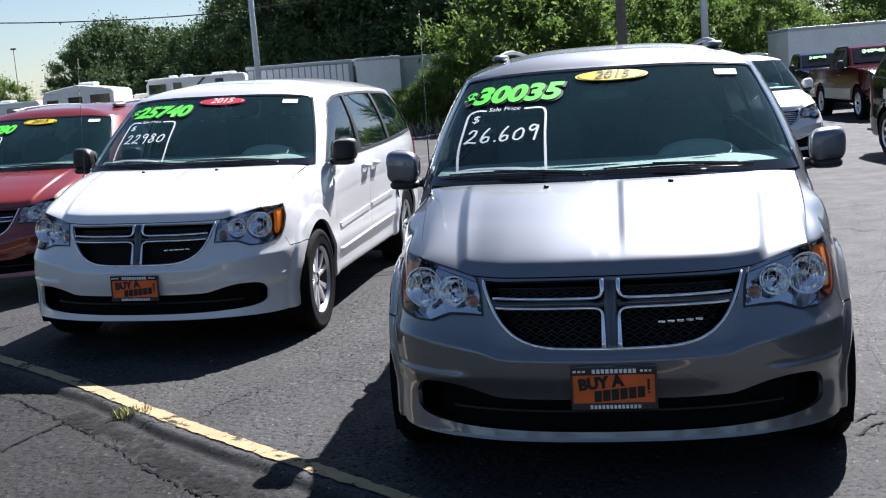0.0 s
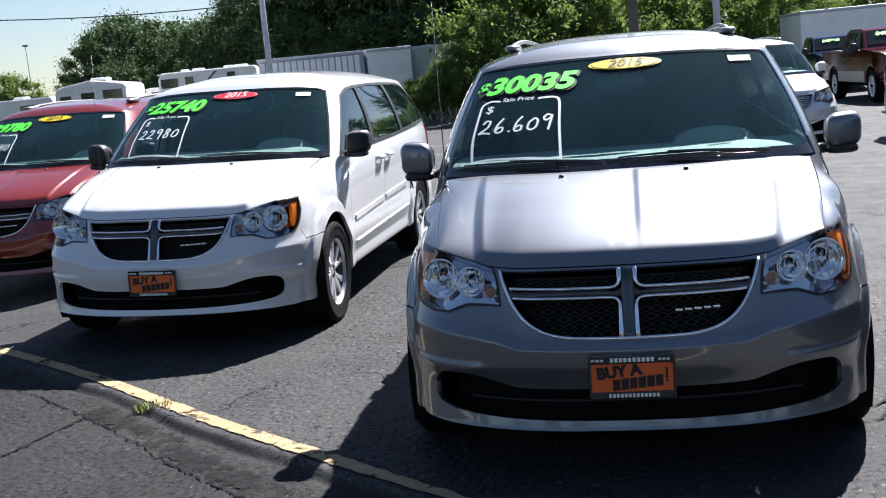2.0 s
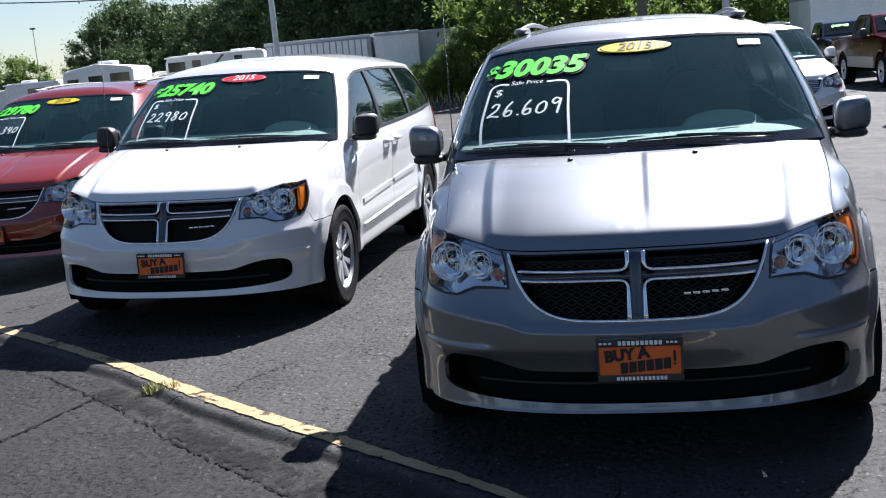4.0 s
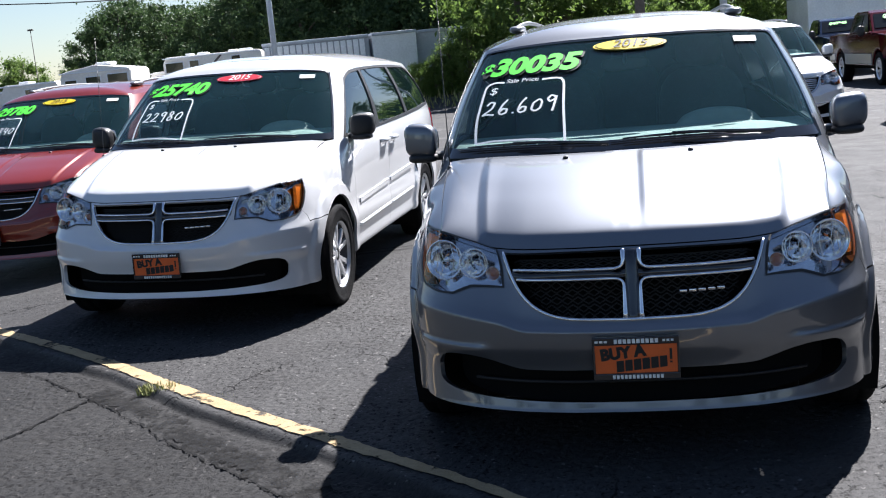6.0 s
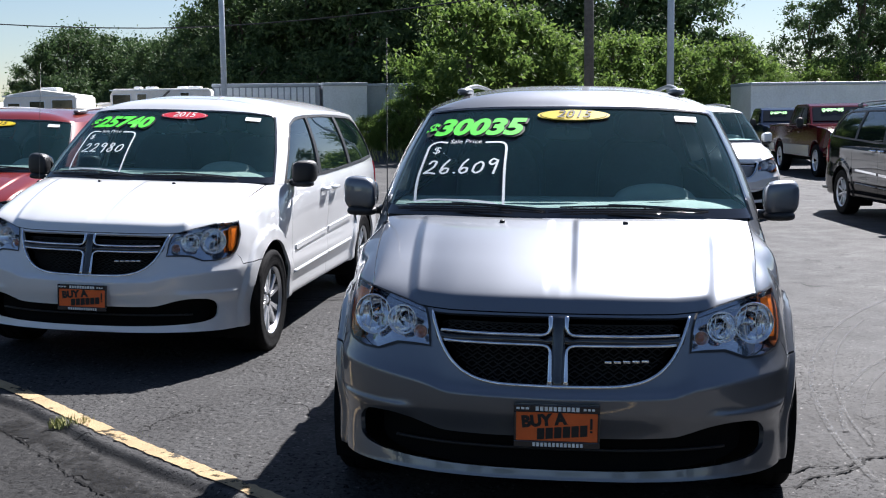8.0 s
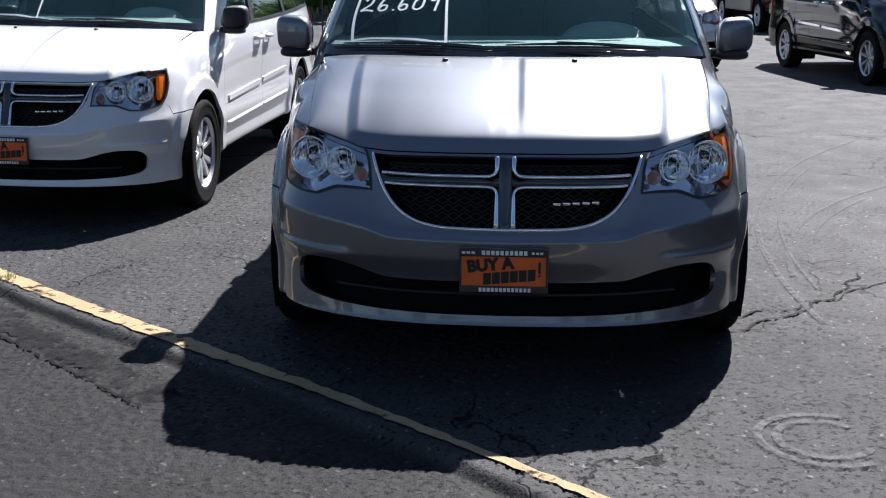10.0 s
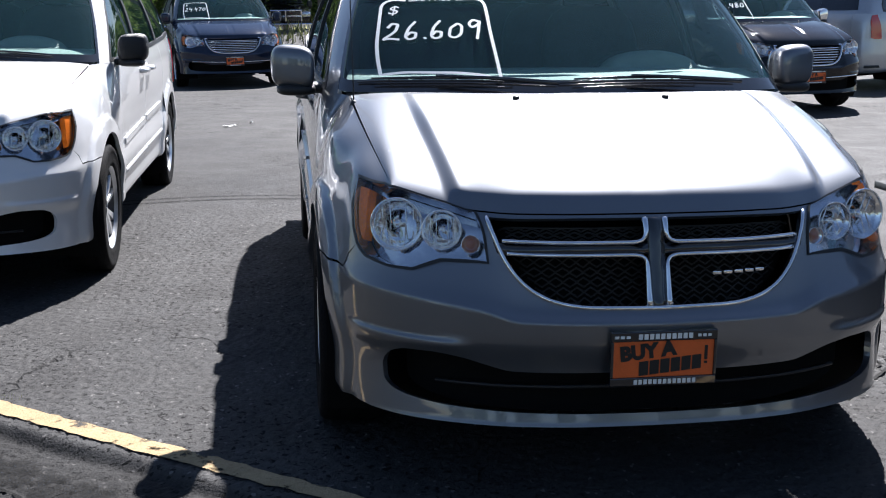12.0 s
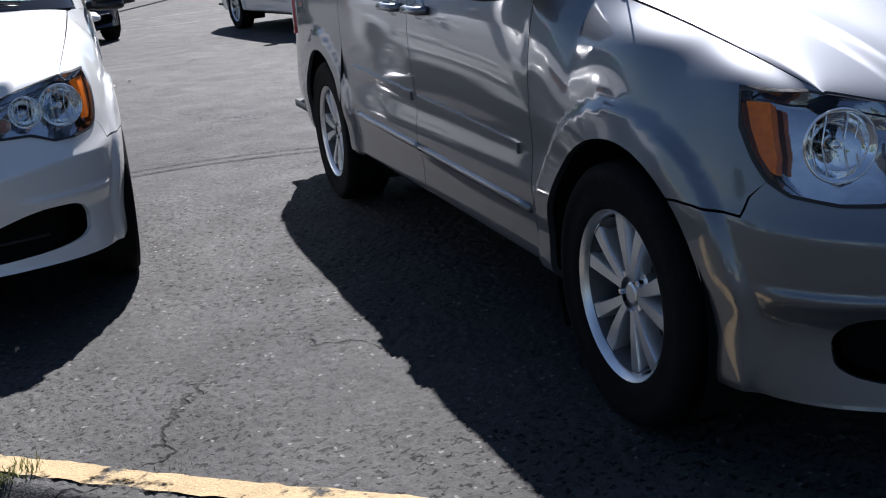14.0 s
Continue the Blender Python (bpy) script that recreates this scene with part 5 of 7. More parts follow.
        rp, rf = ribbon([(a + 0.40, (b - 0.4) * k) for a, b in frame_pts], 0.012)
        part("painted_frame", mesh_of("painted_frame", on_screen(shift - 0.40, 0.40, 0.006)(rp), rf, WHITE_INK), None, glass, "white hand-drawn frame")
    if sticker:
        mat, cx = sticker
        e = [(0.185 * math.cos(a), 0.047 * math.sin(a)) for a in np.linspace(0, 2 * math.pi, 40, endpoint=False)]
        for sc, mt, lf in ((1.0, mat, 0.004), (0.93, PAPER if mat is RED_STICKER else BLACK_INK, 0.005), (0.90, mat, 0.006)):
            rings = np.concatenate([np.array(e) * sc * k for k in (0.03, 0.35, 0.7, 1.0)])
            quads = [(40 * k + i, 40 * k + (i + 1) % 40, 40 * k + 40 + (i + 1) % 40, 40 * k + 40 + i) for k in range(3) for i in range(40)]
            pl = on_screen(shift + cx + 0.03, 0.888, lf)(rings)
            part("year_sticker", mesh_of("year_sticker", pl, quads + [tuple(range(40))], mt), None, glass, "oval year sticker")
        part("year", text_mesh("2015", 0.088, PAPER if mat is RED_STICKER else BLACK_INK, on_screen(shift + cx + 0.03, 0.891, 0.009), 0.001, 0.25), None, glass, "year in figures")
        pl = on_screen(0.62, 0.87, 0.004)(np.array([(-0.06, -0.024), (0.06, -0.024), (0.065, 0.024), (-0.06, 0.024)]))
        part("window_label", mesh_of("window_label", pl, [(0, 1, 2, 3)], PAPER), None, glass, "small white paper label")
    return van


def both_cached(name, van, fn, outline, holes, mat=None, nice="", **kw):
    return [part(nice or name, cached((name, mir), lambda: skin(name, fn, outline, holes, mat=mat or SILVER, mirror=mir, **kw)), None, van) for mir in (False, True)]




# ---- the row of minivans and those further off ----
minivan(pose(-0.010, -0.003, -0.012, 0.3, 0.91, -2.23), SILVER, "silver minivan with green windshield price, parked on dark asphalt", price="$30035", note="26.609", sticker=(YELLOW_STICKER, 0.0))
minivan(pose(-2.904, 2.632, 0.044, -0.2, 2.0, -2.69), WHITE, "white minivan with black door mirrors and green windshield price", price="$25740", note="22980", sticker=(RED_STICKER, -0.02), shift=0.06, mirror_paint=DARK, rails=False)
minivan(pose(-5.55, 5.25, 0.0, -0.2, 1.0, -2.0), RED, "red minivan with green windshield price beside the white one", price="$29780", note="26.340", sticker=(YELLOW_STICKER, 0.0), mirror_paint=DARK)
minivan(pose(3.23, -1.95, 0, 0, 0, -2.0), GREY_PAINT, "pale silver minivan with red tail lights beside the silver one", sticker=None)
FAR = dict(style="slats", wheels="many", detail=False, antenna=False)
minivan(pose(2.78, 13.3, 0, 0, 0, 6.0), WHITE, "white minivan with a chrome slat grille across the lane", **FAR)
minivan(pose(5.99, 10.4, 0, 0, 0, 4.9), BLACK_PAINT, "black minivan with chrome trim across the lane", mirror_paint=CHROME, trim=CHROME, note="21.480", **FAR)
minivan(pose(-1.2, 17.4, 0, 0, 0, 8.0), BLUE_PAINT, "dark blue minivan with handwritten windshield price", trim=CHROME, note="24.470", **FAR)
minivan(pose(12.5, 16.3, 0, 0, 0, 116.0), GREY_PAINT, "pale silver minivan seen from behind across the lane", plate=False, **FAR)


# ---- pickup trucks ----
def prism(outline, x, step=0.4, holes=()):
    """A side outline in (y, z), carried across from -x to x."""
    p, f = sheet(outline, list(holes), step)
    n = len(p)
    verts = [(x, a, b) for a, b in p] + [(-x, a, b) for a, b in p]
    faces = [t[::-1] for t in f] + [tuple(i + n for i in t) for t in f]
    count = {}
    for t in f:
        for i in range(3):
            e = (t[i], t[(i + 1) % 3])
            k = tuple(sorted(e))
            count.setdefault(k, []).append(e)
    for es in count.values():
        if len(es) == 1:
            a, b = es[0]
            faces.append((a, b, b + n, a + n))
    return verts, faces


def softened(piece, bevel, taper=None):
    """Bevelled solid from a prism; taper moves its verts."""
    bm = bmesh.new()
    vs = [bm.verts.new(v) for v in piece[0]]
    for f in piece[1]:
        try:
            bm.faces.new([vs[i] for i in f])
        except ValueError:
            pass
    bmesh.ops.recalc_face_normals(bm, faces=bm.faces)
    sharp = [e for e in bm.edges if len(e.link_faces) == 2 and e.calc_face_angle(0) > 0.6]
    if bevel:
        bmesh.ops.bevel(bm, geom=sharp, offset=bevel, segments=2, affect="EDGES", profile=0.6)
    if taper:
        for v in bm.verts:
            v.co = taper(v.co)
    return bm


def pickup(m, paint, label, price=False):
    truck = thing("pickup_truck", label, "pickup truck", m, "parked pickup trucks")
    wy, wb, wz, r = 1.02, 3.60, 0.42, 0.50

    def arch(c):
        return [(c + r * math.cos(radians(a)), wz + r * math.sin(radians(a))) for a in range(-20, 201, 11)]
    low = [(0.10, 0.55), (0.55, 0.52), (1.6, 0.50), (3.9, 0.50), (5.2, 0.52), (5.75, 0.58), (5.80, 1.30), (3.95, 1.32), (3.90, 1.30), (1.75, 1.36), (1.70, 1.35), (0.9, 1.30), (0.25, 1.22), (0.05, 1.12)]

    def hull():
        bm = softened(prism(low, 0.98, 0.5, [arch(wy), arch(wy + wb)]), 0.03, lambda c: Vector((c.x * (0.86 if c.y < 0.2 else 0.93 if c.y < 0.6 else 1.0), c.y, c.z)))
        me = bpy.data.meshes.new("body")
        bm.to_mesh(me)
        bm.free()
        me.materials.append(paint)
        return me
    painted(part("body", cached("truck_body", hull), None, truck), paint)
    cab = [(1.60, 1.30), (2.30, 1.82), (2.55, 1.88), (3.5, 1.88), (3.72, 1.82), (3.88, 1.30)]

    def cabin():
        bm = softened(prism(cab, 0.95, 0.5), 0.04, lambda c: Vector((c.x * (1 - 0.20 * max(0, (c.z - 1.22)) / 0.7), c.y, c.z)))
        me = bpy.data.meshes.new("cab")
        bm.to_mesh(me)
        bm.free()
        me.materials.append(paint)
        return me
    cab_ob = part("cab", cached("truck_cab", cabin), None, truck)
    painted(cab_ob, paint)

    def pane(pts):
        verts = [Vector(p) for p in pts]
        n = (verts[1] - verts[0]).cross(verts[2] - verts[0]).normalized() * 0.012
        k = len(verts)
        return mesh_of("pane", [v + n for v in verts] + [v - n for v in verts], [tuple(range(k)), tuple(range(2 * k - 1, k - 1, -1))] + [(i, (i + 1) % k + 0, (i + 1) % k + k, i + k) for i in range(k)], TRUCK_GLASS, smooth=False)
    part("windshield", cached("tw", lambda: pane([(-0.82, 1.745, 1.42), (0.82, 1.745, 1.42), (0.72, 2.225, 1.775), (-0.72, 2.225, 1.775)])), None, cab_ob, "dark windshield")
    for sx in (1, -1):
        for i, (a, b, c, d) in enumerate(((1.95, 2.62, 2.66, 2.38), (2.72, 3.45, 3.42, 2.74))):
            w0, w1 = 0.935 * sx, 0.795 * sx
            pts = [(w0, a, 1.37), (w0, b, 1.37), (w1, c, 1.78), (w1, d, 1.78)]
            part("side_window", cached(("tsw", sx, i), lambda: pane(pts if sx > 0 else pts[::-1])), None, cab_ob, "dark side window")
        part("mirror", cached(("tm", sx), lambda: mesh_of("mirror", *joined(superquad(sx * 1.14, 1.85, 1.38, 0.10, 0.05, 0.14, 3, 14, 8), tube([(sx * 0.9, 1.88, 1.30), (sx * 1.12, 1.86, 1.32)], 0.02, 5)), DARK)), None, truck, "black door mirror")
        part("headlight", cached(("thl", sx), lambda: mesh_of("headlight", *superquad(sx * 0.70, 0.10, 1.04, 0.17, 0.07, 0.10, 3.5, 16, 8), REFLECTOR)), None, truck, "clear headlight")

    def simple(name, mat, *boxes):
        def make():
            bm = bmesh.new()
            for b in boxes:
                box(bm, *b, bevel=0.02, seg=1)
            me = bpy.data.meshes.new(name)
            bm.to_mesh(me)
            bm.free()
            me.materials.append(mat)
            return me
        return cached(("truck", name), make)
    part("grille", simple("grille", GLOSS_BLACK, (-0.52, 0.52, 0.0, 0.14, 0.80, 1.17)), None, truck, "dark grille")
    part("grille_cross", simple("grille_cross", CHROME, (-0.54, 0.54, -0.03, 0.02, 0.96, 1.01), (-0.035, 0.035, -0.032, 0.018, 0.80, 1.17), (-0.56, 0.56, -0.02, 0.03, 1.16, 1.20), (-0.56, -0.51, -0.02, 0.03, 0.79, 1.16), (0.51, 0.56, -0.02, 0.03, 0.79, 1.16)), None, truck, "chrome grille cross")
    part("front_bumper", simple("front_bumper", CHROME, (-0.92, 0.92, -0.08, 0.16, 0.48, 0.74)), None, truck, "chrome front bumper")
    part("rear_bumper", simple("rear_bumper", CHROME, (-0.92, 0.92, 5.74, 5.92, 0.52, 0.68)), None, truck, "chrome rear bumper")
    part("bed_floor", simple("bed_floor", DARK, (-0.80, 0.80, 4.0, 5.7, 1.31, 1.335)), None, truck, "dark truck bed")
    for sx in (1, -1):
        x0, x1 = sorted((sx * 0.975, sx * 0.992))
        part("lower_panel", simple("lower_panel" + ("_a" if sx > 0 else "_b"), GREY_PAINT, (x0, x1, 1.56, 4.08, 0.52, 0.80), (x0, x1, 5.16, 5.72, 0.60, 0.80)), None, truck, "silver two-tone lower panel")
        for y in (2.45, 3.35):
            h0, h1 = (x0, x1 + 0.03) if sx > 0 else (x0 - 0.03, x1)
            part("handle", simple("handle_%d_%d" % (sx, y * 100), CHROME, (h0, h1, y, y + 0.17, 1.12, 1.15)), None, truck, "chrome door handle")
    part("underbody", simple("underbody", SHELL, (-0.6, 0.6, 0.3, 5.5, 0.36, 0.6)), None, truck)
    tyre, rim, nuts, disc, back = cached(("wheel", "twin"), lambda: wheel_meshes("twin"))
    for sx in (1, -1):
        for k in (0, 1):
            w = part("wheel", tyre, RUBBER, truck, "black tyre on an alloy rim")
            w.matrix_basis = Matrix.Translation((sx * 0.84, wy + k * wb, wz)) @ pose(0, 0, 0, 15 * k, 0, 0 if sx > 0 else 180) @ Matrix.Scale(1.19, 4)
            part("rim", rim, ALLOY, w, "alloy rim")
    if price:
        k = [Vector(p) for p in ((-0.82, 1.745, 1.42), (0.82, 1.745, 1.42), (0.72, 2.225, 1.775), (-0.72, 2.225, 1.775))]
        up = (k[3] + k[2] - k[0] - k[1]).normalized()
        c = (k[0] + k[1] + k[2] + k[3]) / 4 + Vector((0, -0.65, 0.78)) * 0.05
        part("price", text_mesh("$40945", 0.19, GREEN_INK, lambda co: [c + Vector((-0.25 + a, 0, 0)) + up * (b + 0.12) for a, b in co], 0.01, 0.2), None, cab_ob, "bright green painted price")
    return truck


pickup(pose(7.85, 24.3, 0, 0, 0, 2.5) @ Matrix.Scale(0.98, 4), MAROON, "maroon pickup truck with green windshield price", True)
pickup(pose(8.05, 32.5, 0, 0, 0, 0.0) @ Matrix.Scale(0.95, 4), BLUE_PAINT, "dark pickup truck behind the maroon one", True)
pickup(pose(0.55, 37.0, 0, 0, 0, 6.0), BLACK_PAINT, "black pickup truck behind the blue minivan")
pickup(pose(2.9, 41.5, 0, 0, 0, 6.0), BLACK_PAINT, "black pickup truck at the back of the lot")


# ---- ground ----
def ground_material():
    """Worn asphalt: stone grain, patches, stains and cracks."""
    m = bpy.data.materials.new("asphalt")
    m.use_nodes = True
    nt = m.node_tree
    b = nt.nodes["Principled BSDF"]
    co = nt.nodes.new("ShaderNodeTexCoord")

    def tex(scale, detail=5, rough=0.55):
        n = nt.nodes.new("ShaderNodeTexNoise")
        n.inputs["Scale"].default_value, n.inputs["Detail"].default_value, n.inputs["Roughness"].default_value = scale, detail, rough
        nt.links.new(co.outputs["Object"], n.inputs["Vector"])
        return n.outputs[0]

    def ramp(src, a, b2, lo=0.0, hi=1.0):
        n = nt.nodes.new("ShaderNodeMapRange")
        for i, v in ((1, a), (2, b2), (3, lo), (4, hi)):
            n.inputs[i].default_value = v
        nt.links.new(src, n.inputs[0])
        return n.outputs[0]

    def mix(fac, a, c, mode="MIX"):
        n = nt.nodes.new("ShaderNodeMix")
        n.data_type, n.blend_type = "RGBA", mode
        nt.links.new(fac, n.inputs[0])
        for i, v in ((6, a), (7, c)):
            if isinstance(v, tuple):
                n.inputs[i].default_value = (*v, 1)
            else:
                nt.links.new(v, n.inputs[i])
        return n.outputs[2]

    def math2(op, a, c):
        n = nt.nodes.new("ShaderNodeMath")
        n.operation = op
        for i, v in ((0, a), (1, c)):
            if isinstance(v, float):
                n.inputs[i].default_value = v
            else:
                nt.links.new(v, n.inputs[i])
        return n.outputs[0]
    base = mix(ramp(tex(0.35, 6), 0.35, 0.65), (0.051, 0.051, 0.0515), (0.080, 0.079, 0.077))
    base = mix(ramp(tex(2.2, 6), 0.42, 0.62), base, (0.057, 0.056, 0.055))
    vor = nt.nodes.new("ShaderNodeTexVoronoi")
    vor.inputs["Scale"].default_value = 85
    nt.links.new(co.outputs["Object"], vor.inputs["Vector"])
    sep = nt.nodes.new("ShaderNodeSeparateColor")
    nt.links.new(vor.outputs["Color"], sep.inputs[0])
    base = mix(ramp(sep.outputs[0], 0.0, 1.0, 0.0, 0.5), base, (0.032, 0.032, 0.0325))
    base = mix(ramp(sep.outputs[1], 0.988, 0.992, 0.0, 0.8), base, (0.16, 0.155, 0.15))
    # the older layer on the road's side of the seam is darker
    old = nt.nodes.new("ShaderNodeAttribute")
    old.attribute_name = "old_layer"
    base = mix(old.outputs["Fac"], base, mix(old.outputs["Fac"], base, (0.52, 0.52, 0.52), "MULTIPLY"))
    # the asphalt is paler beside and behind the row
    worn = nt.nodes.new("ShaderNodeAttribute")
    worn.attribute_name = "pale_zone"
    base = mix(math2("MULTIPLY", worn.outputs["Fac"], ramp(tex(0.8, 5), 0.3, 0.6, 0.55, 1.0)), base, mix(worn.outputs["Fac"], base, (1.45, 1.44, 1.42), "MULTIPLY"))
    # pits: small dark hollows, more of them in patches
    pit = nt.nodes.new("ShaderNodeTexNoise")
    pit.inputs["Scale"].default_value, pit.inputs["Detail"].default_value = 42, 6
    stretch = nt.nodes.new("ShaderNodeMapping")
    stretch.inputs["Scale"].default_value = (1.0, 1.35, 1.0)
    nt.links.new(co.outputs["Object"], stretch.inputs[0])
    nt.links.new(stretch.outputs[0], pit.inputs["Vector"])
    pits = math2("MULTIPLY", ramp(pit.outputs[0], 0.59, 0.612), ramp(tex(0.9, 3), 0.36, 0.54))
    base = mix(math2("MULTIPLY", pits, 0.85), base, (0.010, 0.010, 0.010))
    # cracks
    warp = nt.nodes.new("ShaderNodeTexNoise")
    warp.inputs["Scale"].default_value, warp.inputs["Detail"].default_value = 1.7, 5
    nt.links.new(co.outputs["Object"], warp.inputs["Vector"])
    add = nt.nodes.new("ShaderNodeVectorMath")
    add.operation = "MULTIPLY_ADD"
    add.inputs[1].default_value = (0.9, 0.9, 0.9)
    nt.links.new(warp.outputs["Color"], add.inputs[0])
    nt.links.new(co.outputs["Object"], add.inputs[2])
    cr = nt.nodes.new("ShaderNodeTexVoronoi")
    cr.feature = "DISTANCE_TO_EDGE"
    cr.inputs["Scale"].default_value = 0.55
    nt.links.new(add.outputs[0], cr.inputs["Vector"])
    crack = math2("MULTIPLY", ramp(cr.outputs[0], 0.0015, 0.005, 1.0, 0.0), ramp(tex(0.5, 3), 0.46, 0.58))
    base = mix(math2("MULTIPLY", crack, 0.85), base, (0.005, 0.005, 0.005))
    nt.links.new(base, b.inputs["Base Color"])
    nt.links.new(ramp(tex(3.0, 5), 0.3, 0.7, 0.52, 0.72), b.inputs["Roughness"])
    b.inputs["Specular IOR Level"].default_value = 0.05
    bump = nt.nodes.new("ShaderNodeBump")
    bump.inputs["Strength"].default_value, bump.inputs["Distance"].default_value = 0.5, 0.009
    h = math2("SUBTRACT", math2("ADD", math2("MULTIPLY", vor.outputs["Distance"], 0.3), math2("ADD", math2("MULTIPLY", tex(150, 4), 0.9), math2("MULTIPLY", tex(42, 5), 0.25))), math2("ADD", math2("MULTIPLY", crack, 1.5), math2("MULTIPLY", pits, 1.2)))
    nt.links.new(h, bump.inputs["Height"])
    nt.links.new(bump.outputs[0], b.inputs["Normal"])
    return m


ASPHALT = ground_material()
LINE = [(-12.0, 11.2), (-8.0, 7.2), (-4.33, 3.24), (-2.81, 1.95), (-2.05, 1.25), (-1.36, 0.64), (-0.55, -0.05), (0.4, -0.92), (1.6, -2.0), (6.0, -6.0)]
LINE_X, LINE_Y = [p[0] for p in LINE], [p[1] for p in LINE]


RISE_X, RISE_Z = [-60.0, -9.0, -5.6, -3.85, -2.1, -1.5, -0.8, 0.2, 0.95, 2.2], [0.0, -0.01, 0.0, 0.06, 0.020, 0.018, 0.010, -0.005, -0.014, 0.0]


def line_offset(x, y):
    """How far a place lies on the camera's side of the kerb line, across it."""
    return (pchip(LINE_X, LINE_Y, x) - y) * 0.72


def ground_height(x, y):
    d = line_offset(x, y)
    jit = 0.010 * np.sin(x * 5.1) + 0.006 * np.sin(x * 13.7 + 1.0)
    near = smooth01((8 - np.abs(x)) / 2) * smooth01((9 - np.abs(y)) / 2)
    step = -0.030 * smooth01((d - 0.125 - jit) / 0.06) * near
    dip = -0.006 * np.exp(-((d - 0.18 - jit) / 0.03) ** 2) * near
    rise = pchip(RISE_X, RISE_Z, np.clip(x, -60, 2.2)) * smooth01((20.0 - y) / 8.0)
    bank = 0.65 * smooth01((y - 34.0) / 4.0)
    return step + dip + bank + rise


def ground_sheet():
    ax = np.concatenate([[-900, -300, -120, -60, -40, -25, -15, -10], np.arange(-8, -4.3, 0.045), np.arange(-4.28, 1.9, 0.0125), np.arange(1.92, 3.01, 0.045), [3.5, 5, 8, 12, 20, 30, 45, 60, 120, 300, 900]])
    ay = np.concatenate([[-400, -100, -40, -20, -12, -8], np.arange(-6, -2.2, 0.045), np.arange(-2.18, 6.0, 0.0125), np.arange(6.02, 8.01, 0.045), [9, 11, 14, 18, 22, 26, 30, 33, 34, 35, 36, 37, 38, 40, 45, 60, 120, 400, 1500]])
    x, y = np.meshgrid(ax, ay, indexing="ij")
    z = ground_height(x.ravel(), y.ravel())
    # open stone grain: pits between the stones, never above the sheet
    rnd = np.random.RandomState(21)
    fx0, fy0 = x.ravel(), y.ravel()
    near = smooth01((fx0 + 4.3) / 0.6) * smooth01((1.95 - fx0) / 0.5) * smooth01((fy0 + 2.2) / 0.4) * smooth01((6.0 - fy0) / 1.5)
    seam = line_offset(fx0, fy0)
    near = near * (1 - 0.75 * np.exp(-((seam - 0.155) / 0.05) ** 2))
    z = z - near * np.clip(0.0040 * np.abs(rnd.randn(len(z))) ** 1.4, 0, 0.011)
    n = len(ay)
    i, j = np.meshgrid(np.arange(len(ax) - 1), np.arange(n - 1), indexing="ij")
    a = (i * n + j).ravel()
    faces = np.stack([a, a + n, a + n + 1, a + 1], 1)
    me = bpy.data.meshes.new("ground")
    me.vertices.add(len(z))
    me.vertices.foreach_set("co", np.column_stack([x.ravel(), y.ravel(), z]).ravel())
    me.loops.add(faces.size)
    me.loops.foreach_set("vertex_index", faces.ravel())
    me.polygons.add(len(faces))
    me.polygons.foreach_set("loop_start", np.arange(0, faces.size, 4))
    me.polygons.foreach_set("use_smooth", np.ones(len(faces), bool))
    me.update(calc_edges=True)
    me.validate()
    me.materials.append(ASPHALT)
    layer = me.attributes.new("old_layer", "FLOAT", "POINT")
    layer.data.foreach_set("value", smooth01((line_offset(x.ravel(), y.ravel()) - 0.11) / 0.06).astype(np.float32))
    worn = me.attributes.new("pale_zone", "FLOAT", "POINT")
    worn.data.foreach_set("value", np.maximum(smooth01((x.ravel() - 0.7) / 1.2), smooth01((y.ravel() - 4.5) / 6.0)).astype(np.float32))
    return me


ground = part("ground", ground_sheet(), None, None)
tagged(ground, "worn dark asphalt of a sales lot with cracks", "asphalt", kind="structure")


def strip_material(name, paint, wear, lo, hi, relief=0.6):
    """Worn paint: part of it is gone, and the ground shows through."""
    m = material(name, paint, 0.75, noise_scale=9, noise_amount=0.18, bump=relief, bump_scale=150, spec=0.1)
    nt = m.node_tree
    n = nt.nodes.new("ShaderNodeTexNoise")
    n.inputs["Scale"].default_value, n.inputs["Detail"].default_value, n.inputs["Roughness"].default_value = wear, 8, 0.7
    co = nt.nodes.new("ShaderNodeTexCoord")
    nt.links.new(co.outputs["Object"], n.inputs["Vector"])
    r = nt.nodes.new("ShaderNodeMapRange")
    r.inputs[1].default_value, r.inputs[2].default_value = lo, hi
    nt.links.new(n.outputs[0], r.inputs[0])
    tr = nt.nodes.new("ShaderNodeBsdfTransparent")
    mx = nt.nodes.new("ShaderNodeMixShader")
    nt.links.new(r.outputs[0], mx.inputs[0])
    nt.links.new(tr.outputs[0], mx.inputs[1])
    nt.links.new(nt.nodes["Principled BSDF"].outputs[0], mx.inputs[2])
    nt.links.new(mx.outputs[0], nt.nodes["Material Output"].inputs[0])
    return m


YELLOW_PAINT = strip_material("worn_yellow_paint", (0.36, 0.27, 0.155), 7, 0.36, 0.44)


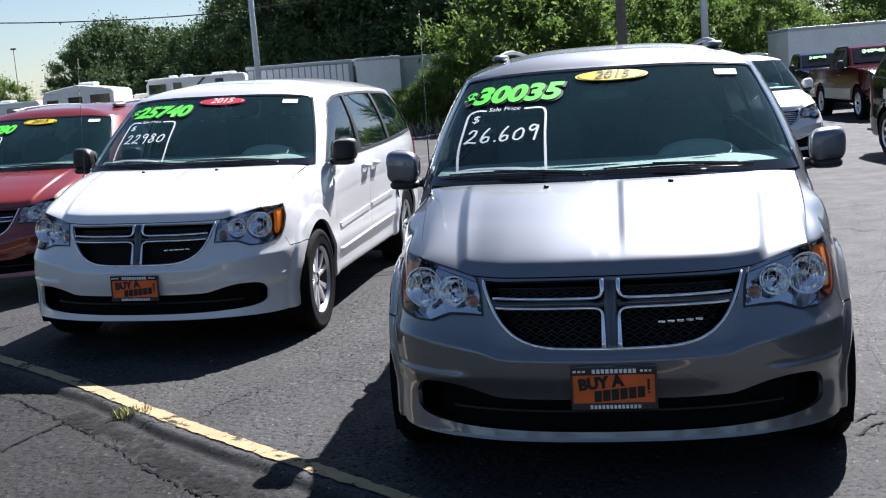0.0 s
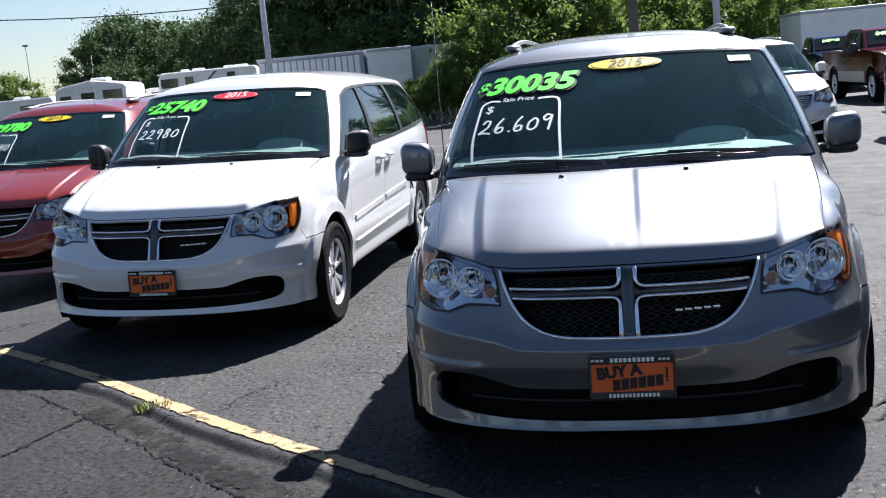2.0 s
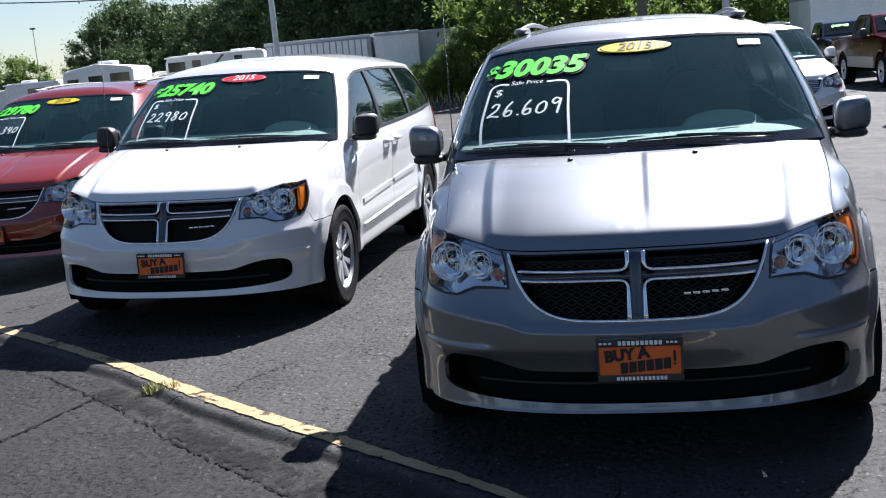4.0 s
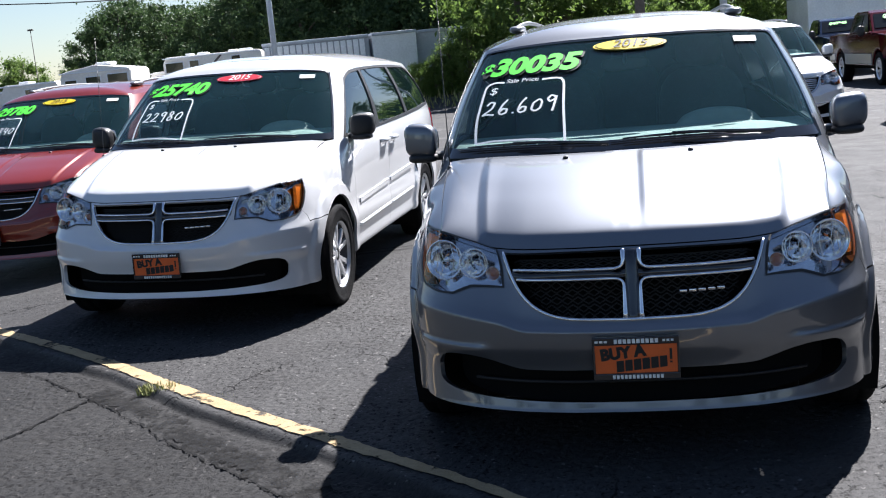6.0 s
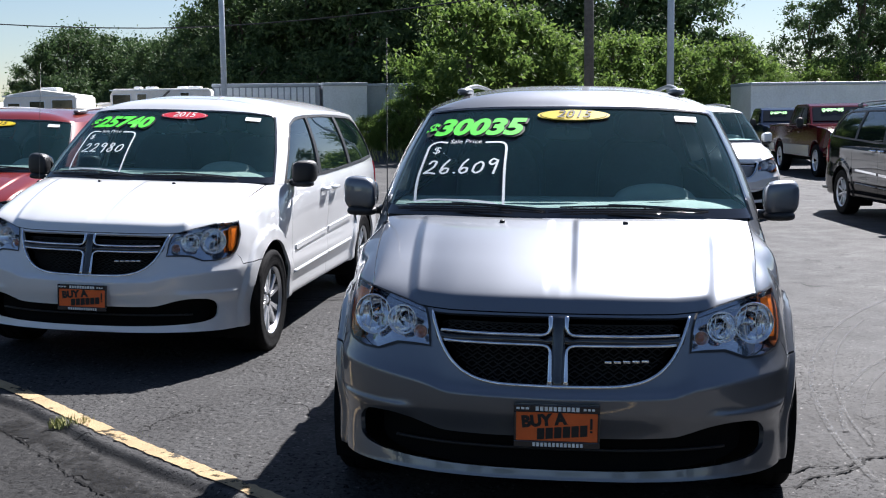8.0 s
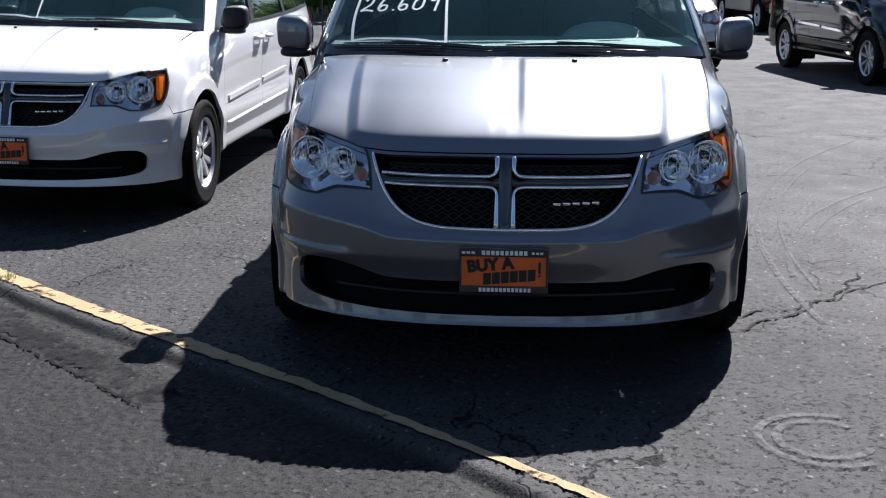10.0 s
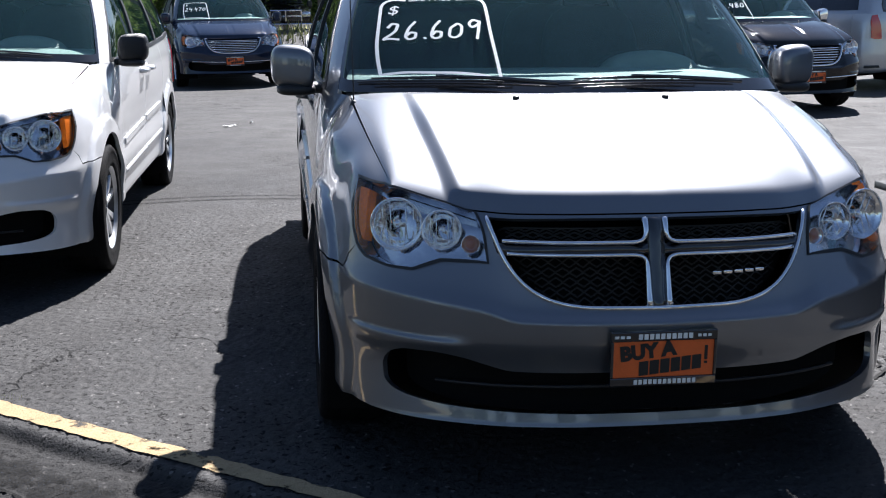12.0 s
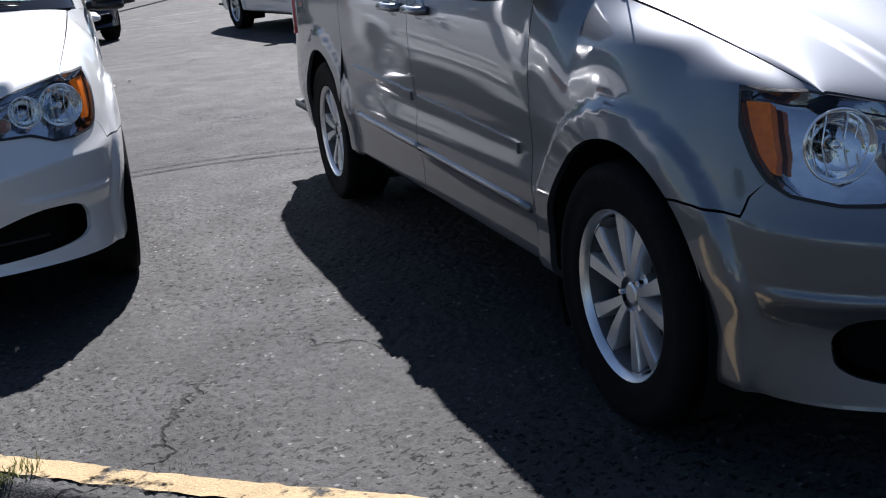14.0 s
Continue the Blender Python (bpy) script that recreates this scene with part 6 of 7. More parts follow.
def strip(name, pts, width, mat, lift=0.004, jitter=0.0):
    p, width = np.array(pts, float), np.asarray(width, float).reshape(-1, 1)
    d = np.gradient(p, axis=0)
    d /= np.linalg.norm(d, axis=1, keepdims=True)
    n = np.column_stack([-d[:, 1], d[:, 0]])
    rnd = np.random.RandomState(4)
    a = p + n * (width / 2 + jitter * rnd.randn(len(p))[:, None])
    c = p - n * (width / 2 + jitter * rnd.randn(len(p))[:, None])
    q = np.concatenate([a, p, c])
    z = ground_height(q[:, 0], q[:, 1]) + lift
    k = len(p)
    f = [(r * k + i, r * k + i + 1, (r + 1) * k + i + 1, (r + 1) * k + i) for r in (0, 1) for i in range(k - 1)]
    return mesh_of(name, np.column_stack([q, z]), f, mat)


line_x = np.arange(-7.5, 1.55, 0.03)
line_y = pchip(LINE_X, LINE_Y, line_x)
# narrower to the right, partly to stand for dimming in the van's shade
ob = part("kerb_line", strip("kerb_line", np.column_stack([line_x - 0.033, line_y - 0.037]), 0.090 - 0.05 * smooth01((line_x + 1.6) / 1.6), YELLOW_PAINT, jitter=0.004), None, None)
tagged(ob, "worn yellow parking line along the asphalt edge", "road marking", kind="structure")

PALE_MARK = strip_material("pale_tyre_mark", (0.115, 0.115, 0.114), 30, 0.34, 0.70, 0.1)
DARK_MARK = strip_material("dark_tyre_mark", (0.008, 0.008, 0.008), 40, 0.36, 0.62, 0.1)


def arc_points(cx, cy, r, a0, a1, n=50):
    return [(cx + r * math.cos(radians(a)), cy + r * math.sin(radians(a))) for a in np.linspace(a0, a1, n)]


for c in ((9.26, 1.12, 7.87, 140, 182, 0.03), (9.26, 1.12, 7.74, 152, 178, 0.015), (5.31, 1.09, 3.87, 120, 172, 0.03), (5.31, 1.09, 3.76, 140, 168, 0.02), (1.03, -0.41, 0.21, 60, 300, 0.03), (1.03, -0.41, 0.15, 40, 330, 0.03)):
    tagged(part("tyre_mark", strip("tyre_mark", arc_points(*c[:5]), c[5], PALE_MARK), None, None), "pale curved tyre mark on the asphalt", "tyre mark", kind="structure")
for c in ((-1.35, 2.9, 2.72, 62, 118, 0.045), (-1.35, 3.05, 2.72, 66, 112, 0.03)):
    tagged(part("tyre_mark", strip("tyre_mark", arc_points(*c[:5]), c[5], DARK_MARK), None, None), "thin dark curved tyre mark on the asphalt", "tyre mark", kind="structure")
WHITE_LINE = strip_material("worn_white_paint", (0.22, 0.22, 0.21), 6, 0.36, 0.5)
CRACK = strip_material("open_crack", (0.004, 0.004, 0.004), 18, 0.36, 0.46)
STAIN = strip_material("dark_seam_stain", (0.012, 0.012, 0.012), 5, 0.44, 0.62)
crack_x = np.linspace(-3.6, -1.3, 90)
crack_y = np.interp(crack_x, [-3.6, -3.28, -2.88, -2.52, -2.13, -1.86, -1.3], [2.08, 1.80, 1.45, 1.10, 0.71, 0.41, -0.15]) + np.cumsum(np.random.RandomState(8).randn(90)) * 0.006 + 0.006 * np.random.RandomState(9).randn(90)
tagged(part("crack", strip("crack", np.column_stack([crack_x, crack_y]), 0.009, CRACK, 0.003, 0.005), None, None), "long dark crack in the old asphalt", "crack", kind="structure")
tagged(part("stain", strip("stain", np.column_stack([crack_x + 0.07, crack_y + 0.08])[25:], 0.16, STAIN, 0.0025, 0.02), None, None), "dark band along a crack in the asphalt", "stain", kind="structure")
for c in ((-0.2, 2.68, 2.26, 298, 333, 0.012), (0.35, 2.95, 2.1, 285, 318, 0.01)):
    wob = [(x + 0.02 * math.sin(9 * x + 31 * y), y + 0.025 * math.sin(23 * x)) for x, y in arc_points(*c[:5])]
    tagged(part("crack", strip("crack", wob, c[5], CRACK, 0.003, 0.003), None, None), "thin dark crack in the asphalt", "crack", kind="structure")
cross_x = np.linspace(-3.05, -2.87, 20)
tagged(part("crack", strip("crack", np.column_stack([cross_x, np.interp(cross_x, [-3.05, -2.98, -2.94, -2.87], [0.75, 0.97, 1.15, 1.42])]), 0.016, CRACK, 0.003, 0.004), None, None), "short dark crack in the old asphalt", "crack", kind="structure")
for y in (20.3, 23.5):
    tagged(part("bay_line", strip("bay_line", [(x, y + 0.02 * x) for x in np.linspace(-9, 12, 60)], 0.11, WHITE_LINE), None, None), "worn pale line across the lane", "road marking", kind="structure")


# ---- verge, trees, trailers, poles ----
def leaf_material(name, lo, hi, through_light):
    """Leaves that let light through, each in its own shade of green."""
    m = bpy.data.materials.new(name)
    m.use_nodes = True
    nt = m.node_tree
    b = nt.nodes["Principled BSDF"]
    geo = nt.nodes.new("ShaderNodeNewGeometry")
    mx = nt.nodes.new("ShaderNodeMix")
    mx.data_type = "RGBA"
    mx.inputs[6].default_value, mx.inputs[7].default_value = (*lo, 1), (*hi, 1)
    nt.links.new(geo.outputs["Random Per Island"], mx.inputs[0])
    nt.links.new(mx.outputs[2], b.inputs["Base Color"])
    b.inputs["Roughness"].default_value, b.inputs["Specular IOR Level"].default_value = 0.65, 0.3
    tl = nt.nodes.new("ShaderNodeBsdfTranslucent")
    nt.links.new(mx.outputs[2], tl.inputs[0])
    ms = nt.nodes.new("ShaderNodeMixShader")
    ms.inputs[0].default_value = through_light
    nt.links.new(b.outputs[0], ms.inputs[1])
    nt.links.new(tl.outputs[0], ms.inputs[2])
    nt.links.new(ms.outputs[0], nt.nodes["Material Output"].inputs[0])
    return m


LEAF = leaf_material("dark_leaf", (0.036, 0.070, 0.028), (0.088, 0.140, 0.048), 0.28)
BUSH_LEAF = leaf_material("bush_leaf", (0.065, 0.118, 0.026), (0.175, 0.255, 0.058), 0.5)
BARK = material("bark", (0.10, 0.08, 0.06), 0.9, noise_scale=6, noise_amount=0.4, bump=1.0, bump_scale=30)
GRASS = material("grass", (0.16, 0.22, 0.05), 0.8, noise_scale=9, noise_amount=0.4, color2=(0.40, 0.38, 0.15))


def leaves(rnd, centres, spread, count, size):
    """Small bent leaves in clumps round centres."""
    k = rnd.randint(0, len(centres), count)
    c = np.array(centres)[k]
    d = rnd.randn(count, 3)
    d /= np.linalg.norm(d, axis=1, keepdims=True)
    p = c + d * (np.array(spread)[k] * np.abs(rnd.randn(count)) * 0.62)[:, None] * np.array([1, 1, 0.85])
    u = rnd.randn(count, 3)
    u /= np.linalg.norm(u, axis=1, keepdims=True)
    w = np.cross(u, d + rnd.randn(count, 3) * 0.4)
    w /= np.maximum(np.linalg.norm(w, axis=1, keepdims=True), 1e-6)
    s = (size * rnd.uniform(0.6, 1.4, count))[:, None]
    droop = np.array([0, 0, -0.25])
    verts = np.stack([p - u * s, p + w * s * 0.45, p + u * s + droop * s, p - w * s * 0.45], 1).reshape(-1, 3)
    faces = [(4 * i, 4 * i + 1, 4 * i + 2, 4 * i + 3) for i in range(count)]
    return verts, faces


def tree_meshes(seed, height, radius, low, count, size=0.12, leaf=None):
    rnd = np.random.RandomState(seed)
    trunk = [tube([(0, 0, -0.3), (0.05, 0.02, height * 0.3), (0.02 + rnd.randn() * 0.2, rnd.randn() * 0.2, height * 0.62), (rnd.randn() * 0.3, rnd.randn() * 0.3, height * 0.93)], [0.24, 0.18, 0.11, 0.03], 8)]
    centres, spread = [], []
    for i in range(int(40 + height * 6)):
        h = rnd.uniform(low, 0.97)
        a = rnd.uniform(0, 2 * math.pi)
        prof = math.sin(math.pi * min(1, max(0.06, (h - low * 0.6) / (1.05 - low * 0.6)))) ** 0.6
        r = radius * prof * rnd.uniform(0.35, 1.0)
        c = (r * math.cos(a), r * math.sin(a), h * height)
        centres.append(c)
        spread.append(radius * rnd.uniform(0.14, 0.34))
        if i % 6 == 0:
            h0 = max(0.12, h - 0.22) * height
            trunk.append(tube([(0, 0, h0), (c[0] * 0.5, c[1] * 0.5, h0 + (c[2] - h0) * 0.6), c], [0.07, 0.045, 0.012], 5))
    return mesh_of("trunk", *joined(*trunk), BARK), mesh_of("crown", *leaves(rnd, centres, spread, count, size), leaf or LEAF, smooth=False)


TREES = [tree_meshes(1, 9.0, 3.4, 0.10, 30000), tree_meshes(2, 8.0, 3.0, 0.12, 26000), tree_meshes(3, 10.5, 3.0, 0.22, 20000, 0.11), tree_meshes(4, 4.8, 2.5, 0.02, 24000, 0.092, BUSH_LEAF), tree_meshes(5, 8.5, 2.2, 0.3, 8400, 0.10), tree_meshes(6, 4.8, 2.5, 0.02, 24000, 0.092)]


def tree(kind, x, y, turn, scale, label, z=0.4):
    t = thing("bush" if kind in (3, 5) else "tree", label, "bush" if kind in (3, 5) else "tree", Matrix.Translation((x, y, z)) @ pose(0, 0, 0, 0, 0, turn) @ Matrix.Scale(scale, 4), "trees behind the lot")
    part("trunk", TREES[kind][0], None, t)
    part("crown", TREES[kind][1], None, t)
    return t


_r = random.Random(7)
DENSE, THIN = "dense dark green tree with a broad leafy crown", "tall thin green tree with gaps in its crown"
for x, y, k, s in ((-25.2, 52, 1, 0.62), (-24.3, 55, 0, 0.72), (-23.2, 51, 0, 0.66), (-22.2, 55, 1, 0.76), (-21.0, 52, 1, 0.68), (-19.9, 55, 0, 0.66), (-17.8, 54, 1, 0.72), (-15.5, 54, 0, 0.80), (-12.8, 54, 1, 0.98), (-18.8, 50, 0, 0.60), (-16.6, 52, 0, 0.66), (-14.2, 49, 0, 0.80), (-11.4, 51, 1, 1.10), (-8.8, 49, 0, 1.05), (-22.2, 49, 5, 0.8), (-19.2, 49, 5, 0.8), (-16.5, 48, 5, 0.9), (-13, 47, 5, 0.9), (-10, 47, 5, 0.9), (-7, 47, 5, 0.9), (-6.2, 51, 2, 1.05), (-4.0, 48, 0, 1.1), (-1.2, 51, 1, 1.15), (1.4, 53, 2, 0.95), (3.8, 50, 0, 0.95), (6.5, 52, 1, 1.0), (8.6, 51, 1, 0.62), (-19, 57, 2, 0.55), (-13, 57, 2, 0.9), (-7, 57, 2, 1.1), (0, 58, 2, 1.15), (5, 58, 2, 1.05)):
    tree(k, x, y, _r.uniform(0, 360), s * (0.95 if x < -16.7 else 1.06 if x < -10 else 1.0), DENSE if k < 2 else "low leafy green bush" if k == 5 else THIN)
for x, y, k, s in ((11.2, 55, 4, 0.55), (13.4, 55, 4, 0.80), (15.6, 54, 2, 0.82), (17.2, 56, 4, 0.85), (18.6, 54, 0, 0.72), (20.6, 55, 2, 0.80), (22.6, 55, 0, 0.8), (25, 54, 0, 0.7), (28, 55, 1, 0.8), (13, 50, 3, 0.75), (15.8, 50, 3, 0.7), (10, 49, 3, 0.72), (18.5, 50, 3, 0.75), (21.5, 50, 3, 0.8), (25, 50, 3, 0.85)):
    tree(k, x, y, _r.uniform(0, 360), s, THIN if k != 3 else "low leafy green bush")
for x, y, s in ((-2.75, 38.5, 1.1), (-0.9, 40, 1.05), (1.1, 41, 0.85), (3.0, 43, 0.9), (-3.9, 42.5, 0.8), (5.4, 44.5, 0.9), (8.0, 45, 0.85)):
    tree(3, x, y, _r.uniform(0, 360), s, "large leafy bush at the lot's edge")
for x, y, s in ((-6.9, 37.2, 0.20), (-6.3, 36.9, 0.24), (-5.7, 36.7, 0.28), (-5.1, 36.8, 0.36), (-4.5, 37.4, 0.46)):
    tree(3, x, y, _r.uniform(0, 360), s, "low scrubby bush on the verge", 0.5)
for x, y, k, s in ((-46, 84, 3, 1.0), (-41.5, 86, 3, 0.85), (-50.5, 85, 3, 1.15), (-38, 88, 3, 0.75), (-44, 90, 1, 0.55)):
    tree(k, x, y, _r.uniform(0, 360), s, DENSE if k == 1 else "round pale green bush far behind the campers")

# unseen trees added behind the camera, to darken reflections in the vans
for k in range(9):
    tree(k % 3, -36 + 9 * k + _r.uniform(-2, 2), -44 + _r.uniform(-4, 4), _r.uniform(0, 360), _r.uniform(0.8, 1.1), "dense green tree added unseen behind the camera", 0.0)
# unseen trees added on the left, to block low sky light
for k in range(7):
    tree(k % 3, -52 + _r.uniform(-3, 3), -36 + 8.5 * k, _r.uniform(0, 360), _r.uniform(0.9, 1.2), "dense green tree added unseen left of the lot", 0.9)


def blades(name, cx, cy, rx, ry, count, height, seed, base=0.0):
    rnd = np.random.RandomState(seed)
    x, y = cx + rx * rnd.uniform(-1, 1, count), cy + ry * rnd.uniform(-1, 1, count)
    z = ground_height_flat(x, y) + base
    a = rnd.uniform(0, 2 * math.pi, count)
    h, lean = height * rnd.uniform(0.4, 1.2, count), rnd.uniform(0.1, 0.7, count)
    dx, dy, w = np.cos(a), np.sin(a), 0.09 * height
    v = np.stack([np.column_stack([x - dy * w, y + dx * w, z]), np.column_stack([x + dy * w, y - dx * w, z]), np.column_stack([x + dx * h * lean, y + dy * h * lean, z + h])], 1).reshape(-1, 3)
    return mesh_of(name, v, [(3 * i, 3 * i + 1, 3 * i + 2) for i in range(count)], GRASS, smooth=False)


def ground_height_flat(x, y):
    return 0.65 * smooth01((y - 34.0) / 4.0)


tagged(part("verge_grass", blades("verge_grass", -4, 42, 30, 7, 26000, 0.34, 3), None, None), "rough green grass verge behind the lot", "grass", kind="stuff")
tagged(part("grass_tuft", blades("grass_tuft", -2.52, 1.53, 0.10, 0.05, 260, 0.055, 5, 0.0), None, None), "small green grass tuft in an asphalt crack", "grass", kind="stuff")
tagged(part("grass_tuft", blades("grass_tuft", -2.12, 1.32, 0.09, 0.03, 90, 0.04, 6, -0.015), None, None), "dry grass tuft in an asphalt crack", "grass", kind="stuff")

CONTAINER = material("pale_corrugated_steel", (0.34, 0.37, 0.40), 0.5, noise_scale=2, noise_amount=0.15, bump=0.2, bump_scale=20)
TRAILER_WHITE = material("trailer_panel", (0.80, 0.82, 0.84), 0.45, noise_scale=1.5, noise_amount=0.1, bump=0.15, bump_scale=12)
TRAILER_GREY = material("trailer_end", (0.42, 0.46, 0.50), 0.5, noise_scale=1.5, noise_amount=0.12, bump=0.15, bump_scale=12)
RV_CREAM = material("motorhome_shell", (0.80, 0.78, 0.73), 0.4, noise_scale=2, noise_amount=0.08)
POLE_STEEL = material("galvanised_steel", (0.55, 0.60, 0.65), 0.5, 0.1, noise_scale=5, noise_amount=0.12)
POLE_WOOD = material("weathered_wood", (0.13, 0.115, 0.10), 0.9, noise_scale=7, noise_amount=0.35, bump=0.8, bump_scale=40)


def panel_box(name, parent, mat, dims, bevel=0.03, label=""):
    bm = bmesh.new()
    box(bm, *dims, bevel=bevel)
    return part(name, bm, mat, parent, label)


def container(m, length, height, width, label, mat, end_mat, ribs=True):
    t = thing("trailer", label, "trailer", m, "trailers behind the lot")
    panel_box("box", t, mat, (0, length, 0, width, 0.9, height), 0.03)
    if ribs:
        k = int(length / 0.24)
        me = None
        for i in range(k):
            bm = bmesh.new()
            box(bm, -0.095, 0.095, -0.05, 0.0, 1.0, height - 0.14, 0.015, 1)
            if me is None:
                # white ribs on a greyer box: sunlit ridges and shaded grooves in colour
                ob = part("rib", bm, TRAILER_WHITE, t)
                me = ob.data
            else:
                bm.free()
                ob = part("rib", me, None, t)
            ob.location = (0.16 + i * 0.24, 0, 0)
    panel_box("top_rail", t, end_mat, (-0.02, length + 0.02, -0.07, width + 0.02, height - 0.1, height + 0.02), 0.02, "dark top rail")
    panel_box("end_panel", t, end_mat, (length - 0.01, length + 0.03, 0.05, width - 0.05, 1.0, height - 0.14), 0.01, "grey end panel")
    panel_box("chassis", t, DARK, (0.2, length - 0.2, 0.3, width - 0.3, 0.62, 0.9), 0.02, "dark chassis")
    for x in (length * 0.2, length * 0.2 + 1.1):
        for y in (0.2, width - 0.2):
            w = part("wheel", MESHES[("wheel", "twin")][0], RUBBER, t, "black tyre")
            w.matrix_basis = Matrix.Translation((x, y, 0.47)) @ pose(0, 0, 0, 0, 0, 90) @ Matrix.Scale(1.3, 4)
    return t


container(pose(-12.35, 38.2, -0.05, 0, 0, 13), 4.0, 3.02, 2.4, "pale corrugated trailer behind the lot", CONTAINER, TRAILER_GREY)
container(pose(-8.34, 39.3, 0.04, 0, 0, 20), 1.72, 2.95, 2.4, "white box trailer with grey end doors", TRAILER_WHITE, TRAILER_GREY, False)
container(pose(-6.85, 40.5, 0.04, 0, 0, 8), 2.4, 2.92, 2.4, "grey box trailer half behind bushes", TRAILER_GREY, TRAILER_GREY, False)
container(pose(7.95, 40.2, 0.22, 0, 0, 8), 7.4, 2.55, 2.5, "long white semi trailer behind the pickup trucks", TRAILER_WHITE, TRAILER_GREY, False)


def motorhome(m, length, height, label, windows, gable=0.0, units=(), stripe=True):
    """A cream camper; windows are (from, to, below the roof, height) along the side."""
    t = thing("motorhome", label, "motorhome", m, "motorhomes behind the lot")
    bm = softened(prism([(0, 0.6), (length, 0.6), (length, height - 0.10), (length - 0.12, height), (length * 0.5, height + gable), (0.16, height), (0.03, height - 0.22)], 1.2, 0.8), 0.04, lambda c: Vector((c.y, c.x, c.z)))
    bmesh.ops.recalc_face_normals(bm, faces=bm.faces)
    part("body", bm, RV_CREAM, t, "cream shell")
    panel_box("roof_edge", t, TRAILER_WHITE, (0.02, length - 0.02, -1.235, -1.19, height - 0.075, height - 0.03), 0.008, "white roof edge trim")
    for x0, x1, drop, tall in windows:
        w = panel_box("window", t, GLOSS_BLACK, (x0, x1, -1.222, -1.19, height - drop - tall, height - drop), 0.01, "dark window")
        panel_box("window_frame", w, TRAILER_WHITE, (x0 - 0.03, x1 + 0.03, -1.214, -1.19, height - drop - tall - 0.03, height - drop + 0.03), 0.006, "pale window frame")
    if stripe:
        bm = bmesh.new()
        for v in box(bm, length * 0.36, length * 0.60, -1.212, -1.19, height - 0.62, height - 0.52):
            v.co.z += 0.95 * (v.co.x - length * 0.48) + 0.10
        part("stripe", bm, BRONZE, t, "dark slanting stripe")
        panel_box("band", t, TRAILER_GREY, (0.1, length - 0.1, -1.210, -1.19, height - 0.92, height - 0.72), 0.004, "grey band")
    for x, size in units:
        panel_box("roof_unit", t, TRAILER_WHITE, (x - size, x + size, -0.3, 0.3, height + gable - 0.03, height + gable + 0.10), 0.04, "white roof air conditioner")
    for x in (length * 0.22, length * 0.75):
        for y in (-1.1, 1.1):
            w = part("wheel", MESHES[("wheel", "twin")][0], RUBBER, t, "black tyre")
            w.matrix_basis = Matrix.Translation((x, y, 0.42)) @ pose(0, 0, 0, 0, 0, 90) @ Matrix.Scale(1.15, 4)
    return t


BRONZE = material("bronze_stripe", (0.10, 0.085, 0.075), 0.4, noise_scale=4, noise_amount=0.1)
motorhome(pose(-15.85, 37.5, 0.02, 0, 0, 10), 3.65, 2.78, "cream motorhome with windows and a dark slanting stripe", ((0.12, 0.75, 0.22, 0.34), (1.0, 1.32, 0.20, 0.32), (2.55, 2.85, 0.16, 0.22)), 0.0, ((0.85, 0.13), (1.35, 0.2), (2.5, 0.18), (2.95, 0.24)))
motorhome(pose(-18.7, 35.2, 0.0, 0, 0, 6), 2.55, 2.58, "cream camper with a gabled pale roof and a dark rear window", ((1.72, 2.42, 0.20, 0.50), (0.95, 1.45, 0.24, 0.50), (0.2, 0.6, 0.30, 0.4)), 0.17, ((1.35, 0.3),), False)
motorhome(pose(-16.9, 38.9, 0.0, 0, 0, 6), 2.2, 2.34, "low cream camper behind the larger ones", ((0.3, 0.9, 0.16, 0.22), (1.3, 1.9, 0.16, 0.22)), 0.0, (), False)
motorhome(pose(-20.9, 35.2, 0.0, 0, 0, 4), 2.1, 2.34, "cream camper with a dark window at the edge of the lot", ((0.9, 1.75, 0.22, 0.30),), 0.0, ((0.5, 0.2),), False)
motorhome(pose(-25.6, 35.6, 0.0, 0, 0, 3), 4.6, 2.16, "long low cream camper at the edge of the lot", ((1.2, 3.6, 0.24, 0.30),), 0.0, (), True)


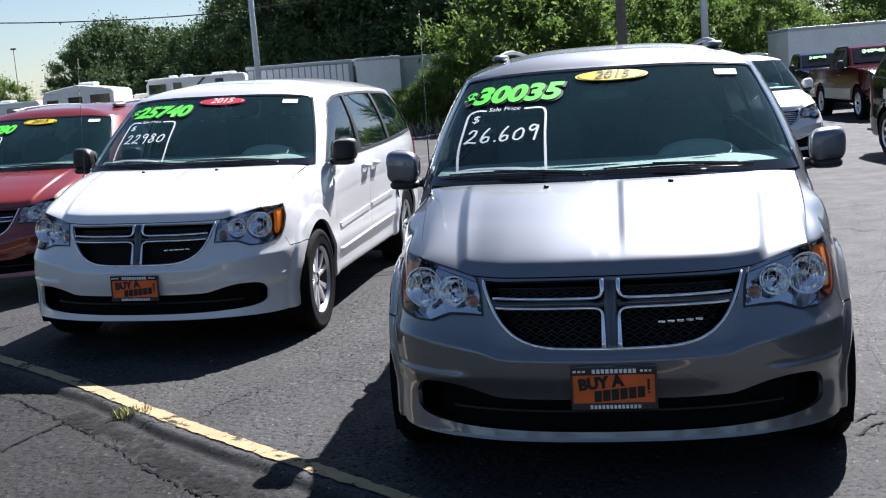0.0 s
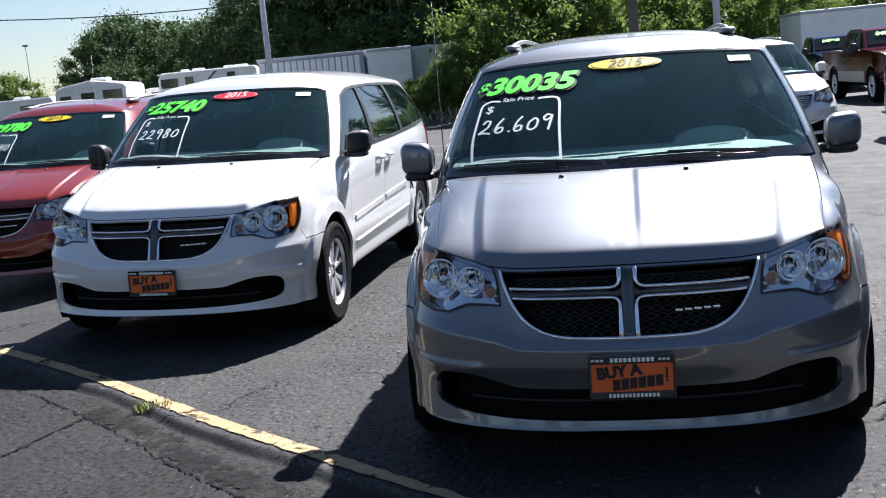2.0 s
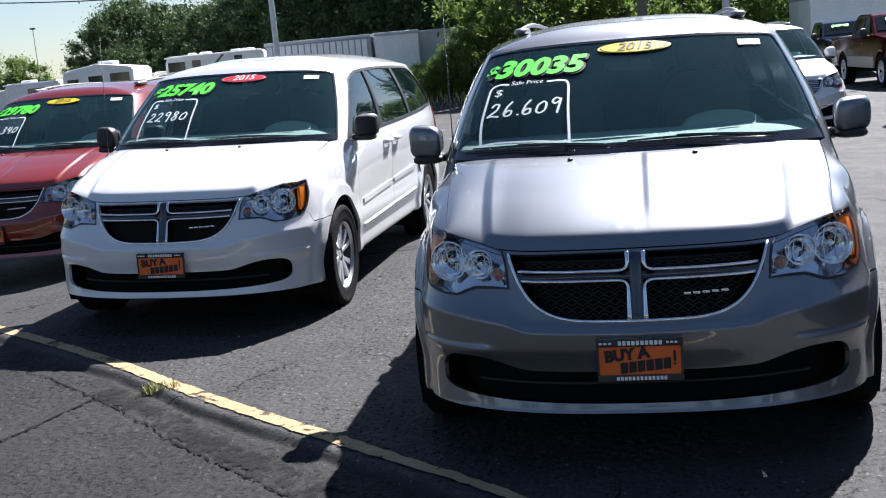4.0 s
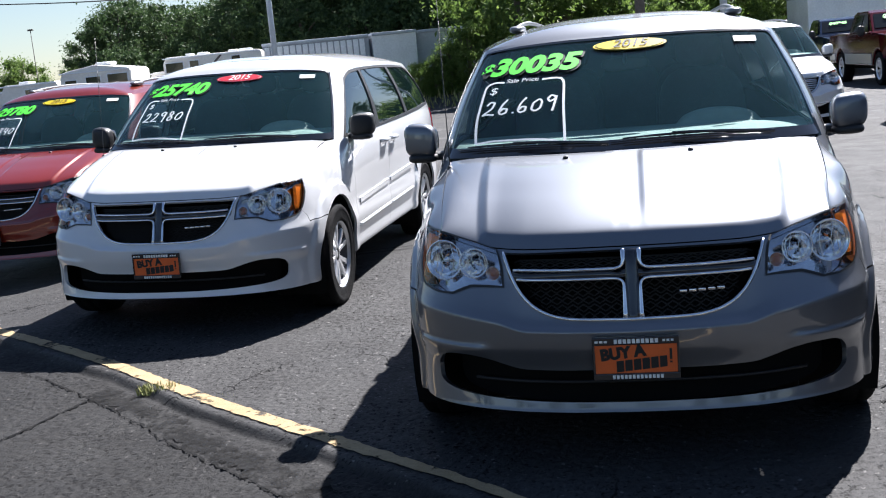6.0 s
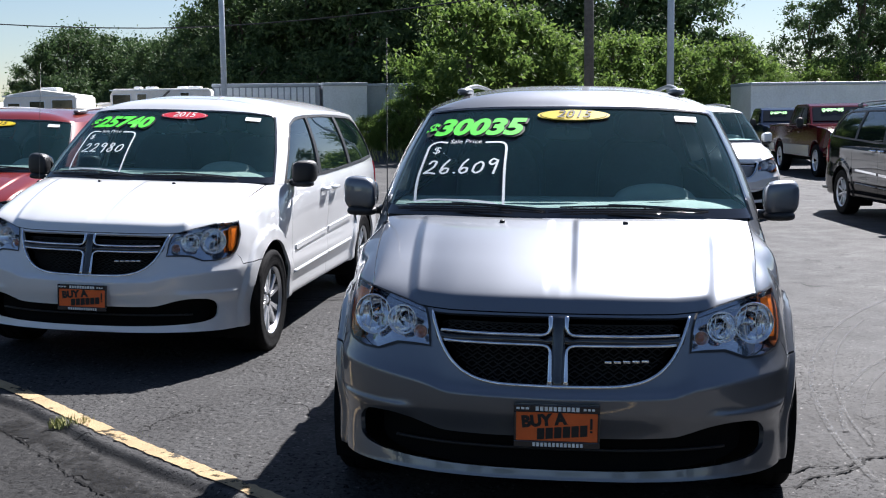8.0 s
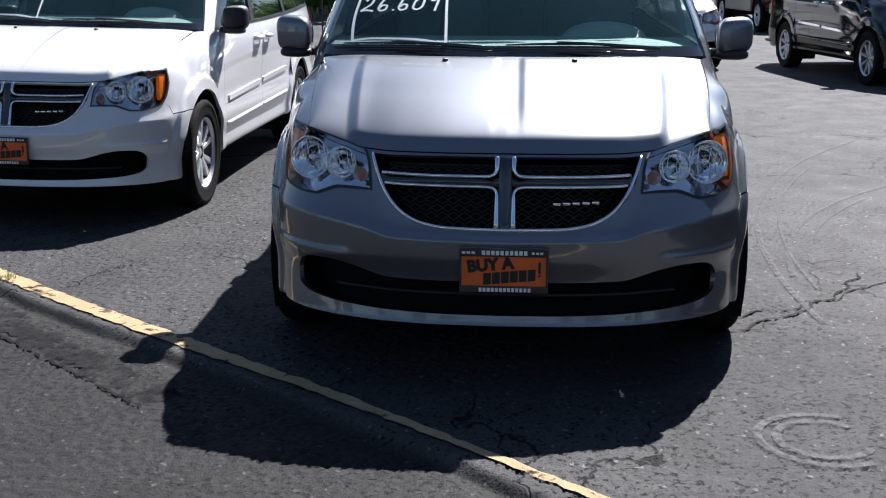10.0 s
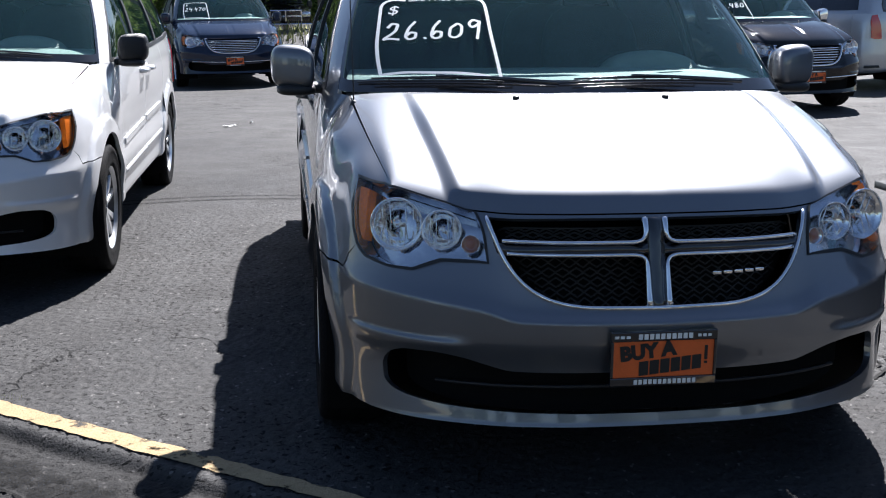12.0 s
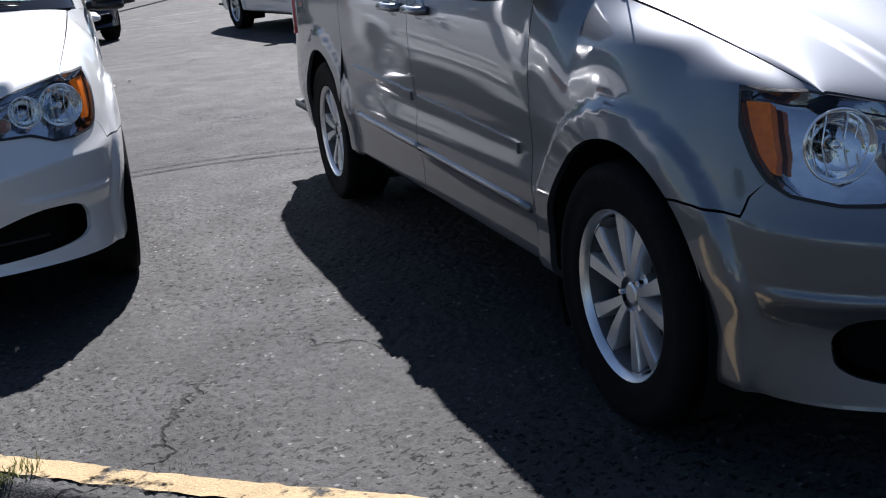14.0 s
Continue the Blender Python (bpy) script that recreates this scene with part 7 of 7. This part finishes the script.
def pole(name, x, y, r0, r1, h, mat, label, category, base=True):
    t = thing(name, label, category, pose(x, y, 0))
    bm = bmesh.new()
    rod(bm, (0, 0, -0.2), (0, 0, h), r0, r1, 14)
    part("pole", bm, mat, t, smooth=True)
    if base:
        bm = bmesh.new()
        rod(bm, (0, 0, 0), (0, 0, 0.75), 0.3, 0.29, 18)
        part("footing", bm, TRAILER_WHITE, t, "concrete footing")
    return t


pole("light_pole", -11.28, 36, 0.11, 0.09, 9.5, POLE_STEEL, "grey steel light pole behind the lot", "pole")
pole("light_pole", 4.45, 36, 0.13, 0.11, 9.5, POLE_STEEL, "grey steel light pole by the bushes", "pole")
pole("utility_pole", 1.54, 33.2, 0.17, 0.14, 9.5, POLE_WOOD, "weathered wooden utility pole", "pole", False)
far_pole = pole("light_pole", -32.5, 60, 0.032, 0.02, 5.9, POLE_WOOD, "thin grey pole with a small lamp far off", "pole", False)
bm = bmesh.new()
box(bm, -0.16, 0.16, -0.08, 0.08, 5.86, 5.96, 0.02)
part("lamp_head", bm, POLE_WOOD, far_pole, "small lamp head")
pts = [(x, 36.5 - 3.3 * max(0.0, (x + 13.0) / 14.5), 4.95 + 0.005 * (x + 12.5) ** 2) for x in np.linspace(-40, 1.5, 30)]
tagged(part("cable", mesh_of("cable", *tube(pts, 0.022, 5), DARK), None, None), "black overhead cable to the utility pole", "cable")


def litter(x, y, size, turn):
    """A crumpled scrap of paper."""
    rnd = np.random.RandomState(int(turn))
    g = np.linspace(-1, 1, 5)
    v = [(size * (a + 0.15 * rnd.randn()), size * 0.6 * (b + 0.15 * rnd.randn()), 0.012 + 0.010 * rnd.rand() + 0.012 * a * a) for a in g for b in g]
    f = [(i * 5 + j, i * 5 + j + 5, i * 5 + j + 6, i * 5 + j + 1) for i in range(4) for j in range(4)]
    ob = part("paper_scrap", mesh_of("paper_scrap", v, f, PAPER, smooth=False), None, None)
    ob.matrix_basis = pose(x, y, float(ground_height(np.array([x]), np.array([y]))[0]) - 0.008, 0, 0, turn)
    tagged(ob, "small pale scrap of paper on the asphalt", "litter", "scraps on the asphalt")


for x, y, size, turn in ((-1.31, 10.81, 0.06, 20), (-1.03, 11.21, 0.03, 75), (-1.22, 10.9, 0.025, 130)):
    litter(x, y, size, turn)
